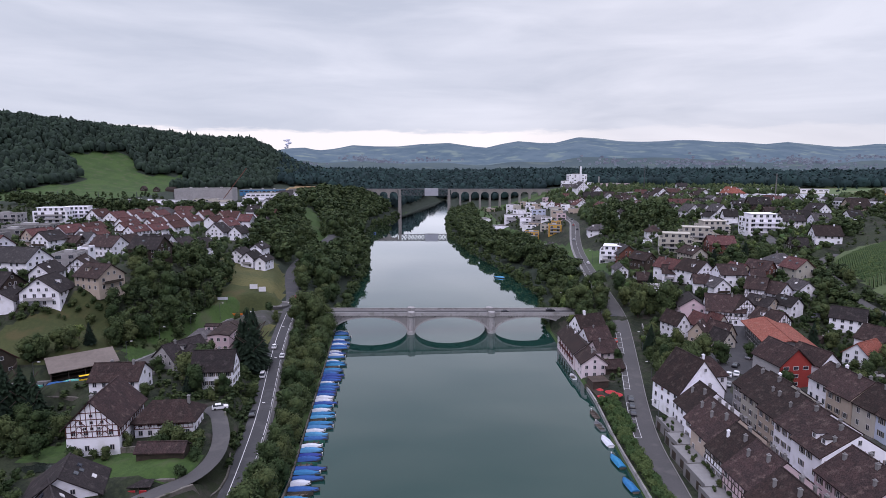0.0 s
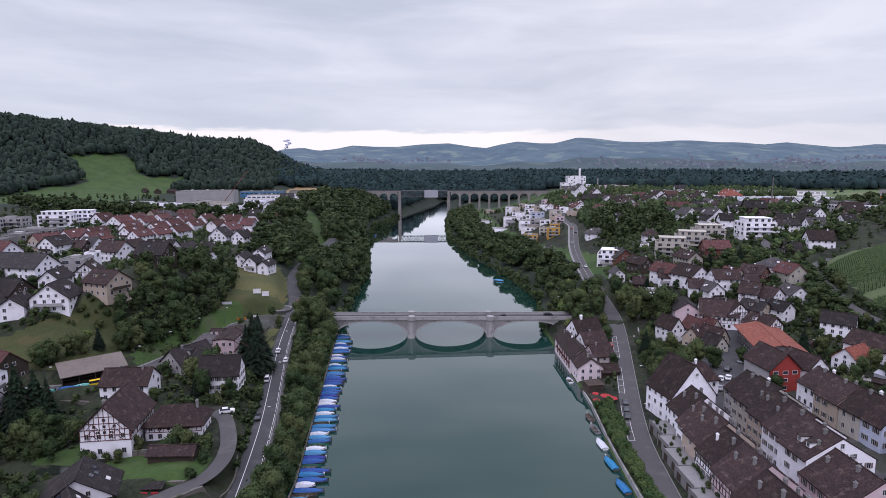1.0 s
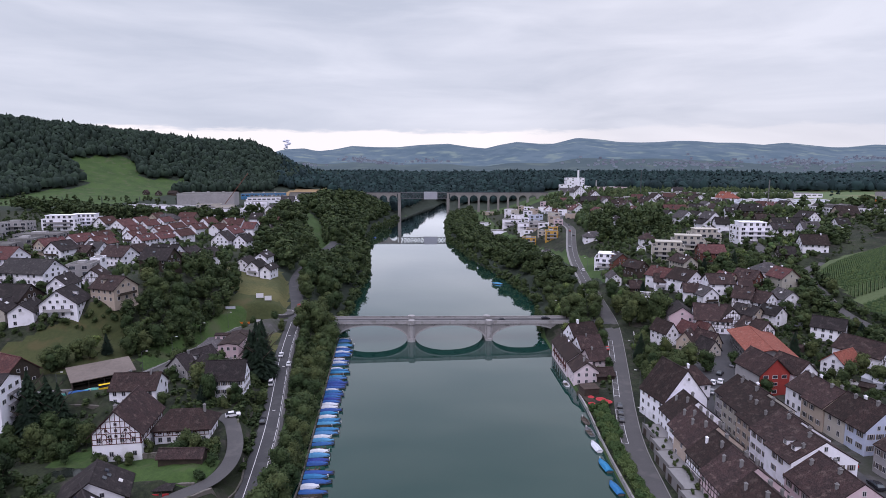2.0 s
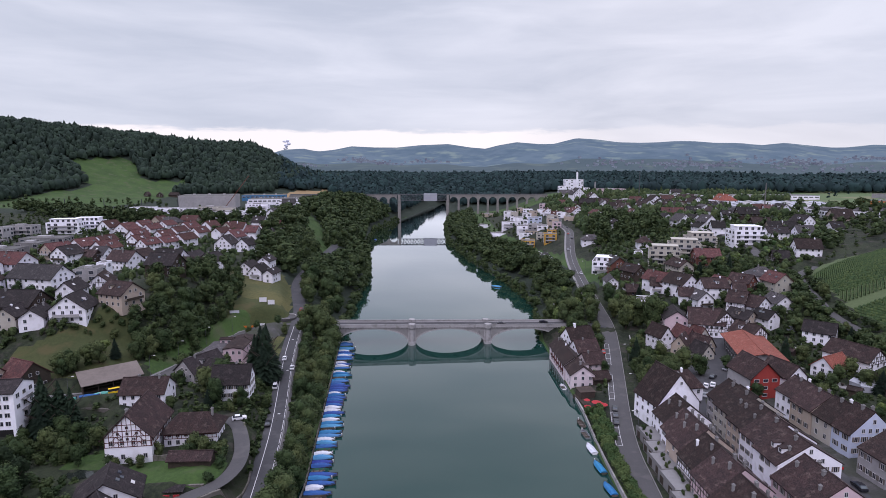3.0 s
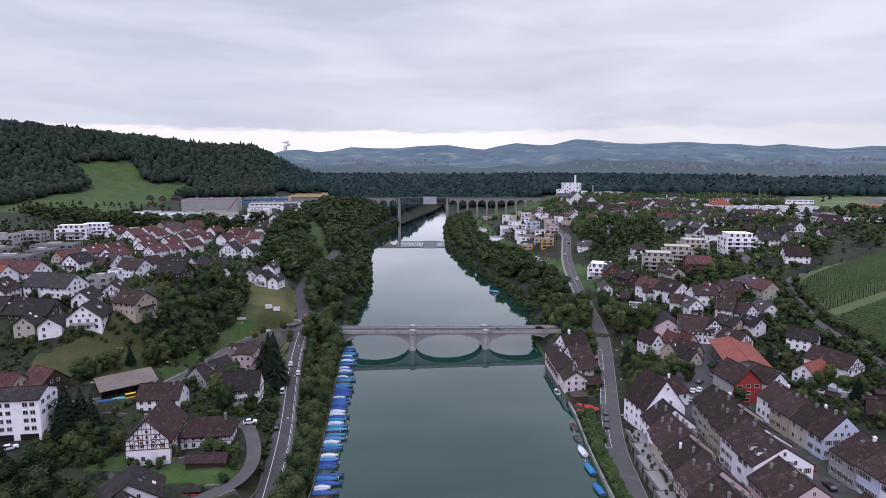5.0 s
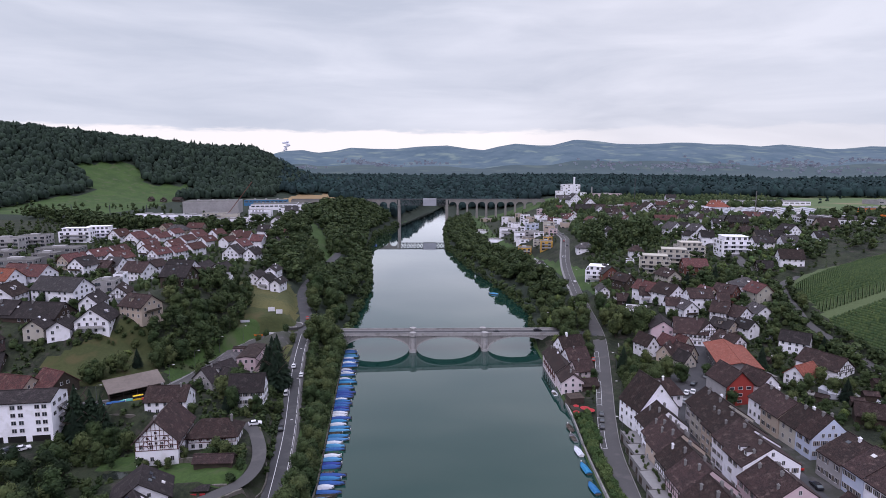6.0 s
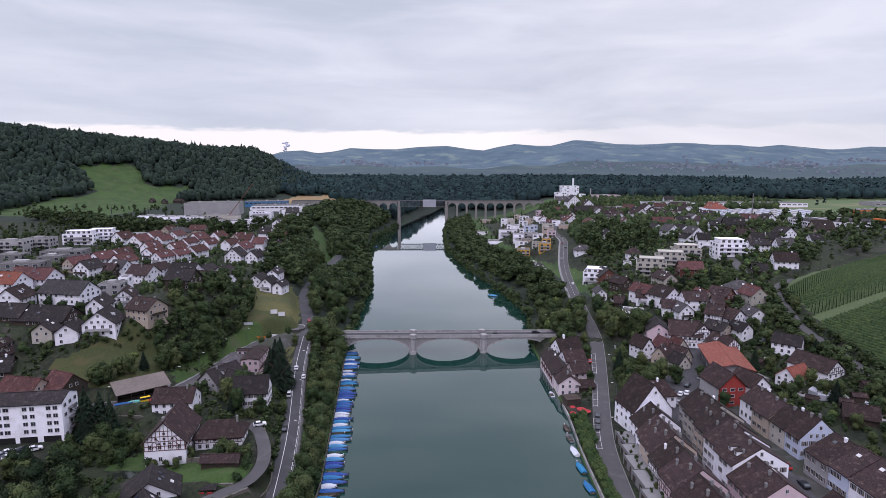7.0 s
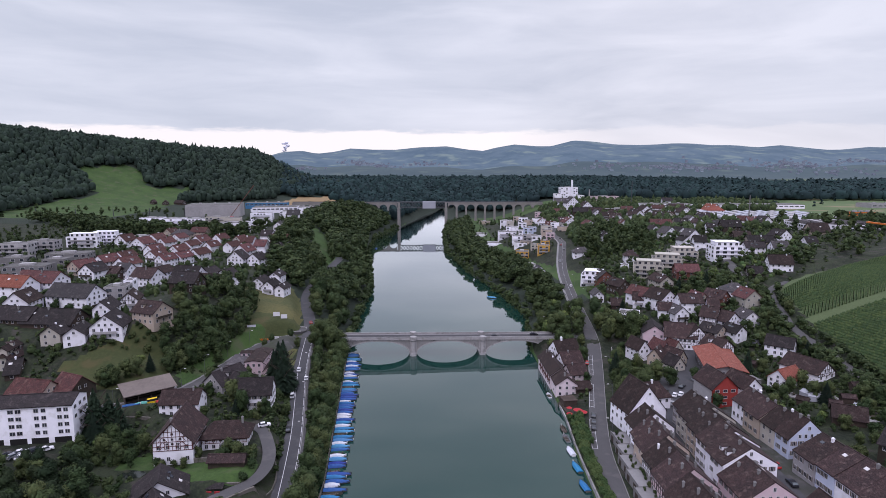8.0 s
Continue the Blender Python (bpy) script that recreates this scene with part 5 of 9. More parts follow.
for k, (xx, yy, ll, ev, rd, wl) in enumerate(((117.0, 121.0, 9.0, 7.0, 12.0, M_GREY), (118.0, 113.0, 7.0, 7.2, 12.2, M_BLUE), (118.8, 105.5, 8.0, 7.0, 12.2, M_WHITE), (119.4, 96.0, 11.0, 7.0, 12.0, M_BEIGE))):
    house(xx, yy, 11.0, 4, 17.5, ll, ev, rd, wl, M_ROOF, BACK_ROW, 2, "sw", 2, ((0.4, -0.1, 0.9, 0.8),)[: (k + 1) % 2], shut=M_SHUTTER, gap=2.0, group="front row", end=0.05, sky=((0.6, -0.3),), attic=False, win=(0.95, 1.4))
house(143.0, 150.5, 14.0, 62, 7.0, 10.0, 3.4, 6.8, M_OLDWOOD, M_ROOF, "dark timber barn with a red-brown roof", 1, "s", 2)
house(100.0, 96.0, 9.4, 4, 10.0, 9.0, 5.6, 10.0, M_WHITE, M_ROOF, "white house with a brown roof at the street corner", 2, "sewn", 2)
# red building and the long one with the new red roof
red = house(109.6, 178.6, 11.2, 6, 10.4, 13.0, 7.6, 12.6, M_RED, M_ROOF, "bright red rendered house with a brown tiled roof", 3, "sw", 2, (), gap=3.0, over=0.7, end=0.7, win=(1.7, 1.0), spare=0.35, attic=False)
pale = part("side_render", boxes((-5.504, -5.5, -6.45, 6.45, -2.0, 7.4)), M_GREY, red, "pale grey side wall")
house(121.0, 180.0, 12.2, 14, 8.0, 12.0, 5.8, 9.6, M_WHITE, M_ROOF, "narrow white house with brown roof beside the red one", 2, "sew", 2, (), gap=2.4)
hall = thing("town_hall", 125.5, 209.0, 12.0, -14, "long modern building with low red tiled roof and glazed side", "building")
FOOT.append((125.5, 209, 20, math.radians(-14), 9, 18))
part("wall", wall_body(12.5, 30.0, 6.0, 7.4, 3), M_GREY, hall)
part("roof", gable_roof(16.0, 33.0, 5.9, 8.0, 0.5, 0.4), M_ROOF_ORANGE, hall, "new red tiled roof")
for i in range(11):
    part("post", boxes((-7.2, -6.9, -14.6 + i * 2.9, -14.3 + i * 2.9, -1, 6.0)), M_CONCRETE, hall)
part("balcony", boxes((-7.2, -6.254, -15.0, 15.0, 2.7, 2.95)), M_CONCRETE, hall)
for f in range(2):
    for i in range(10):
        add_window(hall, "w", -13.05 + i * 2.9, 1.5 + f * 2.95, 6.25, 15.0, 2.3, 1.9, 2)
for i in range(4):
    add_window(hall, "s", -4.2 + i * 2.8, 4.4, 6.25, 15.0, 1.6, 1.3, 2)
# half-timbered inn and the pink house on the square
inn = house(122.0, 243.5, 13.4, 72, 13.5, 15.0, 6.0, 11.8, M_WHITE, M_ROOF, "white inn with dense dark half-timbering and a steep roof", 2, "sewn", 2, ((0.3, -0.1, 0.8, 0.9),), gap=2.0)
timbered(inn, "w", 13.5, 15.0, 2.8, 6.0, 11.8, M_DARKTIMBER)
gable = house(128.5, 240.5, 13.4, -4, 11.0, 9.0, 6.2, 11.6, M_WHITE, M_ROOF, "half-timbered gable of the inn", 2, "se", 2, (), gap=2.2)
timbered(gable, "s", 11.0, 9.0, 2.4, 6.2, 11.6, M_DARKTIMBER, (4.4, 6.2, 7.9, 9.4), 1.15)
house(112.0, 253.5, 12.4, -14, 11.0, 15.0, 6.6, 10.4, M_PINK, M_ROOF_DARK, "pale pink house with a dark hipped roof", 2, "sewn", 2, (), gap=2.8)
for k, (xx, yy, rz, ww, ll, rf) in enumerate(((108.0, 233.0, 14, 7.0, 10.0, M_ROOF_RED), (111.0, 223.5, 28, 6.0, 10.5, M_ROOF), (108.0, 215.5, 16, 6.2, 8.0, M_ROOF_DARK), (98.0, 235.5, 20, 6.6, 10.0, M_ROOF), (103.5, 224.5, -38, 6.4, 8.5, M_ROOF), (115.5, 236.5, 22, 6.0, 8.0, M_ROOF_RED))):
    house(xx, yy, 10.4 + 0.05 * (yy - 215), rz, ww, ll, 4.0 - 0.3 * (k % 3), 8.2 - 0.5 * (k % 3), (M_WHITE, M_BEIGE, M_CREAM)[k % 3], rf, "white gabled house in a cluster on the square", 2, "sew", 1, ((0.3, 0.1, 0.7, 0.6),), gap=2.4, group="houses on the square", sky=((0.5, 0.5),))
# gardens above: white house with new red roof, barn house, upper white house
house(142.5, 186.5, 14.2, -62, 8.4, 11.5, 3.8, 7.6, M_WHITE, M_ROOF_ORANGE, "white house with a bright new red tiled roof", 2, "sewn", 2, (), gap=2.3)
bh = house(154.5, 192.0, 16.6, 24, 11.0, 16.5, 3.6, 7.8, M_WHITE, M_ROOF, "barn house with half-timbered gable and old brown roof", 1, "se", 2, (), gap=2.6)
timbered(bh, "s", 11.0, 16.5, 2.6, 3.6, 7.8, M_DARKTIMBER, (3.6, 5.2))
house(158.5, 218.0, 17.4, 48, 8.0, 11.5, 4.6, 8.2, M_WHITE, M_ROOF_DARK, "white two-storey house with a dark roof in gardens", 2, "sewn", 2, (), gap=2.5)
house(128.5, 187.0, 14.4, 10, 5.0, 5.5, 2.6, 2.9, M_CONCRETE, M_FLAT, "small concrete garage with a timber door", 1, "", 2, name="garage", category="garage", over=0.2, end=0.2)
house(140.0, 121.0, 15.5, 30, 9.0, 12.0, 5.0, 9.0, M_OLDWOOD, M_ROOF_DARK, "dark timber house with white lower wall", 2, "sw", 2)


# small things in the gardens under the vineyard: sheds, glasshouses, paved seats
for k, (x, y, w, kind) in enumerate([(143.8, 173.1, 3.6, "g"), (145.1, 169.7, 4, "g"), (152.8, 172.5, 6, "t"), (137.9, 167.8, 3, "s"), (152.8, 164.7, 3.5, "s"), (152.1, 156.6, 3, "g"), (146.2, 161.9, 3, "s"), (151.8, 150.7, 4, "t"), (139.7, 176.2, 2.5, "t"), (161.5, 172.7, 3, "s"), (167.2, 226.2, 3, "s"), (156.8, 234.1, 3, "g"), (147.1, 213.9, 3, "t"), (158.3, 200.9, 3, "s"), (140.5, 208.9, 3, "s")]):
    if kind == "s":
        house(x, y, gz(x, y), 20 + 31 * k % 70, w, w * 1.3, 2.0, 2.9, M_OLDWOOD, M_ROOF, "small brown timber garden shed", 1, "", 1, name="garden_shed", category="shed", over=0.3, end=0.3, group="garden sheds")
    elif kind == "g":
        g = thing("greenhouse", x, y, gz(x, y), 15 + 40 * k % 90, "small white-framed garden greenhouse", "greenhouse", "greenhouses")
        part("glazing", wall_body(w, w * 1.6, 1.6, 2.4, 0.4), M_SHEET, g)
        part("roof", gable_roof(w, w * 1.6, 1.6, 2.45, 0.1, 0.1, 0.08), M_SHEET, g)
    else:
        g = thing("garden_terrace", x, y, gz(x, y), 25 * k % 80, "pale paved garden seat with a wooden table", "terrace", "paved seats")
        part("paving", boxes((-w, w, -w * 0.7, w * 0.7, -0.6, 0.12)), M_STONE, g)
        part("table", boxes((-0.9, 0.9, -0.45, 0.45, 0.8, 0.86), (-0.7, 0.7, -0.05, 0.05, 0.12, 0.8)), M_OLDWOOD, g)
# ---- the villages on both banks: x, y, z, turn, width, length, storeys ----
def village(x, y, z, rz, w, l, floors, wall, roof, label, group, hip=0.0, timber=False):
    """A village house; windows on the walls that look down the valley."""
    eave = 2.6 * floors + 0.2
    r = random.Random(int(x * 3 + y * 17))
    ridge = eave + w / 2 * r.uniform(0.70, 0.90)
    a = math.radians(rz)
    facing = {"s": (math.sin(a), -math.cos(a)), "n": (-math.sin(a), math.cos(a)), "e": (math.cos(a), math.sin(a)), "w": (-math.cos(a), -math.sin(a))}
    away = math.hypot(x, y + 20)
    sides = "".join(k for k, (u, v) in facing.items() if (-u * x - v * (y + 20)) / away > 0.2)
    low = "w" if "w" in sides else "e"
    sg = -1 if low == "w" else 1
    h = house(x, y, z, rz, w, l, eave, ridge, wall, roof, label, floors, sides, 1,
              tuple((r.uniform(0.2, 0.8), r.uniform(-0.25, 0.25), 0.8, r.uniform(0.4, 0.9)) for _ in range(r.choice((1, 1, 2)))), hip=hip, gap=2.8 if y < 400 else 3.3, spare=0.22 if y < 400 else 0.4 if y < 560 else 0.65,
              win=(1.0, 1.25), attic=True, group=group, over=0.75, end=0.6,
              sky=tuple((r.uniform(0.15, 0.85), sg * r.uniform(0.35, 0.6)) for _ in range(r.choice((0, 0, 1, 2)))), dorm=((r.uniform(0.35, 0.65), sg * 0.55),) if not hip and l > 10 and r.random() < 0.3 else ())
    if not hip and r.random() < 0.4:
        # balcony with a boarded front across the gable or the long wall
        side = sides[0]
        span = (w if side in "sn" else l) * 0.72
        d = l / 2 if side in "sn" else w / 2
        bm = boxes((-span / 2, span / 2, -1.3, -0.004, 2.62, 2.8), (-span / 2, span / 2, -1.3, -1.2, 2.8, 3.7))
        o = part("balcony", bm, M_OLDWOOD if r.random() < 0.6 else M_GREY, h)
        o.matrix_basis = Matrix.Rotation(radians(TURN_OF[side]), 4, "Z") @ Matrix.Translation((0, -d, 0))
    if timber:
        for side in sides:
            timbered(h, side, w, l, 2.7, eave, ridge, M_DARKTIMBER, (eave,))
    return h


village(-267.9, 446.3, 37.7, -16, 12.0, 13.0, 2, M_WHITE, M_ROOF_RED, "white house with a red-brown tiled roof", "west village")
village(-246.8, 433.0, 37.1, -16, 13.4, 13.0, 2, M_WHITE, M_ROOF_RED, "white house with a red-brown tiled roof", "west village")
village(-251.8, 467.3, 36.8, -16, 10.5, 13.0, 2, M_WHITE, M_ROOF_RED, "white house with a red-brown tiled roof", "west village")
village(-220.5, 398.9, 36.3, -16, 9.2, 13.0, 2, M_WHITE, M_ROOF_RED, "white house with a red-brown tiled roof", "west village")
village(-232.4, 443.4, 36.6, -16, 8.6, 13.0, 2, M_WHITE, M_ROOF_RED, "white house with a red-brown tiled roof", "west village")
village(-206.9, 375.0, 35.9, -16, 9.3, 13.0, 2, M_WHITE, M_ROOF_RED, "white house with a red-brown tiled roof", "west village")
village(-203.2, 402.3, 35.8, -16, 9.0, 13.0, 2, M_WHITE, M_ROOF_RED, "white house with a red-brown tiled roof", "west village")
village(-225.8, 344.4, 36.5, -16, 10.5, 14.0, 2, M_WHITE, M_ROOF_RED, "white house with a red-brown tiled roof", "west village")
village(-225.4, 366.6, 36.5, -16, 9.0, 13.0, 2, M_WHITE, M_ROOF_RED, "white house with a red-brown tiled roof", "west village")
village(-208.5, 338.1, 35.7, -16, 11.2, 14.0, 2, M_WHITE, M_ROOF_RED, "white house with a red-brown tiled roof", "west village")
village(-192.4, 358.2, 35.5, -16, 8.3, 13.0, 2, M_WHITE, M_ROOF_RED, "white house with a red-brown tiled roof", "west village")
village(-186.6, 371.3, 35.2, -16, 8.3, 13.0, 2, M_WHITE, M_ROOF_RED, "white house with a red-brown tiled roof", "west village")
village(-228.9, 323.1, 36.7, -20, 9.6, 14.0, 2, M_BEIGE, M_ROOF_RED, "beige house with a red-brown tiled roof", "west village")
village(-213.3, 308.6, 36.2, -10, 10.7, 13.0, 2, M_WHITE, M_ROOF_DARK, "white house with a dark tiled roof", "west village")
village(-204.5, 315.1, 35.9, 75, 9.0, 10.6, 1, M_OLDWOOD, M_ROOF, "dark timber house with a brown tiled roof", "west village")
village(-200.3, 319.9, 34.6, 75, 9.0, 10.0, 2, M_WHITE, M_ROOF_GREY, "white house with a grey roof", "west village")
village(-175.4, 298.9, 34.4, 72, 11.0, 15.3, 2, M_WHITE, M_ROOF, "white house with a brown tiled roof", "west village")
village(-173.2, 311.0, 34.9, -18, 8.7, 13.0, 2, M_WHITE, M_ROOF, "white house with a brown tiled roof", "west village")
village(-159.0, 249.0, 32.4, 18, 8.3, 13.0, 2, M_WHITE, M_ROOF, "white house with a brown tiled roof", "west village", timber=True)
village(-132.6, 217.7, 33.7, 68, 11.0, 13.1, 2, M_BEIGE, M_ROOF, "beige house with a brown tiled roof", "west village")
village(-215.2, 265.6, 36.0, 78, 12.0, 24.0, 3, M_WHITE, M_ROOF_RED, "white house with a red-brown tiled roof", "west village")
village(-221.9, 253.1, 36.1, 78, 11.0, 21.6, 3, M_WHITE, M_ROOF_ORANGE, "white house with a bright red tiled roof", "west village")
village(-184.3, 244.8, 32.7, 78, 13.0, 24.0, 3, M_WHITE, M_ROOF_GREY, "white house with a grey roof", "west village")
village(-203.4, 234.2, 34.8, 8, 11.0, 14.0, 2, M_WHITE, M_ROOF, "white house with a brown tiled roof", "west village")
village(-191.8, 215.8, 33.9, 80, 11.0, 18.3, 1, M_OLDWOOD, M_ROOF_DARK, "dark timber house with a dark tiled roof", "west village")
village(-174.3, 213.6, 32.8, 84, 13.0, 24.0, 1, M_OLDWOOD, M_ROOF_DARK, "dark timber house with a dark tiled roof", "west village")
village(-166.6, 202.8, 28.3, 2, 8.3, 11.0, 2, M_CREAM, M_ROOF_DARK, "cream house with a dark tiled roof", "west village")
village(-157.7, 203.1, 27.8, 14, 8.5, 12.0, 2, M_WHITE, M_ROOF_DARK, "white house with a dark tiled roof", "west village")
village(-146.5, 208.4, 29.9, 10, 13.1, 13.0, 2, M_WHITE, M_ROOF_DARK, "white house with a dark tiled roof", "west village")
village(-158.2, 225.7, 33.4, 8, 7.7, 12.0, 2, M_WHITE, M_ROOF_DARK, "white house with a dark tiled roof", "west village")
village(-250.0, 514.2, 35.3, 78, 10.0, 18.0, 2, M_BEIGE, M_ROOF_GREY, "beige house with a grey roof", "west village", hip=4.2)
village(-181.2, 387.9, 35.1, -16, 9.0, 14.0, 2, M_WHITE, M_ROOF_RED, "white house with a red-brown tiled roof", "west village")
village(-210.4, 461.3, 35.6, -16, 11.1, 14.0, 2, M_WHITE, M_ROOF_RED, "white house with a red-brown tiled roof", "west village")
village(-206.3, 432.1, 35.8, -16, 8.7, 13.0, 2, M_WHITE, M_ROOF_RED, "white house with a red-brown tiled roof", "west village")
village(-200.8, 481.4, 34.8, -16, 9.9, 13.0, 2, M_WHITE, M_ROOF_RED, "white house with a red-brown tiled roof", "west village")
village(-187.8, 427.4, 35.5, -16, 8.4, 13.0, 2, M_WHITE, M_ROOF_RED, "white house with a red-brown tiled roof", "west village")
village(-170.3, 425.8, 35.7, -16, 8.7, 13.0, 2, M_WHITE, M_ROOF_RED, "white house with a red-brown tiled roof", "west village")
village(-155.0, 409.9, 34.1, -14, 11.9, 13.0, 2, M_WHITE, M_ROOF_RED, "white house with a red-brown tiled roof", "west village")
village(-149.9, 381.1, 32.6, -6, 12.2, 12.0, 2, M_WHITE, M_ROOF_DARK, "white house with a dark tiled roof", "west village")
village(-137.0, 384.3, 31.6, -14, 9.6, 12.0, 2, M_WHITE, M_ROOF_DARK, "white house with a dark tiled roof", "west village")
village(-132.3, 423.9, 33.1, -10, 10.8, 12.0, 2, M_WHITE, M_ROOF_DARK, "white house with a dark tiled roof", "west village")
village(-172.9, 452.9, 37.5, -14, 7.7, 12.0, 2, M_CREAM, M_ROOF_RED, "cream house with a red-brown tiled roof", "west village")
village(-146.7, 427.9, 35.7, 80, 10.0, 9.5, 2, M_WHITE, M_ROOF_RED, "white house with a red-brown tiled roof", "west village")
village(-151.7, 502.9, 44.7, -10, 9.0, 12.0, 2, M_WHITE, M_ROOF_GREY, "white house with a grey roof", "west village")
village(-142.0, 506.3, 43.8, -10, 8.9, 12.0, 2, M_WHITE, M_ROOF_GREY, "white house with a grey roof", "west village")
village(-137.7, 450.4, 37.8, 82, 11.0, 13.8, 2, M_OLDWOOD, M_ROOF_RED, "dark timber house with a red-brown tiled roof", "west village")
village(-133.9, 314.6, 31.6, -12, 10.8, 12.0, 2, M_WHITE, M_ROOF_DARK, "white house with a dark tiled roof", "west village")
village(-147.6, 321.9, 32.6, -12, 7.6, 12.0, 2, M_WHITE, M_ROOF_DARK, "white house with a dark tiled roof", "west village")
village(-156.9, 313.0, 33.5, 80, 10.0, 16.6, 2, M_WHITE, M_ROOF_DARK, "white house with a dark tiled roof", "west village")
village(-137.7, 267.0, 37.6, 80, 11.0, 14.6, 2, M_OLDWOOD, M_ROOF_DARK, "dark timber house with a dark tiled roof", "west village")
village(-140.8, 307.1, 32.2, 76, 10.0, 13.3, 1, M_BEIGE, M_ROOF, "beige house with a brown tiled roof", "west village")
village(-237.8, 480.3, 36.0, -16, 9.7, 12.0, 2, M_WHITE, M_ROOF_RED, "white house with a red-brown tiled roof", "west village")
village(-267.3, 527.8, 35.4, -16, 9.9, 12.0, 2, M_BEIGE, M_ROOF_RED, "beige house with a red-brown tiled roof", "west village")
village(-161.2, 439.8, 37.3, 80, 10.0, 10.9, 2, M_WHITE, M_ROOF_RED, "white house with a red-brown tiled roof", "west village")
village(-151.4, 460.4, 40.3, 82, 10.0, 9.9, 2, M_WHITE, M_ROOF_DARK, "white house with a dark tiled roof", "west village")
village(-246.7, 547.9, 34.0, 80, 11.0, 16.8, 2, M_BEIGE, M_ROOF_RED, "beige house with a red-brown tiled roof", "west village")
village(79.3, 414.7, 14.2, 6, 7.8, 10.6, 3, M_WHITE, M_ROOF_GREY, "white house with a grey roof", "east village")
village(123.2, 455.5, 25.9, 84, 11.0, 14.9, 2, M_WHITE, M_ROOF_GREY, "white house with a grey roof", "east village", hip=4.6)
village(116.0, 364.3, 20.7, 10, 12.4, 12.3, 2, M_BRICKRED, M_ROOF_GREY, "brick house with a grey roof", "east village")
village(152.0, 412.4, 29.4, 84, 9.2, 10.2, 2, M_WHITE, M_ROOF, "white house with a brown tiled roof", "east village", hip=4.2)
village(164.6, 338.2, 30.1, 82, 12.0, 14.5, 2, M_BRICKRED, M_ROOF_RED, "brick house with a red-brown tiled roof", "east village")
village(142.4, 324.0, 26.5, 10, 9.2, 15.0, 2, M_CREAM, M_ROOF, "cream house with a brown tiled roof", "east village")
village(214.5, 497.9, 37.9, 14, 13.4, 13.0, 2, M_WHITE, M_ROOF_GREY, "white house with a grey roof", "east village")
village(225.4, 498.0, 38.9, 14, 10.9, 12.0, 2, M_WHITE, M_ROOF_DARK, "white house with a dark tiled roof", "east village")
village(213.5, 446.0, 41.8, 14, 10.6, 12.0, 2, M_WHITE, M_ROOF_GREY, "white house with a grey roof", "east village")
village(208.7, 445.0, 37.5, 10, 10.0, 11.0, 2, M_WHITE, M_ROOF_DARK, "white house with a dark tiled roof", "east village")
village(241.5, 661.4, 41.4, 14, 13.3, 12.0, 2, M_WHITE, M_ROOF, "white house with a brown tiled roof", "east village")
village(261.5, 681.8, 43.0, 14, 10.4, 11.0, 2, M_WHITE, M_ROOF, "white house with a brown tiled roof", "east village")
village(302.2, 672.1, 43.9, 10, 13.5, 12.0, 2, M_WHITE, M_ROOF, "white house with a brown tiled roof", "east village")
village(351.0, 848.9, 45.6, 84, 11.0, 14.6, 3, M_WHITE, M_ROOF_DARK, "white house with a dark tiled roof", "east village")
village(267.0, 626.8, 43.1, 8, 10.0, 11.0, 2, M_CREAM, M_ROOF_RED, "cream house with a red-brown tiled roof", "east village")
village(234.8, 569.4, 39.3, 84, 11.0, 21.3, 2, M_OLDWOOD, M_ROOF_RED, "dark timber house with a red-brown tiled roof", "east village")
village(255.5, 567.6, 41.3, 84, 11.0, 13.9, 2, M_BEIGE, M_ROOF_DARK, "beige house with a dark tiled roof", "east village")
village(156.8, 505.1, 32.1, 10, 7.3, 11.0, 3, M_WHITE, M_ROOF_DARK, "white house with a dark tiled roof", "east village")
village(199.5, 768.8, 37.5, 86, 12.0, 24.0, 2, M_OLDWOOD, M_ROOF_DARK, "dark timber house with a dark tiled roof", "east village")
village(209.0, 729.4, 38.4, 8, 12.4, 12.0, 2, M_WHITE, M_ROOF_GREY, "white house with a grey roof", "east village")
village(174.1, 798.0, 35.9, 84, 10.0, 14.9, 2, M_BEIGE, M_ROOF_RED, "beige house with a red-brown tiled roof", "east village")
village(171.9, 602.8, 33.9, 8, 6.5, 10.0, 2, M_WHITE, M_ROOF_DARK, "white house with a dark tiled roof", "east village")
village(261.7, 425.2, 41.6, 86, 12.0, 21.8, 1, M_BEIGE, M_ROOF_DARK, "beige house with a dark tiled roof", "east village")
village(278.6, 426.7, 43.3, 14, 12.3, 13.0, 2, M_WHITE, M_ROOF_DARK, "white house with a dark tiled roof", "east village")
village(236.5, 388.6, 39.2, 86, 10.1, 14.3, 2, M_WHITE, M_ROOF_DARK, "white house with a dark tiled roof", "east village")
village(251.3, 381.1, 40.3, 84, 10.1, 11.2, 2, M_WHITE, M_ROOF_GREY, "white house with a grey roof", "east village")
village(261.4, 454.5, 42.1, 84, 11.0, 13.9, 1, M_OLDWOOD, M_ROOF, "dark timber house with a brown tiled roof", "east village")
village(276.4, 504.1, 43.5, 84, 12.0, 17.4, 2, M_OLDWOOD, M_ROOF_DARK, "dark timber house with a dark tiled roof", "east village")
village(352.3, 695.3, 44.8, 84, 14.0, 20.1, 2, M_WHITE, M_ROOF_ORANGE, "white house with a bright red tiled roof", "east village", hip=5.9)
village(319.0, 564.1, 43.9, 84, 10.0, 9.7, 2, M_WHITE, M_ROOF_RED, "white house with a red-brown tiled roof", "east village")
village(326.7, 556.5, 44.0, 84, 10.0, 11.6, 2, M_WHITE, M_ROOF_RED, "white house with a red-brown tiled roof", "east village")
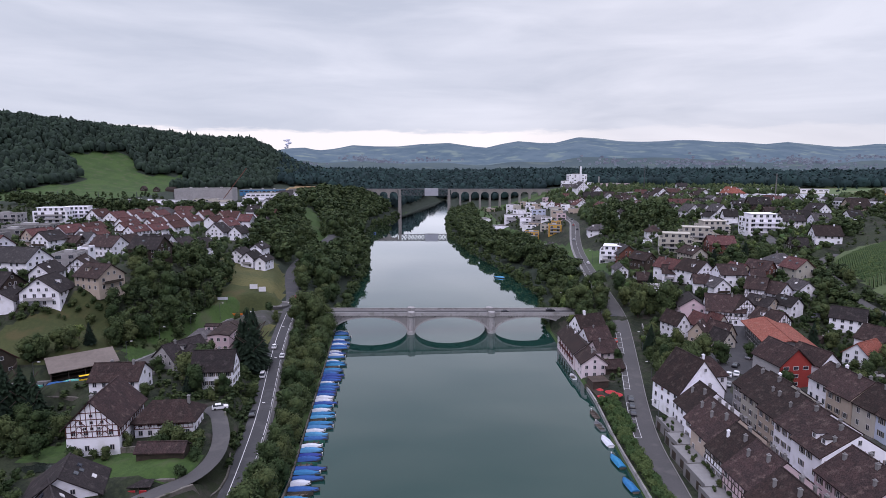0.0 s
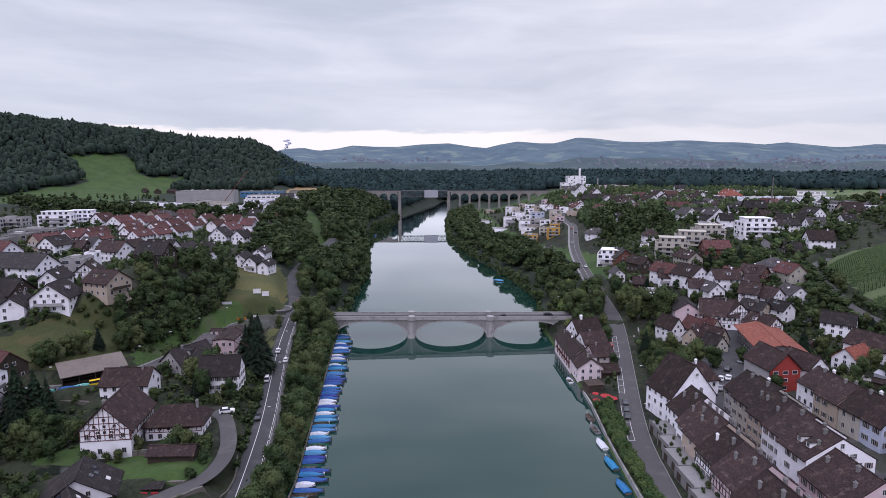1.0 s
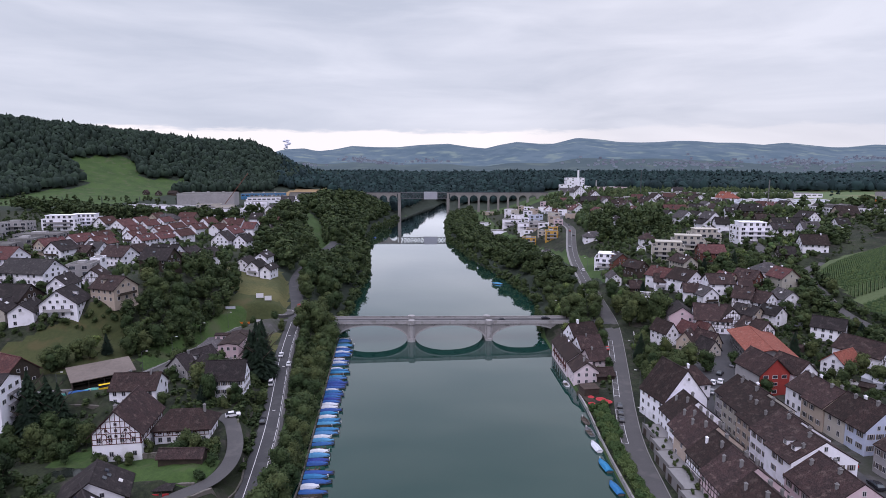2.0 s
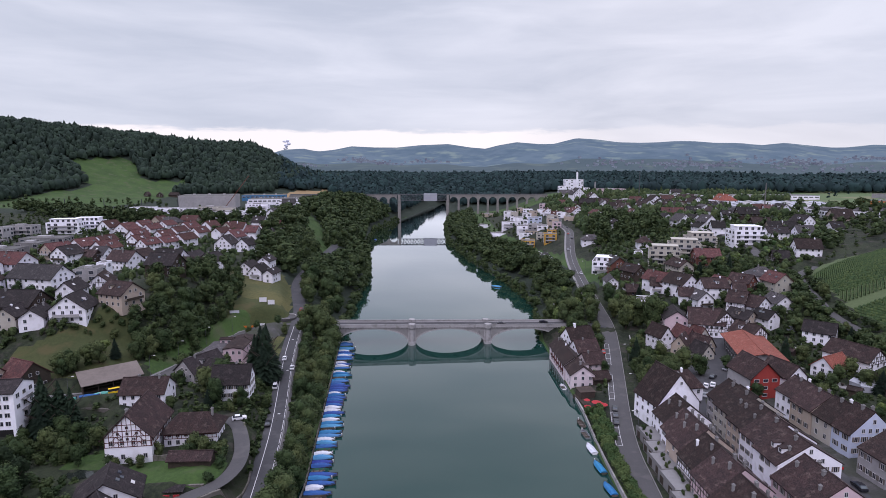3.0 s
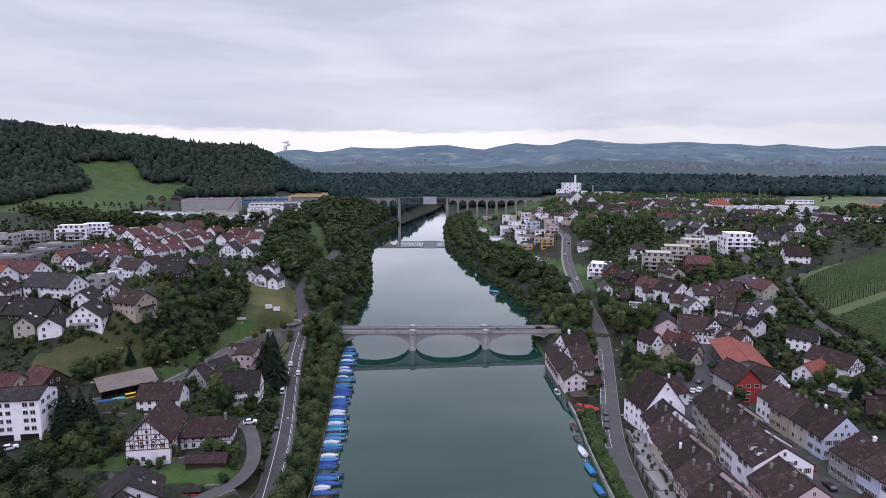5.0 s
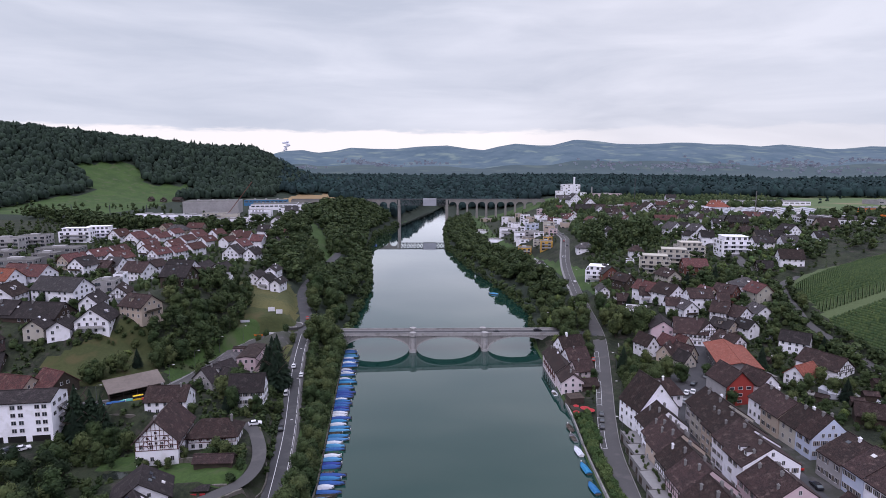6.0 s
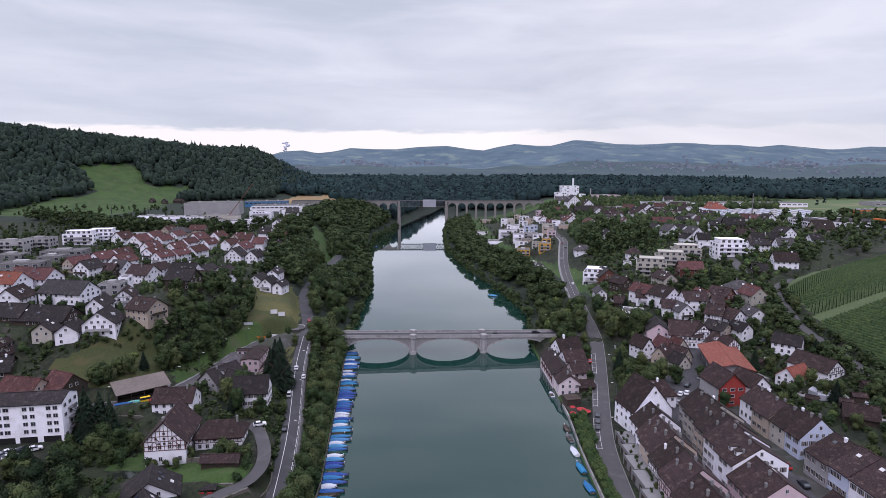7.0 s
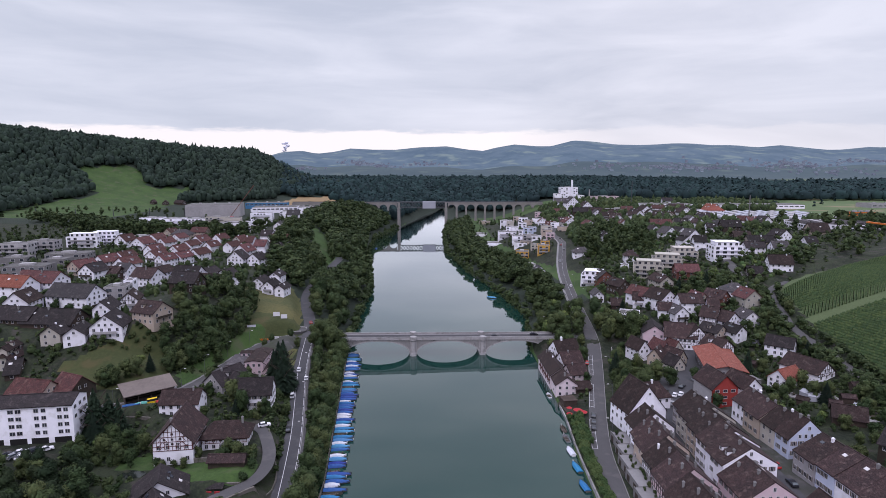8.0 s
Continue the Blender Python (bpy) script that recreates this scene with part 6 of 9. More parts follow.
village(326.9, 537.2, 44.3, 14, 13.5, 12.0, 2, M_WHITE, M_ROOF_DARK, "white house with a dark tiled roof", "east village")
village(275.1, 526.3, 43.2, 10, 8.5, 11.0, 2, M_WHITE, M_ROOF_GREY, "white house with a grey roof", "east village")
village(259.8, 508.5, 41.8, 82, 10.0, 8.0, 2, M_WHITE, M_ROOF_DARK, "white house with a dark tiled roof", "east village")
village(300.2, 612.6, 43.6, 82, 10.0, 10.8, 2, M_WHITE, M_ROOF, "white house with a brown tiled roof", "east village")
village(266.6, 551.4, 42.3, 14, 9.9, 11.0, 2, M_WHITE, M_ROOF, "white house with a brown tiled roof", "east village")
village(226.1, 337.0, 35.5, 76, 12.0, 14.0, 2, M_WHITE, M_ROOF, "white house with a brown tiled roof", "east village")
village(206.6, 331.2, 32.7, 76, 10.1, 8.9, 1, M_OLDWOOD, M_ROOF_DARK, "dark timber house with a dark tiled roof", "east village")
village(173.1, 290.8, 27.2, 80, 11.0, 13.3, 2, M_WHITE, M_ROOF_GREY, "white house with a grey roof", "east village", hip=5.0)
village(101.7, 324.6, 17.2, -4, 6.5, 12.3, 2, M_WHITE, M_ROOF_GREY, "white house with a grey roof", "east village")
village(123.4, 307.0, 21.4, 28, 9.6, 14.1, 2, M_WHITE, M_ROOF_RED, "white house with a red-brown tiled roof", "east village")
village(118.2, 334.6, 21.5, 24, 8.6, 13.2, 2, M_OLDWOOD, M_ROOF, "dark timber house with a brown tiled roof", "east village")
village(131.2, 294.3, 19.4, 24, 12.4, 14.1, 3, M_WHITE, M_ROOF, "white house with a brown tiled roof", "east village")
village(128.6, 281.6, 18.2, 76, 8.3, 7.0, 2, M_WHITE, M_ROOF, "white house with a brown tiled roof", "east village")
village(141.7, 279.5, 20.5, 88, 11.0, 12.4, 3, M_WHITE, M_ROOF, "white house with a brown tiled roof", "east village")
village(144.5, 258.5, 17.7, 50, 11.0, 8.0, 3, M_WHITE, M_ROOF, "white house with a brown tiled roof", "east village", timber=True)
village(133.7, 276.0, 17.7, 8, 8.5, 11.4, 2, M_WHITE, M_ROOF_GREY, "white house with a grey roof", "east village")
village(150.5, 256.1, 19.0, 30, 11.4, 11.4, 2, M_WHITE, M_ROOF, "white house with a brown tiled roof", "east village")
village(140.1, 246.1, 15.5, 30, 9.0, 10.6, 2, M_BEIGE, M_ROOF_DARK, "beige house with a dark tiled roof", "east village")
village(133.5, 227.4, 13.3, 24, 9.6, 11.4, 2, M_WHITE, M_ROOF, "white house with a brown tiled roof", "east village", timber=True)
village(159.7, 284.4, 24.7, 34, 8.3, 11.4, 2, M_BRICKRED, M_ROOF, "brick house with a brown tiled roof", "east village")
village(173.6, 277.0, 26.4, 8, 9.9, 11.4, 2, M_CREAM, M_ROOF_RED, "cream house with a red-brown tiled roof", "east village")
village(162.3, 255.6, 20.4, 4, 8.5, 10.6, 2, M_WHITE, M_ROOF_GREY, "white house with a grey roof", "east village")
village(121.5, 303.4, 19.1, 72, 8.3, 6.7, 2, M_WHITE, M_ROOF, "white house with a brown tiled roof", "east village")
village(150.6, 288.2, 23.2, 14, 6.9, 10.6, 2, M_BEIGE, M_ROOF_RED, "beige house with a red-brown tiled roof", "east village")
village(153.4, 275.8, 21.5, 74, 9.2, 5.7, 2, M_WHITE, M_ROOF, "white house with a brown tiled roof", "east village")
village(149.4, 242.6, 16.2, 22, 7.6, 8.8, 2, M_WHITE, M_ROOF_DARK, "white house with a dark tiled roof", "east village")
village(109.1, 308.4, 17.2, 84, 8.3, 6.3, 1, M_OLDWOOD, M_ROOF, "dark timber house with a brown tiled roof", "east village")
village(214.1, 533.8, 37.4, 10, 8.7, 11.0, 2, M_WHITE, M_ROOF_DARK, "white house with a dark tiled roof", "east village")
village(205.1, 602.6, 37.1, 8, 9.2, 11.0, 2, M_WHITE, M_ROOF_RED, "white house with a red-brown tiled roof", "east village")
village(215.9, 665.4, 38.9, 86, 10.0, 12.9, 2, M_BEIGE, M_ROOF, "beige house with a brown tiled roof", "east village")
village(207.3, 414.6, 40.3, 80, 10.1, 9.1, 2, M_WHITE, M_ROOF_DARK, "white house with a dark tiled roof", "east village")
village(169.8, 712.0, 34.7, 8, 9.5, 11.0, 2, M_WHITE, M_ROOF_RED, "white house with a red-brown tiled roof", "east village")
village(270.8, 580.3, 43.0, 10, 10.5, 11.0, 2, M_WHITE, M_ROOF_GREY, "white house with a grey roof", "east village")
village(298.4, 746.5, 43.8, 84, 11.0, 16.1, 2, M_WHITE, M_ROOF_RED, "white house with a red-brown tiled roof", "east village")
village(252.4, 735.4, 42.4, 84, 11.0, 14.1, 2, M_BEIGE, M_ROOF_RED, "beige house with a red-brown tiled roof", "east village")
flats(-174.7, 265.6, 34.7, 10, 10.8, 11.3, 2, M_GREY, "grey flat-roofed building with wide windows", group="west village", balconies="")
flats(-174.1, 277.0, 32.8, 10, 4.8, 7.8, 3, M_WHITE, "white flat-roofed building with wide windows", group="west village", balconies="")
flats(-297.5, 437.8, 38.5, 10, 23.5, 13.2, 3, M_WHITE, "white flat-roofed building with wide windows", group="west village", setback=2.2, balconies="s")
flats(-290.2, 456.8, 38.0, 10, 21.0, 13.2, 3, M_WHITE, "white flat-roofed building with wide windows", group="west village", setback=2.2, balconies="s")
flats(-316.5, 386.4, 39.3, 10, 21.0, 13.2, 3, M_GREY, "grey flat-roofed building with wide windows", group="west village", balconies="s")
flats(-308.8, 405.5, 39.0, 10, 18.8, 13.2, 3, M_GREY, "grey flat-roofed building with wide windows", group="west village", balconies="s")
flats(-238.8, 359.1, 36.9, 10, 22.5, 15.0, 1, M_CONCRETE, "concrete flat-roofed building with wide windows", group="west village", balconies="")
flats(-258.3, 343.6, 37.5, 10, 14.2, 13.1, 2, M_CONCRETE, "concrete flat-roofed building with wide windows", group="west village", balconies="")
flats(-258.7, 316.8, 37.5, 10, 25.1, 15.0, 2, M_CONCRETE, "concrete flat-roofed building with wide windows", group="west village", balconies="")
flats(-265.7, 368.4, 37.7, 10, 27.2, 15.0, 2, M_CONCRETE, "concrete flat-roofed building with wide windows", group="west village", balconies="")
flats(-286.0, 344.8, 38.4, 10, 16.3, 13.2, 2, M_CONCRETE, "concrete flat-roofed building with wide windows", group="west village", balconies="")
flats(-244.0, 295.5, 37.1, 10, 26.0, 13.1, 1, M_WHITE, "white flat-roofed building with wide windows", group="west village", balconies="")
flats(-285.6, 507.6, 36.4, 10, 27.1, 11.6, 1, M_WHITE, "white flat-roofed building with wide windows", group="west village", balconies="")
flats(-229.0, 598.5, 31.7, 10, 35.9, 18.0, 4, M_WHITE, "white flat-roofed building with wide windows", group="west village", balconies="s")
flats(-231.1, 640.9, 31.5, 10, 28.8, 16.0, 3, M_WHITE, "white flat-roofed building with wide windows", group="west village", balconies="")
village(-170.8, 626.5, 42.9, 100, 12.0, 13.6, 3, M_WHITE, M_ROOF_GREY, "white house with a grey roof", "west village")
village(-138.9, 654.5, 38.8, 100, 11.0, 17.7, 2, M_WHITE, M_ROOF_RED, "white house with a red-brown tiled roof", "west village", hip=5.0)
village(-116.2, 325.3, 26.1, -6, 7.3, 11.9, 2, M_WHITE, M_ROOF_DARK, "white house with a dark tiled roof", "west village")
village(-108.1, 319.6, 24.7, -6, 7.2, 12.0, 2, M_WHITE, M_ROOF_DARK, "white house with a dark tiled roof", "west village")
village(-109.6, 339.4, 24.7, -6, 7.0, 12.0, 3, M_WHITE, M_ROOF_DARK, "white house with a dark tiled roof", "west village")
village(-100.3, 317.4, 23.5, -6, 5.9, 12.0, 2, M_WHITE, M_ROOF_DARK, "white house with a dark tiled roof", "west village")
flats(-266.1, 908.6, 32.4, 5, 82.5, 40.0, 2, M_WHITE, "white flat-roofed building with wide windows", group="west village", balconies="")
for x, y, w, l, n in ((-228, 607, 21, 12, 3), (-205, 604, 17, 12, 3), (-252, 772, 30, 14, 3), (-176, 735, 22, 12, 2), (-222, 672, 24, 12, 3)):
    flats(x, y, gz(x, y), 5, w, l, n, M_WHITE, "white flat-roofed block of flats among trees", group="west village", balconies="s")
flats(-204.0, 765.0, 38.7, 5, 36.5, 30.0, 2, M_WHITE, "white flat-roofed building with wide windows", group="west village", balconies="")
flats(97.2, 581.0, 22.8, -8, 14.7, 10.0, 3, M_GREY, "grey flat-roofed building with wide windows", group="east village", balconies="s")
flats(97.8, 622.8, 25.9, -8, 13.1, 10.0, 2, M_WHITE, "white flat-roofed building with wide windows", group="east village", balconies="")
flats(122.0, 616.4, 31.8, -8, 12.3, 10.0, 2, M_CREAM, "cream flat-roofed building with wide windows", group="east village", balconies="")
flats(129.2, 724.3, 30.6, -8, 12.0, 10.0, 2, M_WHITE, "white flat-roofed building with wide windows", group="east village", balconies="")
flats(116.4, 714.6, 29.3, -8, 11.1, 10.0, 2, M_BEIGE, "beige flat-roofed building with wide windows", group="east village", balconies="")
flats(158.6, 693.7, 33.5, -8, 9.4, 10.0, 2, M_WHITE, "white flat-roofed building with wide windows", group="east village", balconies="")
flats(86.2, 482.0, 11.7, -8, 14.0, 10.0, 1, M_WHITE, "white flat-roofed building with wide windows", group="east village", balconies="")
flats(117.3, 568.0, 28.7, -8, 8.4, 10.0, 2, M_PINK, "pink flat-roofed building with wide windows", group="east village", balconies="")
flats(109.4, 638.2, 28.1, -8, 9.4, 10.0, 2, M_BLUE, "pale blue flat-roofed building with wide windows", group="east village", balconies="")
flats(104.8, 690.2, 28.1, -8, 10.8, 10.0, 2, M_WHITE, "white flat-roofed building with wide windows", group="east village", balconies="")
flats(136.0, 638.3, 33.4, -8, 9.3, 10.0, 2, M_WHITE, "white flat-roofed building with wide windows", group="east village", balconies="")
flats(147.2, 811.8, 32.3, -8, 12.6, 10.0, 2, M_PINK, "pink flat-roofed building with wide windows", group="east village", balconies="")
flats(86.6, 574.7, 17.5, -8, 13.4, 10.0, 2, M_WHITE, "white flat-roofed building with wide windows", group="east village", balconies="")
flats(97.1, 542.7, 20.2, -8, 8.6, 10.0, 2, M_CREAM, "cream flat-roofed building with wide windows", group="east village", balconies="")
flats(106.4, 537.7, 24.4, -8, 8.6, 10.0, 2, M_YELLOW, "yellow flat-roofed building with wide windows", group="east village", balconies="")
flats(91.7, 661.2, 25.6, -8, 10.4, 10.0, 2, M_WHITE, "white flat-roofed building with wide windows", group="east village", balconies="")
flats(94.4, 729.0, 27.1, -8, 9.8, 10.0, 2, M_CREAM, "cream flat-roofed building with wide windows", group="east village", balconies="")
flats(109.8, 782.1, 28.3, -8, 9.7, 10.0, 2, M_BEIGE, "beige flat-roofed building with wide windows", group="east village", balconies="")
flats(81.6, 524.7, 10.1, -8, 12.8, 16.0, 4, M_YELLOW, "yellow flat-roofed building with wide windows", group="east village", balconies="s")
flats(100.5, 513.7, 20.5, -8, 11.4, 13.8, 3, M_YELLOW, "yellow flat-roofed building with wide windows", group="east village", balconies="s")
flats(54.1, 739.6, 9.2, -8, 19.4, 14.0, 2, M_WHITE, "white flat-roofed building with wide windows", group="east village", balconies="")
flats(81.0, 650.3, 18.5, -8, 22.0, 14.0, 3, M_WHITE, "white flat-roofed building with wide windows", group="east village", balconies="s")
flats(66.0, 633.6, 10.4, -8, 23.0, 14.0, 2, M_WHITE, "white flat-roofed building with wide windows", group="east village", balconies="s")
flats(90.7, 597.8, 19.4, -8, 20.4, 14.0, 3, M_WHITE, "white flat-roofed building with wide windows", group="east village", balconies="s")
flats(72.9, 894.9, 11.8, -8, 17.2, 12.0, 2, M_BEIGE, "beige flat-roofed building with wide windows", group="east village", balconies="")
flats(89.7, 739.0, 24.1, -8, 16.0, 12.0, 3, M_WHITE, "white flat-roofed building with wide windows", group="east village", balconies="")
flats(90.9, 681.7, 24.3, -8, 15.4, 12.0, 2, M_WHITE, "white flat-roofed building with wide windows", group="east village", balconies="")
flats(102.2, 621.9, 26.0, -8, 11.7, 12.0, 3, M_BLUE, "pale blue flat-roofed building with wide windows", group="east village", balconies="")
flats(117.9, 592.3, 27.2, -8, 11.7, 12.0, 3, M_BEIGE, "beige flat-roofed building with wide windows", group="east village", balconies="")
flats(93.2, 576.5, 19.2, -8, 13.1, 12.0, 2, M_BEIGE, "beige flat-roofed building with wide windows", group="east village", balconies="")
flats(104.4, 578.5, 24.4, -8, 10.5, 12.0, 2, M_WHITE, "white flat-roofed building with wide windows", group="east village", balconies="")
flats(116.5, 762.3, 28.3, -8, 12.8, 12.0, 2, M_WHITE, "white flat-roofed building with wide windows", group="east village", balconies="")
village(132.8, 702.3, 29.8, -8, 11.6, 11.0, 2, M_WHITE, M_ROOF_RED, "white house with a red-brown tiled roof", "east village")
village(155.3, 684.2, 32.1, 82, 11.0, 11.3, 2, M_WHITE, M_ROOF, "white house with a brown tiled roof", "east village")
flats(142.3, 623.1, 30.1, -8, 11.8, 12.0, 2, M_BEIGE, "beige flat-roofed building with wide windows", group="east village", balconies="")
flats(88.6, 493.5, 10.9, -8, 13.7, 14.0, 1, M_WHITE, "white flat-roofed building with wide windows", group="east village", balconies="")
village(133.9, 653.0, 29.7, 82, 11.0, 12.3, 2, M_WHITE, M_ROOF_RED, "white house with a red-brown tiled roof", "east village")
flats(144.1, 654.6, 30.8, -8, 9.9, 11.0, 2, M_CREAM, "cream flat-roofed building with wide windows", group="east village", balconies="")
village(200.1, 837.0, 40.8, 16, 20.4, 14.0, 4, M_WHITE, M_ROOF_GREY, "white house with a grey roof", "east village")
village(195.8, 896.9, 43.9, 90, 14.0, 19.8, 2, M_WHITE, M_ROOF_GREY, "white house with a grey roof", "east village")
village(218.5, 822.3, 40.9, 16, 18.3, 12.0, 2, M_WHITE, M_ROOF, "white house with a brown tiled roof", "east village")
flats(293.5, 988.0, 44.8, 0, 47.7, 22.0, 3, M_PINK, "pink flat-roofed building with wide windows", group="east village", balconies="")
flats(254.0, 757.8, 41.7, 0, 53.2, 24.0, 2, M_OLDWOOD, "dark timber flat-roofed building with wide windows", group="east village", balconies="")
village(209.7, 771.6, 37.5, 90, 16.0, 34.4, 2, M_BEIGE, M_ROOF_DARK, "beige house with a dark tiled roof", "east village")
village(188.2, 788.7, 36.0, 90, 12.0, 17.6, 1, M_OLDWOOD, M_ROOF_DARK, "dark timber house with a dark tiled roof", "east village")
village(211.5, 733.8, 37.6, 90, 11.0, 13.7, 2, M_WHITE, M_ROOF, "white house with a brown tiled roof", "east village")
village(365.7, 885.0, 44.9, 16, 15.0, 11.0, 2, M_WHITE, M_ROOF_DARK, "white house with a dark tiled roof", "east village")
village(258.3, 686.9, 42.0, 16, 23.1, 13.0, 2, M_WHITE, M_ROOF, "white house with a brown tiled roof", "east village")
village(172.9, 628.3, 33.5, 16, 12.3, 12.0, 2, M_WHITE, M_ROOF_RED, "white house with a red-brown tiled roof", "east village")
flats(111.7, 370.7, 18.3, -20, 16.8, 16.0, 3, M_WHITE, "white flat-roofed building with wide windows", group="east village", setback=2.2, balconies="s")
flats(140.4, 390.8, 27.6, -15, 5.6, 8.6, 1, M_WHITE, "white flat-roofed building with wide windows", group="east village", balconies="")
flats(146.0, 357.0, 27.9, -18, 19.7, 15.3, 3, M_CREAM, "cream flat-roofed building with wide windows", group="east village", setback=2.2, balconies="s")
flats(164.2, 370.5, 30.4, -18, 20.3, 15.3, 3, M_CREAM, "cream flat-roofed building with wide windows", group="east village", setback=2.2, balconies="s")
flats(111.6, 289.8, 16.1, -20, 11.4, 11.8, 1, M_WHITE, "white flat-roofed building with wide windows", group="east village", balconies="")
village(229.8, 713.0, 39.3, 90, 11.0, 16.0, 2, M_BEIGE, M_ROOF, "beige house with a brown tiled roof", "east village")
village(247.6, 691.3, 41.1, 16, 12.9, 11.0, 2, M_WHITE, M_ROOF_DARK, "white house with a dark tiled roof", "east village")
flats(182.3, 386.9, 33.0, -6, 18.7, 15.3, 3, M_CREAM, "cream flat-roofed building with wide windows", group="east village", setback=2.2, balconies="s")
flats(208.5, 376.0, 38.7, -6, 20.2, 16.7, 3, M_WHITE, "white flat-roofed building with wide windows", group="east village", setback=2.2, balconies="s")
village(357.3, 714.3, 44.0, 16, 16.5, 18.0, 2, M_WHITE, M_ROOF_ORANGE, "white house with a bright red tiled roof", "east village")
flats(331.8, 712.5, 43.4, -6, 22.3, 18.0, 2, M_WHITE, "white flat-roofed building with wide windows", group="east village", balconies="")
village(262.9, 650.4, 42.0, 16, 12.2, 12.0, 2, M_WHITE, M_ROOF, "white house with a brown tiled roof", "east village")
village(271.5, 635.3, 42.1, 84, 11.0, 9.6, 2, M_CREAM, M_ROOF, "cream house with a brown tiled roof", "east village")
village(312.1, 691.1, 43.1, 16, 15.5, 12.0, 2, M_WHITE, M_ROOF, "white house with a brown tiled roof", "east village")
village(310.2, 625.9, 42.9, 16, 10.4, 12.0, 2, M_CREAM, M_ROOF, "cream house with a brown tiled roof", "east village")
flats(377.4, 791.1, 44.4, -6, 17.6, 14.0, 2, M_WHITE, "white flat-roofed building with wide windows", group="east village", balconies="")
village(331.3, 764.7, 43.4, 84, 14.0, 19.9, 2, M_BEIGE, M_ROOF, "beige house with a brown tiled roof", "east village")
village(288.4, 403.2, 43.7, 84, 10.5, 8.3, 1, M_WHITE, M_ROOF_DARK, "white house with a dark tiled roof", "east village")
flats(368.3, 511.3, 45.6, -6, 56.1, 58.1, 2, M_WHITE, "white flat-roofed building with wide windows", group="east village", balconies="")
village(331.9, 461.5, 45.9, 84, 15.2, 15.9, 1, M_BEIGE, M_ROOF, "beige house with a brown tiled roof", "east village")
village(-179.5, 191.5, 24.5, 10, 3.3, 10.8, 2, M_CREAM, M_ROOF, "cream house with a brown tiled roof", "west village")
village(-178.4, 191.8, 20.9, 0, 5.0, 12.0, 2, M_CREAM, M_ROOF, "cream house with a brown tiled roof", "west village")
village(-173.9, 186.7, 19.2, 110, 12.0, 4.9, 1, M_OLDWOOD, M_ROOF_DARK, "dark timber house with a dark tiled roof", "west village")
flats(-351.1, 661.0, 35.2, 10, 27.2, 14.0, 3, M_WHITE, "white flat-roofed building with wide windows", group="west village", balconies="s")
flats(-324.5, 659.3, 34.4, 10, 27.1, 14.0, 3, M_WHITE, "white flat-roofed building with wide windows", group="west village", balconies="s")
flats(-300.4, 666.2, 33.6, 10, 26.1, 14.0, 3, M_WHITE, "white flat-roofed building with wide windows", group="west village", balconies="s")
flats(-273.5, 664.0, 32.8, 10, 26.1, 14.0, 4, M_CREAM, "cream flat-roofed building with wide windows", group="west village", balconies="s")
flats(-252.7, 657.8, 32.1, 10, 19.7, 14.0, 4, M_CREAM, "cream flat-roofed building with wide windows", group="west village", balconies="s")
village(261.9, 688.3, 42.1, 16, 18.6, 12.0, 2, M_WHITE, M_ROOF, "white house with a brown tiled roof", "east village")
village(241.3, 669.3, 40.2, 84, 12.0, 18.1, 2, M_WHITE, M_ROOF, "white house with a brown tiled roof", "east village")
village(219.0, 763.7, 38.3, 84, 11.0, 22.1, 2, M_BEIGE, M_ROOF, "beige house with a brown tiled roof", "east village")
flats(205.2, 791.6, 37.8, -6, 21.2, 12.0, 2, M_WHITE, "white flat-roofed building with wide windows", group="east village", balconies="")
village(263.8, 625.4, 42.0, 16, 13.1, 11.0, 2, M_CREAM, M_ROOF, "cream house with a brown tiled roof", "east village")
village(310.8, 693.4, 43.0, 84, 11.0, 17.3, 2, M_WHITE, M_ROOF, "white house with a brown tiled roof", "east village")
village(295.8, 605.1, 42.5, 84, 11.0, 15.2, 2, M_BEIGE, M_ROOF_DARK, "beige house with a dark tiled roof", "east village")
village(158.1, 663.4, 32.5, 16, 16.6, 11.0, 2, M_WHITE, M_ROOF_RED, "white house with a red-brown tiled roof", "east village")
village(211.6, 647.8, 37.4, 16, 14.9, 12.0, 2, M_WHITE, M_ROOF, "white house with a brown tiled roof", "east village")
village(214.7, 697.1, 37.8, 84, 11.0, 18.8, 2, M_WHITE, M_ROOF, "white house with a brown tiled roof", "east village")

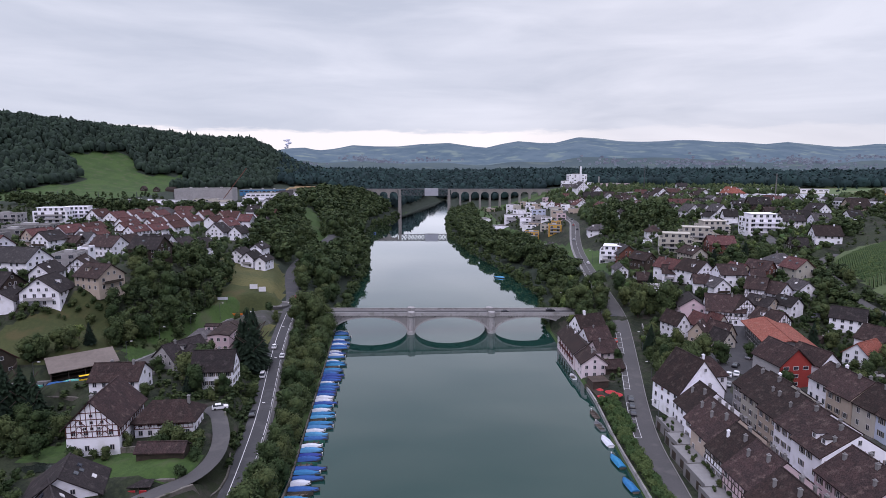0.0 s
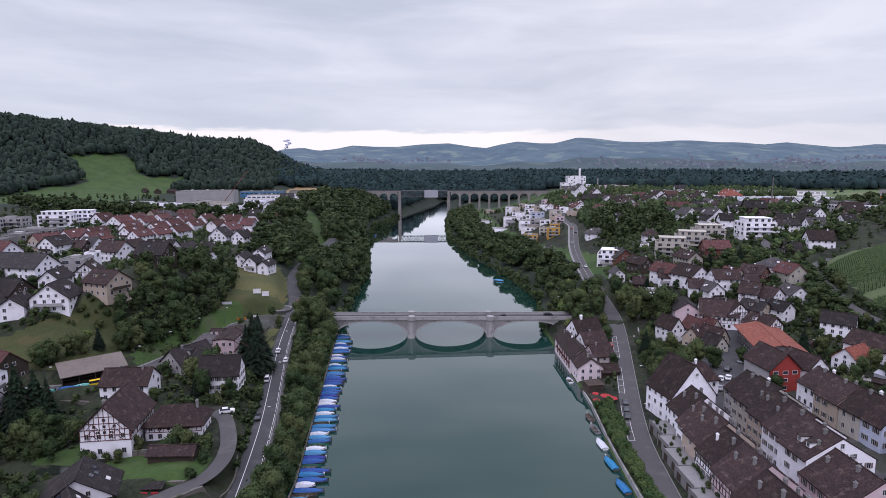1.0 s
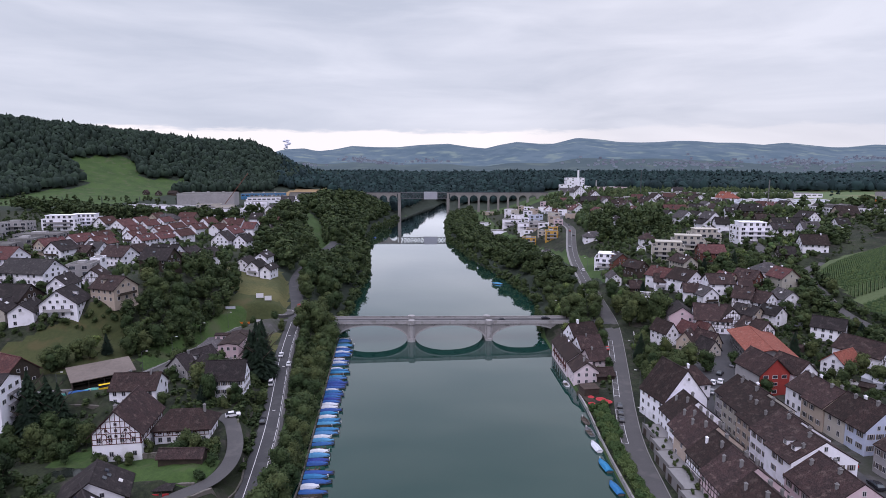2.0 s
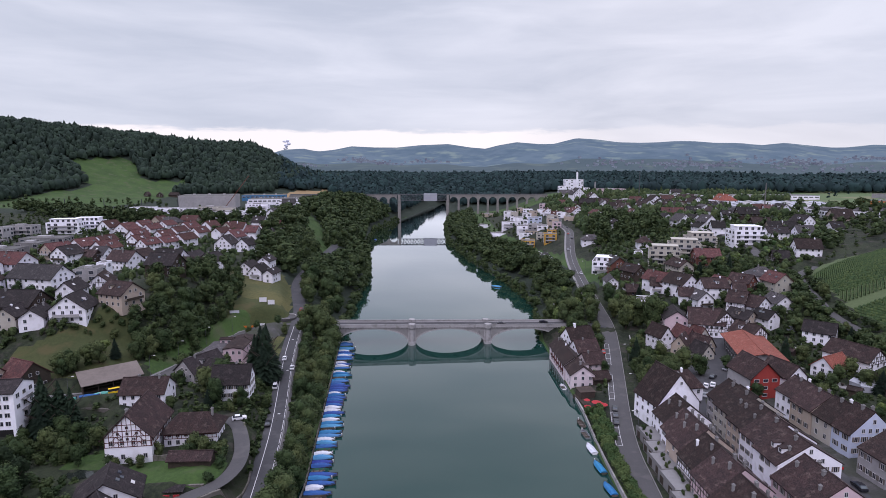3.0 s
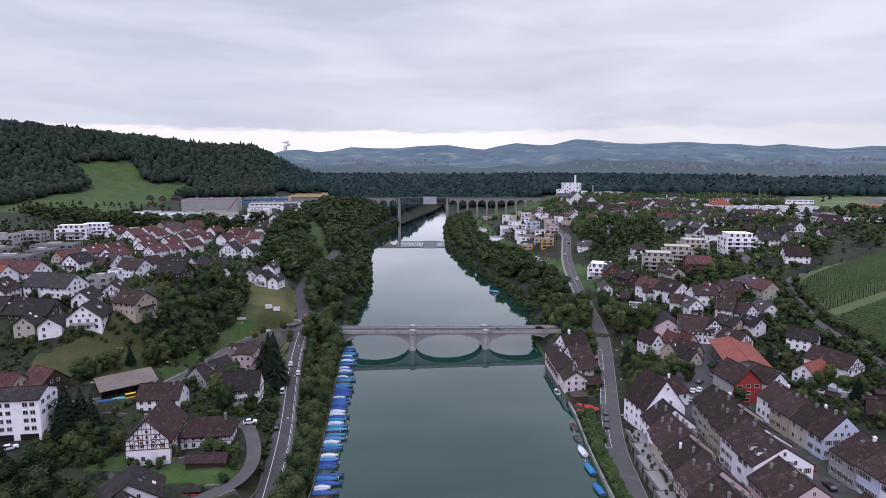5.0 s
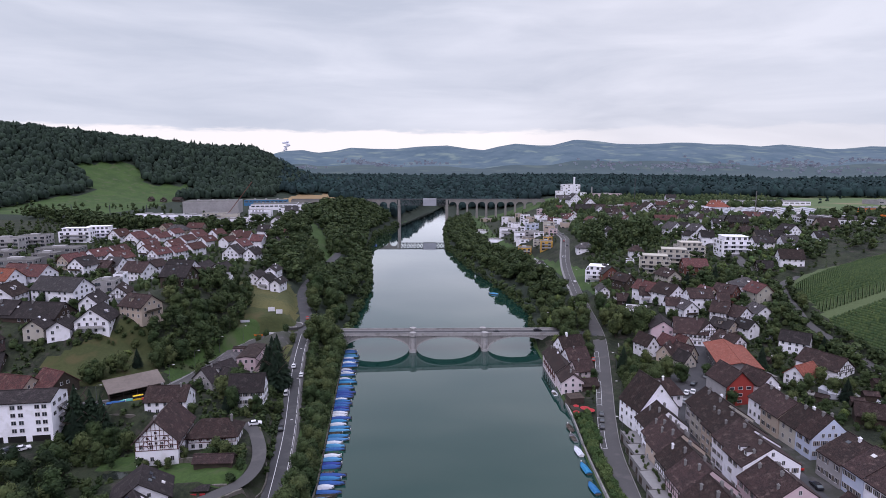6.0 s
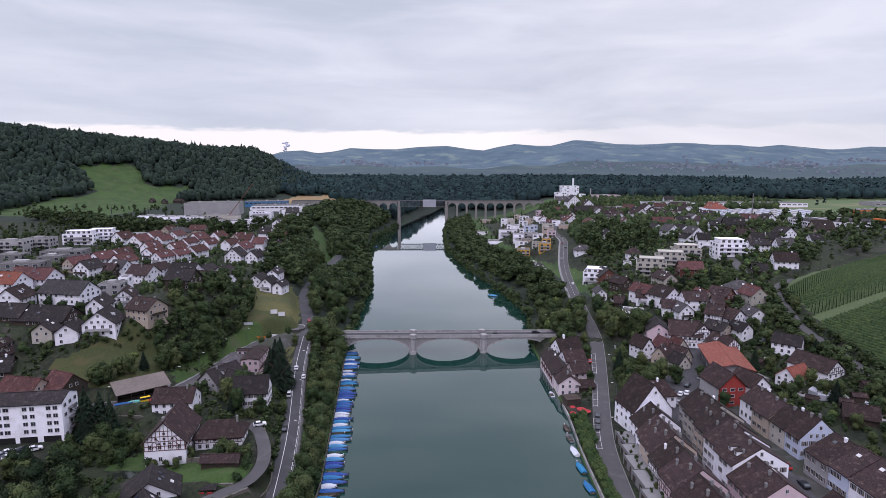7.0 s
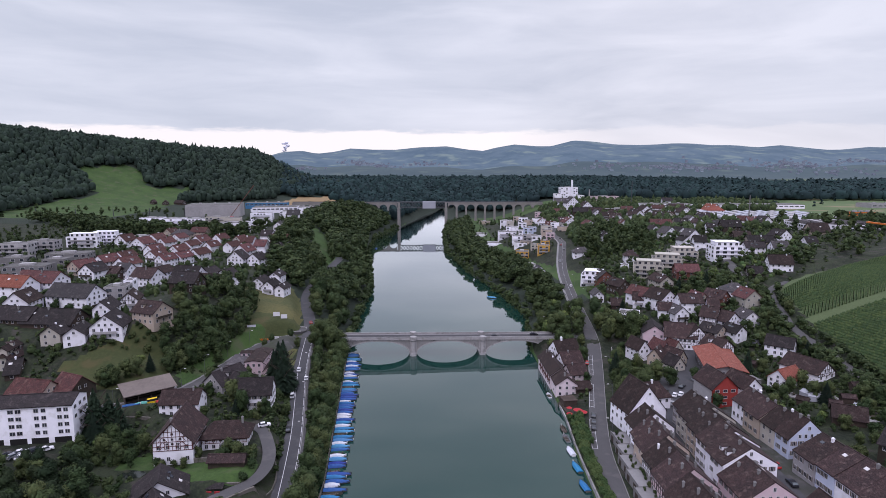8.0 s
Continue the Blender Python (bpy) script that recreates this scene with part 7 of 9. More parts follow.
# ---- works, silos and masts beyond the villages ----
def works_hall(x, y, z, rz, w, l, h, wall, roof, label, bays=0):
    """A plain industrial hall with a parapet, bay joints and a window band; bays: sawtooth ridges."""
    t = thing("works_hall", x, y, z, rz, label, "industrial hall")
    FOOT.append((x, y, max(w, l) * 0.5, math.radians(rz), w / 2 + 3, l / 2 + 3))
    part("wall", boxes((-w / 2, w / 2, -l / 2, l / 2, -4, h)), wall, t)
    part("roof", boxes((-w / 2 + 0.3, w / 2 - 0.3, -l / 2 + 0.3, l / 2 - 0.3, h + 0.004, h + 0.25)), roof, t)
    n = max(3, int(w / 7)) if h < 15 else 0
    for i in range(n):
        add_window(t, "s", (i - (n - 1) / 2) * w / n, h * 0.68, w / 2, l / 2, w / n * 0.7, h * 0.2, 1)
    for i in range(3):
        part("roof_unit", boxes((-w * 0.3 + i * w * 0.27, -w * 0.3 + i * w * 0.27 + 3, -2, 1.5, h + 0.254, h + 1.9)), M_GREY, t)
    for i in range(bays):
        bm = bmesh.new()
        x0, x1 = -w / 2 + i * w / bays, -w / 2 + (i + 1) * w / bays
        v = [bm.verts.new((xx, yy, zz)) for yy in (-l / 2, l / 2) for xx, zz in ((x0, h + 0.26), (x1, h + 0.26), ((x0 + x1) / 2, h + 4.2))]
        for f in ((0, 1, 2), (5, 4, 3), (1, 4, 5, 2), (0, 2, 5, 3), (0, 3, 4, 1)):
            bm.faces.new([v[k] for k in f])
        part("roof_ridge", bm, M_ROOF_GREY, t)
    return t


works_hall(-330, 805, 35, 12, 74, 50, 17, M_GREY, M_FLAT, "large windowless grey factory hall with a flat roof")
works_hall(-268, 900, 33, 10, 70, 46, 9, M_WHITE, M_FLAT, "long white works hall with a flat roof")
works_hall(-225, 905, 32, 8, 40, 36, 9, M_WHITE, M_FLAT, "white works hall with a flat roof")
works_hall(-300, 960, 36, 10, 70, 30, 9, M_BLUEHALL, M_FLAT, "long blue sheet-clad hall")
works_hall(374, 505, 44.5, -8, 66, 40, 5.0, M_WHITE, M_FLAT, "white hall with a row of grey sawtooth roofs", 6)
works_hall(455, 790, 46, -6, 120, 40, 6, M_WHITE, M_FLAT, "long low white works hall")
works_hall(330, 800, 46, -6, 70, 34, 6, M_WHITE, M_FLAT, "low white works hall")
works_hall(640, 780, 46, -8, 60, 40, 7, M_GREY, M_FLAT, "grey works hall at the edge of the fields")
works_hall(500, 640, 46, -8, 26, 20, 6, M_ORANGE, M_FLAT, "orange hall with a dark roof")
yard = thing("glasshouse_yard", 395, 650, 45.5, -8, "wide yard of low pale glasshouse and shed roofs", "glasshouses")
FOOT.append((395, 650, 75, math.radians(-8), 75, 70))
for i in range(9):
    for j in range(7):
        x0, y0 = -66 + i * 15, -62 + j * 18
        bm = bmesh.new()
        v = [bm.verts.new((xx, yy, zz)) for yy in (y0, y0 + 14) for xx, zz in ((x0, 0), (x0 + 11, 0), (x0 + 11, 2.4), (x0 + 5.5, 3.6), (x0, 2.4))]
        for f in ((0, 1, 2, 3, 4), (9, 8, 7, 6, 5), (1, 6, 7, 2), (2, 7, 8, 3), (3, 8, 9, 4), (4, 9, 5, 0)):
            bm.faces.new([v[k] for k in f])
        part("roof_bay", bm, M_SHEET if (i + j) % 3 else M_GREY, yard)
# silo and its stack
silo = flats(232, 1003, 46, 0, 31, 20, 8, M_WHITE, "tall white silo block with rows of windows", balconies="", group="silo works")
flats(214, 1000, 46, 0, 16, 16, 4, M_WHITE, "lower white silo wing", balconies="", group="silo works")
flats(252, 1000, 46, 0, 14, 16, 3, M_WHITE, "low white works wing", balconies="", group="silo works")
bm = bmesh.new()
cone(bm, 0, 0, 0, 37, 1.9, 1.6, 14)
stack = new("stack", bpy.data.meshes.new("stack"))
bm.to_mesh(stack.data)
bm.free()
stack.data.materials.append(M_WHITE)
stack.matrix_world = pose(236, 991, 46)
tagged(stack, "slender white factory chimney", "chimney")
bm = bmesh.new()
cone(bm, 0, 0, 0, 20, 1.2, 1.0, 12)
stack = new("stack", bpy.data.meshes.new("stack"))
bm.to_mesh(stack.data)
bm.free()
stack.data.materials.append(M_GREY)
stack.matrix_world = pose(266, 985, 46)
tagged(stack, "slim grey factory chimney", "chimney")


def mast(x, y, h, material, label, category, s=1.6):
    """A lattice mast with four legs."""
    t = thing("mast", x, y, gz(x, y), 0, label, category)
    for sx, sy in ((-1, -1), (1, -1), (1, 1), (-1, 1)):
        bm = bmesh.new()
        beam(bm, (sx * s / 2, sy * s / 2, -1), (sx * s / 2 * 0.7, sy * s / 2 * 0.7, h), 0.22)
        part("leg", bm, material, t)
    bm = bmesh.new()
    n = int(h / 2.2)
    for i in range(n):
        z0, z1 = i * h / n, (i + 1) * h / n
        for a, b in (((-1, -1), (1, -1)), ((1, -1), (1, 1)), ((1, 1), (-1, 1)), ((-1, 1), (-1, -1))):
            beam(bm, (a[0] * s * 0.45, a[1] * s * 0.45, z0), (b[0] * s * 0.45, b[1] * s * 0.45, z1), 0.14)
    part("bracing", bm, material, t)
    return t


crane = mast(276, 306, 26, M_ORANGE, "orange lattice tower crane at the vineyard edge", "crane", 2.0)
part("jib", boxes((-0.7, 0.7, -10, 22, 26, 26.9)), M_ORANGE, crane)
mast(334, 578, 30, M_CONCRETE, "tall pale floodlight mast", "mast", 0.7)
mast(300, 860, 38, M_STEEL, "slender steel radio mast", "mast", 1.0)
boom = thing("mobile_crane", -297, 770, gz(-297, 770), 0, "red mobile crane with a long raised boom", "crane")
bm = bmesh.new()
beam(bm, (0, 0, 2), (34, 4, 46), 0.8)
part("boom", bm, M_BRICKRED, boom)
part("chassis", boxes((-5, 5, -1.4, 1.4, 0, 3.0)), M_SIGNRED, boom)
for i in range(9):
    x, y = -620 + i * 42, 690 + i * 16
    pole = mast(x, y, 11, M_STEEL, "railway overhead line mast", "mast", 0.6)
    pole["group"] = "line masts"
# hay farm on the hill meadow
for x, y, rz, w, l in ((-470, 945, 20, 9, 16), (-452, 960, 70, 10, 18), (-488, 940, 0, 7, 10)):
    house(x, y, gz(x, y), rz, w, l, 3.4, 7.4, M_OLDWOOD, M_ROOF, "brown farm building on the hillside meadow", 1, "s", 1, group="hill farm", name="farm_building")
# far villages across the plain
far_rng = np.random.default_rng(3)
V, Q, n = [], [], 0
for cxx, cyy, sx, sy, many in ((-420, 3350, 170, 110, 60), (-100, 3450, 130, 90, 30), (1250, 3100, 330, 50, 80), (2000, 3300, 260, 140, 110), (2600, 3500, 240, 120, 60), (-760, 3150, 90, 50, 16)):
    for _ in range(many):
        x, y = far_rng.normal(cxx, sx * 0.55), far_rng.normal(cyy, sy * 0.55)
        z = gz(x, y) - 2
        w, d, h = far_rng.uniform(9, 18), 10, far_rng.uniform(6, 10)
        V += [(x, y, z), (x + w, y, z), (x + w, y, z + h), (x, y, z + h), (x, y + d, z), (x + w, y + d, z), (x + w, y + d / 2, z + h + 4), (x, y + d / 2, z + h + 4)]
        Q += [(n, n + 1, n + 2, n + 3), (n + 3, n + 2, n + 6, n + 7), (n + 1, n + 5, n + 6, n + 2), (n, n + 3, n + 7, n + 4), (n + 4, n + 7, n + 6, n + 5)]
        n += 8
idx = [1 if i % 5 == 1 else 0 for i in range(len(Q))]
# blue-grey walls and roofs: the haze of the plain is in their colour
M_HAZY_WALL = mat("hazy_distant_walls", (0.22, 0.255, 0.29), (0.17, 0.20, 0.235), 0.05, 0.3, 0.9, 0.0, island=0.2)
M_HAZY_ROOF = mat("hazy_distant_roofs", (0.095, 0.105, 0.120), (0.075, 0.088, 0.105), 0.05, 0.3, 0.9, 0.0, island=0.2)
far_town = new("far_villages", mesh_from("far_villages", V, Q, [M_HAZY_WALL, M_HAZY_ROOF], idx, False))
tagged(far_town, "tiny pale houses of villages across the plain", "village", kind="stuff")


# hamlets on the far slopes, too far to pick apart
far_rng = np.random.default_rng(5)
V, F, M, n = [], [], [], 0
for cx0, cy0, spread, count in ((900, 3150, 120, 26), (1300, 3050, 110, 22), (2000, 2950, 160, 34), (1650, 3250, 120, 16)):
    for _ in range(count):
        x, y = cx0 + far_rng.normal() * spread, cy0 + far_rng.normal() * spread * 0.7
        z = float(land(np.array([x]), np.array([y]))[0])
        w, d, h, k = far_rng.uniform(5, 7.5), far_rng.uniform(5, 7), far_rng.uniform(4, 6.5), far_rng.uniform(3, 5)
        V += [(x - w, y - d, z - 3), (x + w, y - d, z - 3), (x + w, y + d, z - 3), (x - w, y + d, z - 3), (x - w, y - d, z + h), (x + w, y - d, z + h), (x + w, y + d, z + h), (x - w, y + d, z + h), (x - w, y, z + h + k), (x + w, y, z + h + k)]
        F += [tuple(n + i for i in f) for f in ((0, 1, 5, 4), (1, 2, 6, 9, 5), (2, 3, 7, 6), (3, 0, 4, 8, 7), (4, 5, 9, 8), (6, 7, 8, 9))]
        M += [0, 0, 0, 0, 1, 1]
        n += 10
# same haze-coloured walls and roofs as the far villages
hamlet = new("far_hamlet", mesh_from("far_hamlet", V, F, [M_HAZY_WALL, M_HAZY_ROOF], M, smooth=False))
tagged(hamlet, "white houses of distant hamlets on the slopes", "houses", kind="stuff")
# steam rising behind the far ridge
M_STEAM = mat("steam", (0.7488, 0.7582, 0.7769), (0.6739, 0.6833, 0.7114), 0.02, 0.3, 1.0, 0.0, spec=0.0)
steam_rng = random.Random(4)
bm = bmesh.new()
for k in range(18):
    u = k / 17
    at = Matrix.Translation((steam_rng.uniform(-1, 1) * (5 + 26 * u) - 10 * math.sin(u * 5), steam_rng.uniform(-12, 12), 84 * u)) @ Matrix.Diagonal((1.0, 1.0, 0.7, 1.0))
    bmesh.ops.create_icosphere(bm, subdivisions=2, radius=5 + 13 * u * steam_rng.uniform(0.6, 1.2), matrix=at)
for v in bm.verts:
    v.co += Vector((steam_rng.uniform(-1.6, 1.6), steam_rng.uniform(-1.6, 1.6), steam_rng.uniform(-1.6, 1.6)))
steam = new("steam_plume", bpy.data.meshes.new("steam_plume"))
bm.to_mesh(steam.data)
bm.free()
steam.data.materials.append(M_STEAM)
steam.data.polygons.foreach_set("use_smooth", np.ones(len(steam.data.polygons), bool))
steam.matrix_world = pose(-1296, 4840, 232)
tagged(steam, "pale steam plume rising behind the far ridge", "steam", kind="stuff")
# ---- boats ----
def hull_bm(l, w, h, pointed=0.8):
    """A boat's hull, bow towards +x."""
    bm = bmesh.new()
    n, rows = 11, []
    for i in range(n):
        u = i / (n - 1)
        half = w / 2 * (0.78 + 0.22 * math.sin(min(u * 2, 1) * 1.57)) * (1 - max(0, (u - 0.55) / 0.45) ** 2 * pointed)
        lift = 0.35 * max(0, (u - 0.6) / 0.4) ** 2
        x = (u - 0.5) * l
        rows.append([bm.verts.new(c) for c in ((x, -half, h + lift), (x, -half * 0.75, -0.1 + lift * 0.6), (x, half * 0.75, -0.1 + lift * 0.6), (x, half, h + lift))])
    for a, b in zip(rows[:-1], rows[1:]):
        for k in range(3):
            bm.faces.new((a[k], a[k + 1], b[k + 1], b[k]))
    bm.faces.new(rows[0])
    bm.faces.new(rows[-1][::-1])
    bmesh.ops.recalc_face_normals(bm, faces=bm.faces[:])
    return bm


def cover_bm(l, w, h, ridge, r):
    """A tarpaulin tent over a boat, sagging between hoops."""
    bm = bmesh.new()
    n, rows = 10, []
    for i in range(n):
        u = i / (n - 1)
        x = (u - 0.5) * l * 0.97
        half = w / 2 * (1.04 - max(0, (u - 0.55) / 0.45) ** 2 * 0.72)
        top = h + ridge * (0.45 + 0.55 * math.sin(math.pi * min(1, u * 1.15 + 0.05))) - (0.07 if i % 2 else 0) + r.uniform(-0.04, 0.04)
        rows.append([bm.verts.new(c) for c in ((x, -half, h - 0.12), (x, -half * 0.55, h + (top - h) * 0.72), (x, 0, top), (x, half * 0.55, h + (top - h) * 0.72), (x, half, h - 0.12))])
    for a, b in zip(rows[:-1], rows[1:]):
        for k in range(4):
            bm.faces.new((a[k], b[k], b[k + 1], a[k + 1]))
    bm.faces.new(rows[0])
    bm.faces.new(rows[-1][::-1])
    bmesh.ops.recalc_face_normals(bm, faces=bm.faces[:])
    return bm


def boat(x, y, rz, l, w, cover, hull, label, group, z=0.0, seed=0):
    r = random.Random(seed)
    b = thing("boat", x, y, z, rz, label, "boat", group)
    part("hull", hull_bm(l, w, 0.55), hull, b)
    if cover:
        part("cover", cover_bm(l, w, 0.55, r.uniform(0.5, 0.95), r), cover, b)
    else:
        part("thwart", boxes((-0.15, 0.15, -w * 0.42, w * 0.42, 0.35, 0.42), (l * 0.2 - 0.15, l * 0.2 + 0.15, -w * 0.4, w * 0.4, 0.37, 0.44), (-l * 0.3 - 0.15, -l * 0.3 + 0.15, -w * 0.4, w * 0.4, 0.35, 0.42)), M_OLDWOOD, b)
        part("floor", boxes((-l * 0.45, l * 0.3, -w * 0.3, w * 0.3, 0.02, 0.08)), M_HULL, b)
    if r.random() < 0.55:
        part("outboard", boxes((l / 2 - 0.2, l / 2 + 0.1, -0.16, 0.16, 0.35, 1.15)), M_FRAME if r.random() < 0.6 else M_CARDARK, b)
    return b


br = random.Random(5)
y = 96.0
k = 0
while y < 264:
    pick = br.random()
    w = br.uniform(1.7, 2.3)
    if pick < 0.60:
        cover, hull, lab = M_TARP, M_HULL, "moored boat under a blue tarpaulin"
    elif pick < 0.74:
        cover, hull, lab = M_TARP_LIGHT, M_HULL, "moored boat under a light blue tarpaulin"
    elif pick < 0.86:
        cover, hull, lab = M_TARP_PALE, M_HULL, "moored boat under a pale grey tarpaulin"
    else:
        cover, hull, lab = None, M_HULL_GREEN if br.random() < 0.5 else M_HULL, "open moored wooden boat"
    l = br.uniform(6.0, 8.2) if pick < 0.72 else br.uniform(5.0, 6.6)
    x0 = float(left_edge(y)) + 0.6
    boat(x0 + l / 2, y, 3 + br.uniform(-4, 4), l, w, cover, hull, lab, "boats along the west quay", WATER + 0.02, k)
    y += w + br.uniform(0.1, 0.6)
    k += 1
for k, (yy, l, cover, hull, lab) in enumerate(((118, 7.0, None, M_HULL, "open grey rowing boat by the east quay"), (130.5, 6.5, M_TARP, M_HULL, "boat under a blue tarpaulin by the east quay"), (142, 7.0, M_TARP, M_HULL, "boat under a blue tarpaulin by the east quay"),
                                               (153, 6.2, M_TARP_PALE, M_CARWHITE, "white covered motor boat by the east quay"), (163, 6.0, None, M_CARSILVER, "grey open motor boat by the east quay"), (171, 5.5, None, M_HULL, "dark open boat by the east quay"), (204, 4.6, None, M_CARWHITE, "small white rowing boat by the pink houses"))):
    boat(float(right_edge(yy)) - 2.2, yy, 100 - k, l, 2.3, cover, hull, lab, "boats along the east quay", WATER + 0.02, 40 + k)
boat(40.0, 400, 150, 8, 2.6, M_TARP_LIGHT, M_HULL, "lone boat under light blue tarpaulin near trees", "", WATER + 0.02, 77)
boat(-81, 680, 80, 7, 2.4, M_TARP, M_HULL, "far boat under a blue tarpaulin by the wood", "", WATER + 0.02, 78)
# boats and canoes by the shed
for k, (dx, dy, rz, hull, lab) in enumerate(((-11.5, -7.5, 12, M_TEAL, "upturned teal boat on grass"), (-5, -6.6, 18, M_TARP, "blue boat on trestles by the shed"), (-1.0, -6.0, 25, M_TEAL, "green boat beside the shed"), (4.0, -5.6, 28, M_CARWHITE, "white canoe leaning by the shed"), (6.2, -6.4, 28, M_SIGNRED, "red canoe on the ground by the shed"))):
    c, s = math.cos(math.radians(23)), math.sin(math.radians(23))
    bx, by = -115.2 + dx * c - dy * s, 175.4 + dx * s + dy * c
    boat(bx, by, rz, 6.2, 1.3, hull, hull, lab, "boats by the shed", gz(bx, by) + 0.15, 90 + k)


# ---- cars ----
def car(x, y, rz, paint, label, van=False, z=None):
    r = 0.31
    c = thing("car", x, y, gz(x, y) + 0.17 if z is None else z, rz, label, "van" if van else "car")
    prof = [(-2.15, 0.28), (2.12, 0.28), (2.18, 0.62), (1.95, 0.80), (0.95, 0.93), (-2.05, 0.98), (-2.2, 0.7)] if not van else [(-2.3, 0.3), (2.3, 0.3), (2.38, 0.8), (2.1, 1.05), (1.6, 1.15), (-2.35, 1.15), (-2.38, 0.7)]
    top = [(0.95, 0.9), (0.30, 1.42), (-1.35, 1.45), (-2.0, 0.95)] if not van else [(1.75, 1.1), (1.15, 1.95), (-2.3, 2.0), (-2.36, 1.1)]

    def slab(points, half, taper=1.0):
        bm = bmesh.new()
        a = [bm.verts.new((px, -half * (taper if pz > 1.2 else 1), pz)) for px, pz in points]
        b = [bm.verts.new((px, half * (taper if pz > 1.2 else 1), pz)) for px, pz in points]
        m = len(points)
        for i in range(m):
            bm.faces.new((a[i], a[(i + 1) % m], b[(i + 1) % m], b[i]))
        bm.faces.new(a[::-1])
        bm.faces.new(b)
        bmesh.ops.recalc_face_normals(bm, faces=bm.faces[:])
        return bm
    part("body", slab(prof, 0.88), paint, c)
    part("glazing", slab(top, 0.80, 0.86), M_GLASS, c)
    t0, t1 = (0.22, -1.30) if not van else (1.1, -2.28)
    zt = 1.42 if not van else 1.96
    part("car_roof", boxes((t1, t0, -0.68, 0.68, zt, zt + 0.07)), paint, c)
    for sx in (-1.35, 1.35):
        for sy in (-0.82, 0.82):
            bm = bmesh.new()
            cone(bm, 0, 0, -0.1, 0.1, r, r, 12)
            wheel = part("wheel", bm, M_TYRE, c)
            wheel.matrix_basis = pose(sx, sy, r, 90, 0, 0)
    return c


car(-63.2, 193.0, 101, M_CARWHITE, "white delivery van parked beside the river road", True)
car(-65.6, 202.5, 101, M_CARSILVER, "silver car parked beside the river road")
car(-57.4, 164.0, 101, M_CARDARK, "small dark car parked beside the river road")
car(-67.0, 220.4, 100, M_CARWHITE, "white car driving beside the river road")
car(-61.4, 211.0, 100, M_CARWHITE, "white car driving on the river road")
car(-63.5, 155.5, 20, M_CARWHITE, "white estate car parked on the lane")
car(-110.5, 171.0, 35, M_CARYELLOW, "bright yellow van on the hill road", True)
car(-75.5, 285.0, 104, M_CARRED, "red car on the road by the bridge")
for k, yy in enumerate((166.5, 171.5, 177.0)):
    car(57.3 + (yy - 163) * 0.25, yy, 76, M_CARDARK, "dark car parked in a quay bay")
car(67.0, 205.5, 80, M_CARDARK, "dark car parked in a quay bay")
car(67.6, 210.5, 80, M_CARWHITE, "white car driving on the quay road")
car(72.6, 234.0, 78, M_CARRED, "red car parked behind the riverside houses")
car(30.0, 266.5, 3, M_CARDARK, "dark car crossing the bridge", z=11.28)
car(52.0, 270.8, 3, M_CARDARK, "dark car crossing the bridge", z=10.99)
car(96.5, 185.5, 60, M_CARWHITE, "white car parked on the square")
car(92.5, 178.0, 60, M_CARSILVER, "silver car parked on the square")
for k, (yy, off, paint) in enumerate(((372, 1.8, M_CARWHITE), (455, -1.8, M_CARSILVER), (500, 1.6, M_CARDARK), (522, -1.8, M_CARRED), (560, 1.8, M_CARDARK), (575, -1.8, M_CARWHITE))):
    px = float(np.interp(yy, QUAY_ROAD[:, 1], QUAY_ROAD[:, 0]))
    car(px + off, yy, 82, paint, "car driving on the far quay road", z=float(np.interp(yy, QUAY_ROAD[:, 1], QUAY_ROAD[:, 2])) + 0.02)
for k in range(4):
    car(-127.5 - k * 3.1, 128.5 + k * 0.4, 70, (M_CARDARK, M_CARWHITE, M_CARSILVER, M_CARDARK)[k], "car parked in front of the flats")

# ---- road paint, kerbs and walls ----
river_fine, quay_fine = dense(RIVER_ROAD, 1.2), dense(QUAY_ROAD, 1.2)
seg = river_fine[river_fine[:, 1] < 262]
ribbon("lane_line", seg, -1.35, -1.15, 0.012, M_PAINT, "solid white lane line", "road marking")
ribbon("edge_line", seg, 2.3, 2.48, 0.012, M_PAINT, "broken white edge line", "road marking", skip=lambda i: i % 7 == 0)
ribbon("kerb", seg, 2.75, 3.0, 0.12, M_CONCRETE, "pale kerb along the footway", "kerb")
ribbon("pavement", seg, 3.0, 4.0, 0.10, M_PALE_ASPHALT, "narrow footway along the road", "pavement")
hill_fine = dense(HILL_ROAD, 1.2)
ribbon("kerb", hill_fine[:-6], -2.9, -2.65, 0.12, M_CONCRETE, "pale kerb along the hill road", "kerb")
ribbon("pavement", hill_fine[:-6], -4.1, -2.9, 0.10, M_CONCRETE, "pale footway along the hill road", "pavement")
ribbon("kerb", quay_fine, 3.32, 3.6, 0.12, M_CONCRETE, "pale kerb along the quay road", "kerb")
far_quay = quay_fine[quay_fine[:, 1] > 300]
ribbon("centre_line", far_quay, -0.09, 0.09, 0.012, M_PAINT, "broken white centre line", "road marking", skip=lambda i: i % 4 > 1)
ribbon("pavement", far_quay, -4.9, -3.34, 0.10, M_CONCRETE, "pale footway along the quay road", "pavement")
bays = quay_fine[(quay_fine[:, 1] > 150) & (quay_fine[:, 1] < 246)]
ribbon("bay_line", bays, -1.25, -1.12, 0.012, M_PAINT, "white line of parking bays", "road marking", skip=lambda i: i % 30 > 20)
ribbon("bay_line", bays, -3.13, -3.0, 0.012, M_PAINT, "white line of parking bays", "road marking", skip=lambda i: i % 30 > 20)
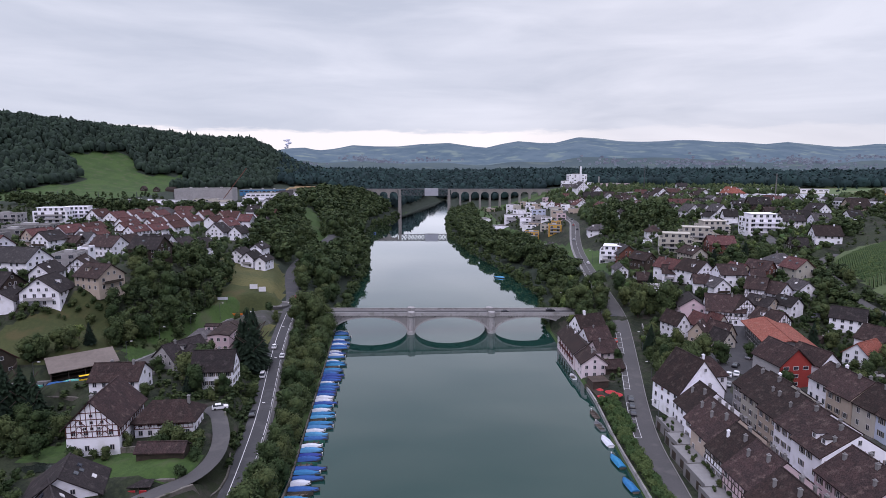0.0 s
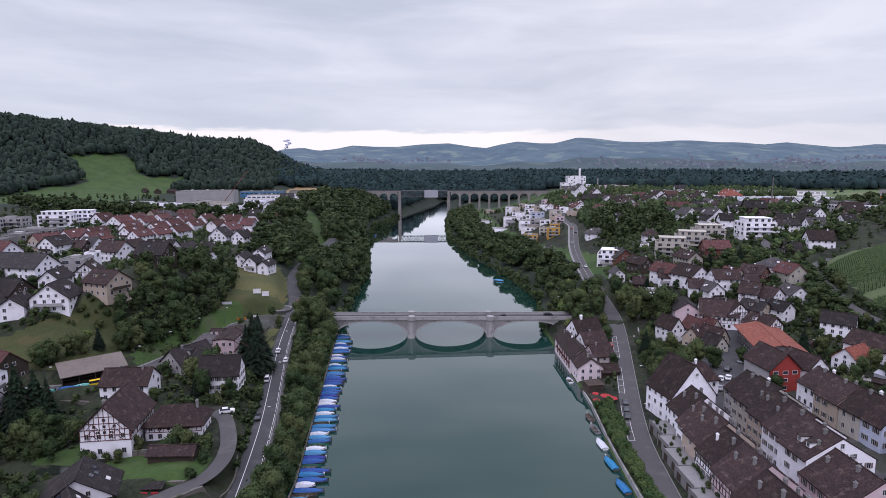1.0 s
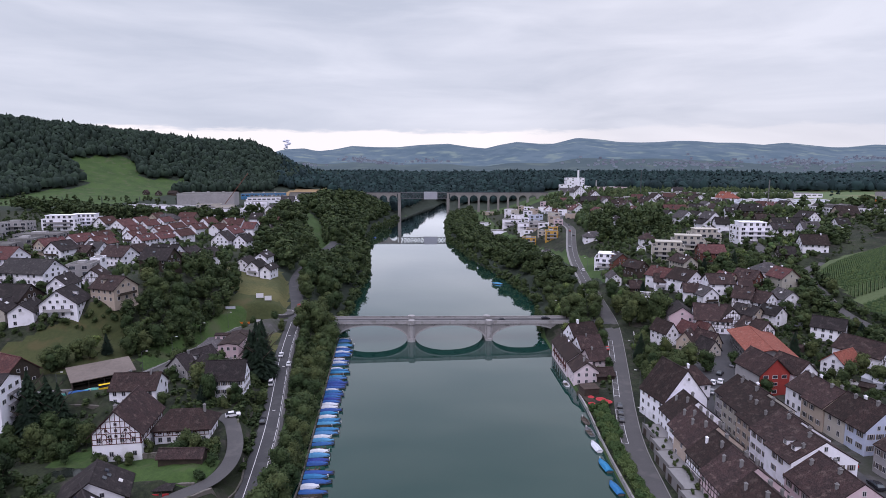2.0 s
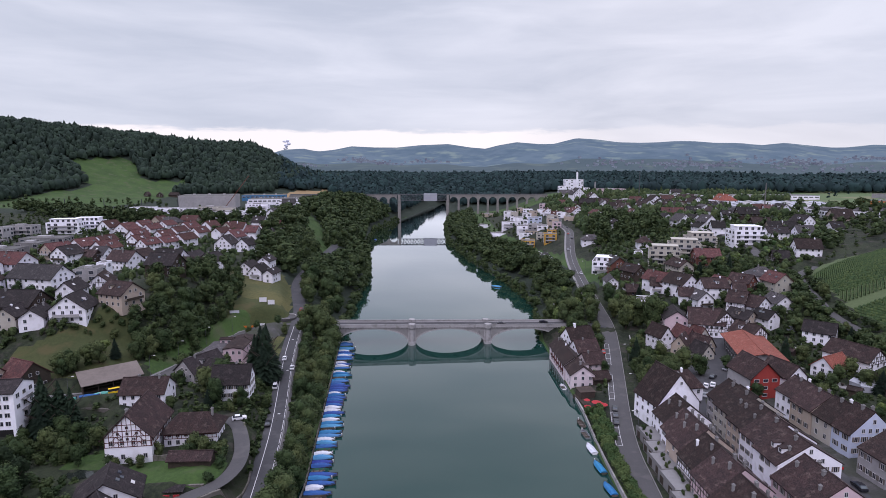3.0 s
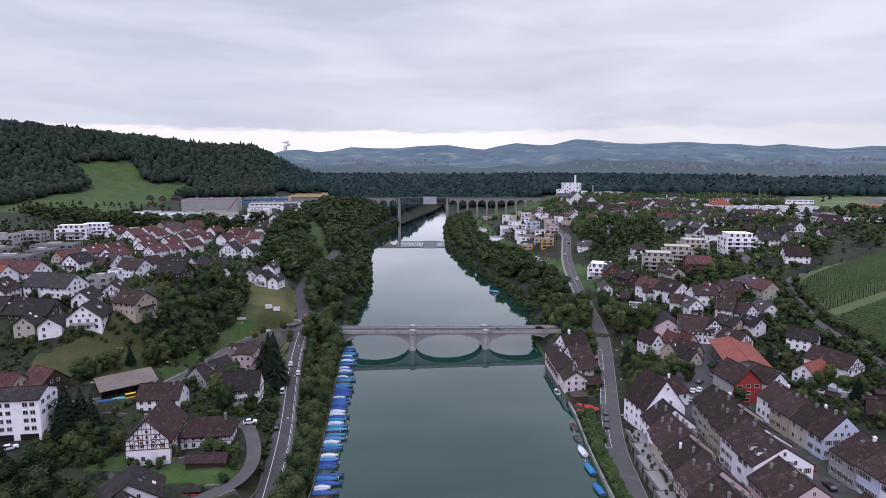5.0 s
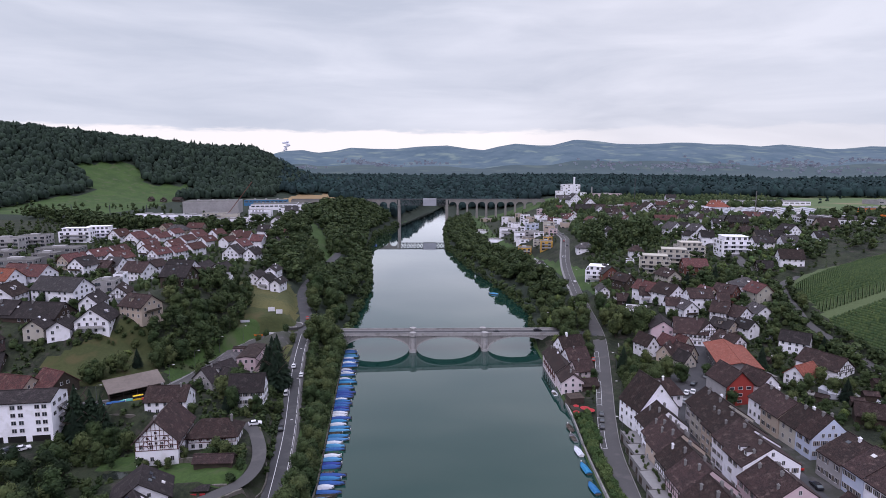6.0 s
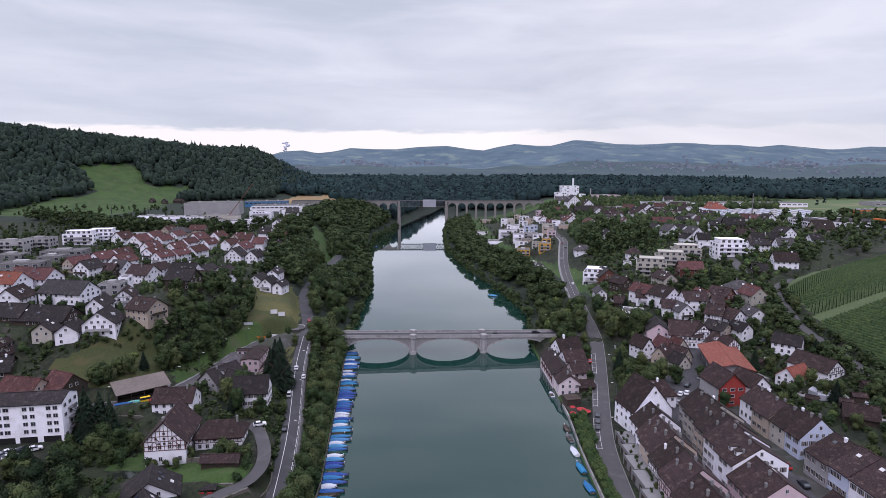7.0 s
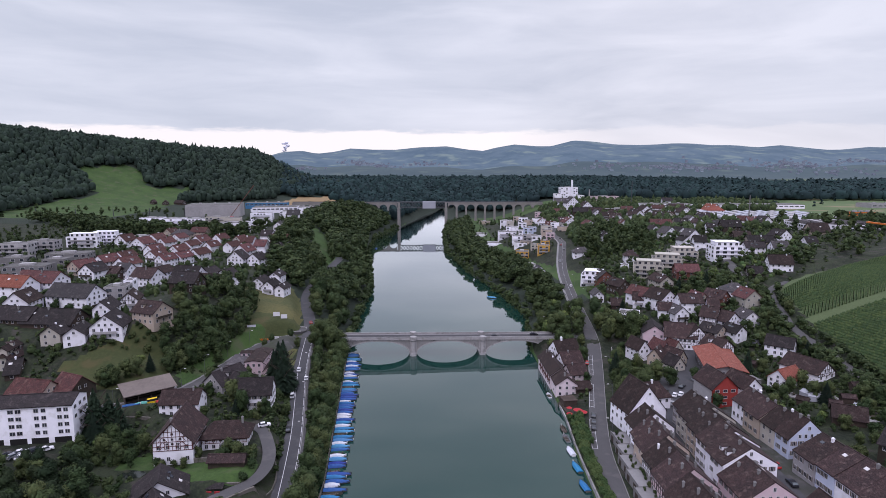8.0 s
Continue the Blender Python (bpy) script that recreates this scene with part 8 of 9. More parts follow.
for i in range(0, len(bays) - 1, 5):
    if i % 30 <= 20:
        ribbon("bay_mark", np.array([bays[i], bays[i] + (bays[i + 1] - bays[i]) * 0.14]), -3.0, -1.25, 0.014, M_PAINT, "white cross line of a parking bay", "road marking")


def wall_along(name, points, low, high, thick, material, label, top=None):
    """A wall through points (x, y), from low below to high above the ground there, or up to the height top."""
    bm = bmesh.new()
    p = dense(np.array([(a, b, 0.0) for a, b in points], float), 2.0)
    d = np.gradient(p[:, :2], axis=0)
    side = np.stack([d[:, 1], -d[:, 0]], -1) / np.linalg.norm(d, axis=1)[:, None] * thick / 2
    rows = []
    for q, s in zip(p, side):
        z = gz(q[0], q[1]) if top is None else top - high
        rows.append([bm.verts.new(c) for c in ((q[0] - s[0], q[1] - s[1], z - low), (q[0] + s[0], q[1] + s[1], z - low), (q[0] + s[0], q[1] + s[1], z + high), (q[0] - s[0], q[1] - s[1], z + high))])
    for a, b in zip(rows[:-1], rows[1:]):
        for k in range(4):
            bm.faces.new((a[k], a[(k + 1) % 4], b[(k + 1) % 4], b[k]))
    bm.faces.new(rows[0][::-1])
    bm.faces.new(rows[-1])
    bmesh.ops.recalc_face_normals(bm, faces=bm.faces[:])
    ob = new(name, bpy.data.meshes.new(name))
    bm.to_mesh(ob.data)
    bm.free()
    ob.data.materials.append(material)
    return tagged(ob, label, "wall", kind="structure")


wall_along("garden_wall", [(-122, 159.8), (-112, 159.2), (-101.5, 157.9)], 6.0, 0.7, 0.6, M_WALLSTONE, "tall old rubble retaining wall with plants", 13.9)
wall_along("lane_wall", [(-61.2, 153.0), (-58.0, 146), (-54.2, 137.5), (-52.5, 130), (-52.3, 124.5), (-54.0, 120.2)], 5.0, 0.6, 0.45, M_WALLSTONE, "old rubble wall above the river road")
wall_along("lane_wall", [(-54.0, 120.0), (-59.4, 115.0), (-64.6, 110.4), (-68.6, 103)], 4.0, 0.7, 0.6, M_WALLSTONE, "mossy rubble wall along the lane")
wall_along("yard_wall", [(-74.6, 120.2), (-67, 120.9), (-60.2, 121.2)], 2.5, 0.55, 0.6, M_WALLSTONE, "pale stone wall below the lawn", 10.0)
wall_along("court_wall", [(-80.0, 132.6), (-73.2, 132.4), (-72.9, 129)], 1.0, 1.5, 0.4, M_WALLSTONE, "dark rubble wall below the farm courtyard")
lean = thing("lean_to", -69.6, 118.6, 8.9, 5, "low dark lean-to of boards with red panels below the wall", "shed")
bm = bmesh.new()
v = [bm.verts.new(c) for c in ((-5, -1.2, 0.9), (5, -1.2, 0.9), (5, 1.3, 1.5), (-5, 1.3, 1.5), (-5, -1.2, 1.02), (5, -1.2, 1.02), (5, 1.3, 1.62), (-5, 1.3, 1.62))]
for f in ((3, 2, 1, 0), (4, 5, 6, 7), (0, 1, 5, 4), (1, 2, 6, 5), (2, 3, 7, 6), (3, 0, 4, 7)):
    bm.faces.new([v[i] for i in f])
part("roof", bm, M_ROOF_DARK, lean)
for i in range(5):
    part("post", boxes((-4.9 + i * 2.4, -4.76 + i * 2.4, -1.1, -0.96, -2, 0.9)), M_OLDWOOD, lean)
for i in range(4):
    part("panel", boxes((-4.4 + i * 2.4, -2.9 + i * 2.4, -1.5 - 0.1 * i, -1.3 - 0.1 * i, -1.2, 0.55)), M_SIGNRED, lean, "faded red panel")
M_POND = mat("pond_water", (0.012, 0.016, 0.014), (0.018, 0.022, 0.016), 0.6, 0.2, 0.09, 0.02, spec=0.4)
pond_v = [(-95.2 + 4.2 * math.cos(k * 0.2618) + 0.5 * math.sin(k * 1.3), 125.6 + 2.3 * math.sin(k * 0.2618) + 0.3 * math.cos(k * 1.9)) for k in range(24)]
pond_z = max(gz(px, py) for px, py in pond_v) + 0.06
pond = new("pond", mesh_from("pond", [(px, py, pond_z) for px, py in pond_v], [tuple(range(24))], [M_POND]))
tagged(pond, "small dark garden pond beside the lawn", "pond", kind="structure")
for x, y, rz, paint, lab in ((-126.5, 133.5, 40, M_CARWHITE, "white car parked below the flats"), (-129.5, 133.0, 42, M_CARDARK, "dark car parked below the flats"), (-132.8, 131.5, 40, M_CARWHITE, "white car parked below the flats")):
    car(x, y, rz, paint, lab)
for x, y, rz, paint, lab in ((104.6, 128, 86, M_CARRED, "red car parked in the old town street"), (103.8, 118, 86, M_CARDARK, "dark car parked in the old town street"), (99.5, 186.5, 60, M_CARWHITE, "white car parked on the square"), (112, 201, 30, M_CARSILVER, "silver car parked on the square"), (103, 194, 50, M_CARDARK, "dark car parked on the square")):
    car(x, y, rz, paint, lab)
wall_along("quay_wall", [(float(left_edge(v)) + 0.15, v) for v in range(84, 262, 12)], 2.5, 0.35, 0.5, M_WALLSTONE, "low stone quay wall with moorings")
wall_along("quay_wall", [(float(right_edge(v)) + 0.2, v) for v in range(84, 200, 12)], 2.5, 0.4, 0.5, M_STONE, "stone quay wall along the east bank")
wall_along("street_wall", [(83.0, 222), (86.5, 236), (90.0, 252)], 1.0, 1.3, 0.4, M_STONE, "pale wall along the quay road")


def board(x, y, rz, w, h, label, face):
    t = thing("billboard", x, y, gz(x, y), rz, label, "billboard")
    part("panel", boxes((-w / 2, w / 2, -0.06, 0.06, 0.9, 0.9 + h)), face, t)
    for s in (-0.35, 0.35):
        part("post", boxes((w * s - 0.07, w * s + 0.07, 0.064, 0.2, -0.5, 0.9 + h)), M_OLDWOOD, t)
    return t


board(-91.6, 272.0, 8, 3.6, 2.3, "white advertising panel on posts in the meadow", M_CARWHITE)
board(-87.6, 272.4, 4, 3.4, 2.3, "white advertising panel on posts in the meadow", M_CARWHITE)
board(-100.0, 254.5, 10, 4.4, 1.2, "long pale banner at the meadow's foot", M_TARP_PALE)
board(-94.0, 255.0, 6, 5.0, 0.9, "low orange banner at the meadow's foot", M_ORANGE)
board(-87.5, 256.5, 4, 2.4, 1.6, "pale notice board beside the road", M_CARWHITE)


def street_lamp(x, y, rz, h=8.0):
    t = thing("street_lamp", x, y, gz(x, y), rz, "slim grey street lamp with a curved arm", "street lamp", "street lamps")
    bm = bmesh.new()
    cone(bm, 0, 0, -0.3, h, 0.09, 0.05, 8)
    part("pole", bm, M_STEEL, t)
    bm = bmesh.new()
    beam(bm, (0, 0, h), (0.9, 0, h + 0.35), 0.07)
    beam(bm, (0.9, 0, h + 0.35), (1.7, 0, h + 0.35), 0.07)
    part("arm", bm, M_STEEL, t)
    part("lamp_head", boxes((1.5, 2.3, -0.16, 0.16, h + 0.24, h + 0.4)), M_FRAME, t)


for x, y, rz in ((-107.5, 188, 0), (-105.6, 207, 0), (-103.2, 228, -10), (-98.6, 247, -25), (-55.6, 190, 180), (-49, 155, 180), (-61.8, 222, 180), (-66, 262, 180), (72, 190, 180), (62.5, 158, 180), (80, 222, 180), (-122, 164, 0), (61, 300, 0), (96, 330, 180), (99, 375, 180)):
    street_lamp(x, y, rz)
ring = thing("paved_ring", -80.1, 272.5, gz(-80.1, 272.5), 0, "round paved seat with a low stone kerb beside the junction", "terrace")
bm = bmesh.new()
cone(bm, 0, 0, -1.2, 0.22, 5.2, 5.2, 28)
part("paving", bm, M_PALE_ASPHALT, ring)
bm = bmesh.new()
for k in range(20):
    a, b = 0.3 + k * 0.25, 0.3 + (k + 1) * 0.25
    beam(bm, (4.9 * math.cos(a), 4.9 * math.sin(a), 0.45), (4.9 * math.cos(b), 4.9 * math.sin(b), 0.45), 0.5)
part("kerb", bm, M_STONE, ring, "pale stone kerb")
# terrace with parasols on the east quay
deckt = thing("quay_terrace", 54.5, 186.5, 4.0, 8, "small wooden quay terrace with a flat-roofed kiosk", "terrace")
part("platform", boxes((-3.4, 3.4, -8, 8, -3.5, 0.2)), M_OLDWOOD, deckt)
part("kiosk", boxes((-2.6, 3.0, 2.5, 7.6, 0.204, 2.8), (-2.9, 3.3, 2.2, 7.9, 2.8, 3.0)), M_OLDWOOD, deckt)
for k, (x, y, s) in enumerate(((51.6, 178.5, 1.3), (55.6, 181.5, 1.9), (57.2, 179.5, 1.8), (52.6, 183.5, 1.2))):
    p = thing("parasol", x, y, 4.2 if k != 0 else 3.9, 0, "red cloth parasol on the quay terrace", "parasol", "parasols")
    bm = bmesh.new()
    cone(bm, 0, 0, 0, 2.4, 0.03, 0.03, 6)
    part("pole", bm, M_STEEL, p)
    bm = bmesh.new()
    cone(bm, 0, 0, 1.9, 2.5, s, 0.05, 10)
    part("canopy", bm, M_SIGNRED, p)

# ---- trees ----
rng = np.random.default_rng(7)
ICO = bmesh.new()
bmesh.ops.create_icosphere(ICO, subdivisions=1, radius=1)
ICO_V = np.array([v.co[:] for v in ICO.verts])
ICO_F = np.array([[v.index for v in f.verts] for f in ICO.faces])
ICO.free()


def crown_arrays(rng, height, radius, base, lobes, leaves, leaf, low=False):
    """Leaf clumps over uneven lobes with hollow lumps inside. Vertices, quads and triangles."""
    V, Q, T, n = [], [], [], 0
    mid = (base + height) / 2
    half = (height - base) / 2
    for k in range(lobes):
        a = rng.uniform(0, 6.283)
        h = rng.uniform(-0.72, 0.74)
        out = math.sqrt(max(0, 1 - h * h)) * rng.uniform(0.2, 0.58)
        c = np.array([math.cos(a) * out * radius, math.sin(a) * out * radius, mid + h * half])
        if k == 0:
            c = np.array([0, 0, mid + half * 0.45])
        r = radius * rng.uniform(0.40, 0.64) * (1.1 if k == 0 else 1)
        rz = r * rng.uniform(0.85, 1.15)
        core = ICO_V * (1 + rng.uniform(-0.2, 0.1, (len(ICO_V), 1))) * np.array([r, r, rz]) * 0.80 + c
        V.append(core)
        T.append(ICO_F + n)
        n += len(core)
        d = rng.normal(size=(leaves, 3))
        d /= np.linalg.norm(d, axis=1)[:, None]
        d[:, 2] = np.where(d[:, 2] < -0.55, -d[:, 2], d[:, 2])
        at = c + d * np.array([r, r, rz]) * rng.uniform(0.78, 1.18, (leaves, 1))
        u = rng.normal(size=(leaves, 3))
        nrm = d + np.array([0, 0, 0.3]) + 0.42 * u
        nrm /= np.linalg.norm(nrm, axis=1)[:, None]
        e1 = np.cross(nrm, rng.normal(size=(leaves, 3)))
        e1 /= np.linalg.norm(e1, axis=1)[:, None]
        e2 = np.cross(nrm, e1)
        s = leaf * rng.uniform(0.6, 1.35, (leaves, 1))
        bend = nrm * s * 0.35
        corner = np.stack([at - e1 * s - bend, at - e2 * s * 0.8, at + e1 * s - bend, at + e2 * s * 0.8], 1)
        V.append(corner.reshape(-1, 3))
        Q.append(np.arange(leaves * 4).reshape(-1, 4) + n)
        n += leaves * 4
    return np.concatenate(V), np.concatenate(Q), np.concatenate(T)


ICO = bmesh.new()
bmesh.ops.create_icosphere(ICO, subdivisions=2, radius=1)
DOME_V = np.array([v.co[:] for v in ICO.verts])
DOME_F = np.array([f for f in ([v.index for v in f.verts] for f in ICO.faces) if DOME_V[f][:, 2].mean() > -0.45])
ICO.free()


def dome_arrays(rng, height, radius, pointed=0.0):
    """A rounded crown seen from far off: one lumpy shell with a few leaf clumps that break its outline."""
    v = DOME_V.copy()
    lump = 1 + 0.22 * np.sin(v[:, 0] * 3.1 + rng.uniform(0, 6)) * np.sin(v[:, 1] * 3.3 + rng.uniform(0, 6)) + rng.uniform(-0.17, 0.17, len(v))
    v = v * lump[:, None]
    up = np.clip(v[:, 2], 0, 1)
    v[:, :2] *= (1 - pointed * up)[:, None]
    v = v * np.array([radius, radius, height * 0.55]) + np.array([0, 0, height * 0.5])
    at = rng.normal(size=(9, 3))
    at[:, 2] = np.abs(at[:, 2]) + 0.2
    at /= np.linalg.norm(at, axis=1)[:, None]
    mid = at * np.array([radius, radius, height * 0.55]) * np.array([1 - pointed * 0.6, 1 - pointed * 0.6, 1]) + np.array([0, 0, height * 0.5])
    e = rng.normal(size=(9, 2, 3)) * radius * 0.2
    quad = np.stack([mid - e[:, 0], mid - e[:, 1], mid + e[:, 0], mid + e[:, 1]], 1).reshape(-1, 3)
    return np.concatenate([v, quad]), np.arange(36).reshape(-1, 4) + len(v), DOME_F


def spruce_arrays(rng, height, radius, tiers, per):
    """Drooping boughs in tiers."""
    V, Q, n = [], [], 0
    for k in range(tiers):
        f = k / (tiers - 1)
        r = radius * (1 - f) ** 0.85 + 0.15
        m = max(4, int(per * (1 - 0.6 * f)))
        for i in range(m):
            z = height * (0.08 + 0.90 * f) + rng.uniform(-0.55, 0.55) * (1.2 - f)
            a = rng.uniform(0, 6.283)
            d = np.array([math.cos(a), math.sin(a), 0])
            s = np.array([-d[1], d[0], 0])
            rr, w = r * rng.uniform(0.45, 1.3), r * rng.uniform(0.14, 0.26) + 0.16
            droop = rng.uniform(0.2, 0.5) * rr
            V.append(np.array([[0, 0, z + 0.5], d * rr * 0.6 - s * w + [0, 0, z - droop * 0.5 + 0.25], d * rr + [0, 0, z - droop], d * rr * 0.6 + s * w + [0, 0, z - droop * 0.5 + 0.25]]))
            Q.append([n, n + 1, n + 2, n + 3])
            n += 4
    return np.concatenate(V), np.array(Q), np.zeros((0, 3), int)


def mesh_arrays(name, V, Q, T, material):
    me = bpy.data.meshes.new(name)
    me.vertices.add(len(V))
    me.vertices.foreach_set("co", np.asarray(V, np.float32).ravel())
    loops = np.concatenate([Q.ravel(), T.ravel()]).astype(np.int32)
    me.loops.add(len(loops))
    me.loops.foreach_set("vertex_index", loops)
    sizes = np.concatenate([np.full(len(Q), 4), np.full(len(T), 3)]).astype(np.int32)
    me.polygons.add(len(sizes))
    me.polygons.foreach_set("loop_start", np.concatenate([[0], np.cumsum(sizes)[:-1]]).astype(np.int32))
    me.update(calc_edges=True)
    me.validate()
    if material:
        me.materials.append(material)
    return me


def trunk_mesh(height, r):
    bm = bmesh.new()
    cone(bm, 0, 0, -0.6, height * 0.62, r, r * 0.45, 7)
    for k in range(5):
        a = k * 1.3
        beam(bm, (0, 0, height * (0.25 + 0.06 * k)), (math.cos(a) * height * 0.2, math.sin(a) * height * 0.2, height * (0.48 + 0.05 * k)), r * 0.7)
    return bm


def tree_kind(label, category, V, Q, T, material, height, r):
    """One tree far below the ground's edge is never shown: it is removed after copying."""
    t = thing("tree", 0, 0, -500, 0, label, category)
    part("trunk", trunk_mesh(height, r), M_BARK, t)
    part("crown", mesh_arrays("crown", V, Q, T, material), None, t)
    return t


def bush_kind(name, label, category, V, Q, T, material):
    t = new(name, mesh_arrays(name, V, Q, T, material))
    t.matrix_world = pose(0, 0, -500)
    return tagged(t, label, category)


KINDS = {"dark": [], "broad": [], "light": [], "spruce": [], "bush": [], "hedge": []}
for k in range(6):
    hgt = rng.uniform(9.5, 12.5)
    rad = hgt * rng.uniform(0.34, 0.42)
    KINDS["broad"].append(tree_kind("broad-leaved green tree with a full uneven crown", "tree", *crown_arrays(rng, hgt, rad, hgt * 0.08, 15, 78, 0.32), M_LEAF, hgt, 0.28))
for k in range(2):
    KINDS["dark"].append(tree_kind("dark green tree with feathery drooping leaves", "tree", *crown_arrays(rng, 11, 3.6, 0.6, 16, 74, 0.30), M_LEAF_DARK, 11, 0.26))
for k in range(2):
    KINDS["light"].append(tree_kind("young tree with light yellow-green leaves", "tree", *crown_arrays(rng, 8.5, 3.2, 1.0, 12, 95, 0.30), M_LEAF_LIGHT, 8.5, 0.2))
for k in range(2):
    KINDS["spruce"].append(tree_kind("dark tall spruce with drooping boughs", "conifer", *spruce_arrays(rng, 16, 3.9, 46, 26), M_NEEDLE, 20, 0.26))
for k in range(3):
    KINDS["bush"].append(bush_kind("shrub", "dense green garden shrub", "shrub", *crown_arrays(rng, 2.6, 1.7, 0.1, 7, 46, 0.22), M_LEAF))
    KINDS["hedge"].append(bush_kind("hedge_bush", "clipped light green hedge bush", "hedge", *crown_arrays(rng, 2.6, 1.6, 0.1, 7, 46, 0.22), M_HEDGE))


def plant(kind, x, y, size=1.0, group=""):
    src = KINDS[kind][int(rng.integers(len(KINDS[kind])))]
    ob = copy_thing(src, pose(x, y, gz(x, y) - 0.1, 0, 0, float(rng.uniform(0, 360))))
    wide = 1.25 if kind == "spruce" else 1.0
    ob.scale = (wide * size * rng.uniform(0.9, 1.12), wide * size * rng.uniform(0.9, 1.12), size * rng.uniform(0.88, 1.12))
    if kind in ("bush", "hedge"):
        ob.name = {"bush": "shrub", "hedge": "hedge_bush"}[kind]
    if group:
        ob["group"] = group
    return ob


def scatter(poly, spacing, jitter=0.45):
    p = np.array(poly, float)
    lo, hi = p.min(0), p.max(0)
    a, b = np.meshgrid(np.arange(lo[0], hi[0], spacing), np.arange(lo[1], hi[1], spacing * 0.87))
    a = a + (np.arange(a.shape[0]) % 2 * spacing / 2)[:, None]
    a = a.ravel() + rng.uniform(-jitter, jitter, a.size) * spacing
    b = b.ravel() + rng.uniform(-jitter, jitter, b.size) * spacing
    keep = in_poly(a, b, poly)
    return np.stack([a[keep], b[keep]], -1)


def off_roads(p, margin=2.0):
    keep = np.ones(len(p), bool)
    for line, width in ROADS:
        for a, b in zip(line[:-1], line[1:]):
            ab = b[:2] - a[:2]
            s = np.clip(((p[:, 0] - a[0]) * ab[0] + (p[:, 1] - a[1]) * ab[1]) / (ab @ ab + 1e-9), 0, 1)
            keep &= np.hypot(p[:, 0] - a[0] - s * ab[0], p[:, 1] - a[1] - s * ab[1]) > width / 2 + margin
    return p[keep]


def woods(name, spots, label, height=(12, 17), lobes=5, leaves=22, leaf=1.0, conifer=0.0, material=None, fat=1.0, far=False):
    """Many trees as one mass of foliage; far: crowns as lumpy shells."""
    deck, needles = ([dome_arrays(rng, 14, 4.9) for _ in range(7)], [dome_arrays(rng, 17, 3.4, 0.75) for _ in range(3)]) if far else (None, None)
    if not far:
        deck, needles = [crown_arrays(rng, 14, 4.6, 1.0, lobes, leaves, leaf) for _ in range(5)], [spruce_arrays(rng, 18, 3.2, 9, 8) for _ in range(2)]
    V, Q, T, n = [], [], [], 0
    zz = ground(spots[:, 0], spots[:, 1])
    for (x, y), z in zip(spots, zz):
        v, q, t = needles[int(rng.integers(len(needles)))] if rng.random() < conifer else deck[int(rng.integers(len(deck)))]
        s = rng.uniform(*height) / 14
        a = rng.uniform(0, 6.283)
        wide = s * fat * rng.uniform(0.9, 1.2)
        ca, sa = math.cos(a) * wide, math.sin(a) * wide
        V.append(np.stack([v[:, 0] * ca - v[:, 1] * sa + x, v[:, 0] * sa + v[:, 1] * ca + y, v[:, 2] * s + z - 0.8], -1))
        Q.append(q + n)
        T.append(t + n)
        n += len(v)
    ob = new(name, mesh_arrays(name, np.concatenate(V), np.concatenate(Q), np.concatenate(T), material or M_MASS))
    return tagged(ob, label, "woods", kind="stuff")


# riverside trees between road and quay, one by one
for k, y in enumerate(np.arange(88, 262, 3.5)):
    d = ((1.8, 5.0, 3.4) if y < 190 else (2.2, 6.4, 4.2))[k % 3] + rng.uniform(-0.5, 0.5)
    plant("light" if rng.random() < 0.08 else "broad", float(left_edge(y)) - d, y, rng.uniform(0.60, 0.84) if y < 190 else rng.uniform(0.72, 1.0), "trees along the west quay")
for y in np.arange(186, 252, 5.0):
    x = float(np.interp(y, RIVER_ROAD[:, 1], RIVER_ROAD[:, 0])) + rng.uniform(6.6, 8.0)
    if x < float(left_edge(y)) - 4:
        plant("broad", x, y, rng.uniform(0.5, 0.72), "trees along the west quay")
fringe = [(float(left_edge(v)) - rng.uniform(0.7, 6.4 if v < 200 else 8.0), v) for v in np.arange(86, 264, 0.8)]
woods("quay_undergrowth", np.array(fringe), "dark leafy undergrowth below quay trees", (1.6, 3.6), 4, 22, 1.6, material=M_MASS, fat=1.3)
# the wooded hillside above the hill road
spots = off_roads(scatter([(-128, 234), (-118, 222), (-114, 205), (-107, 222), (-100, 249), (-101, 271), (-112, 300), (-128, 316), (-148, 300), (-140, 262), (-134, 246)], 7.6), 1.0)
for x, y in spots[spots[:, 1] < 240]:
    plant("broad", x, y, rng.uniform(0.75, 1.15), "trees on the west slope")
lower_slope = off_roads(scatter([(-124, 202), (-113, 196), (-104, 212), (-99, 236), (-102, 252), (-118, 244), (-124, 224)], 6.0), 0.8)
woods("slope_wood", lower_slope, "leafy trees on the lower west slope", (6.5, 10.5), 7, 50, 0.5, material=M_MASS)
woods("slope_wood", spots[spots[:, 1] >= 240], "leafy wood on the west slope", (8.5, 13), 7, 44, 0.62, material=M_MASS)
# banks upstream of the bridge
left_bank = [(-58, 282), (-62, 330), (-64, 441), (-80, 558), (-93, 651), (-100, 778), (-84, 945), (-112, 945), (-150, 760), (-150, 600), (-122, 500), (-108, 420), (-92, 330), (-78, 290)]
spots = off_roads(scatter(left_bank, 8.8), 0.5)
spots = spots[~in_poly(spots[:, 0], spots[:, 1], GLADE)]
near = spots[:, 1] < 330
for x, y in spots[near]:
    plant("broad", x, y, rng.uniform(0.9, 1.3), "trees on the west bank")
mid = ~near & (spots[:, 1] < 480)
woods("riverside_wood", spots[mid], "dense green riverside wood on the west bank", (11, 20), 8, 56, 0.58, material=M_MASS, fat=1.1)
woods("riverside_wood", spots[~near & ~mid], "dense far riverside wood on the west bank", (11, 21), 6, 22, 0.9, fat=1.15)
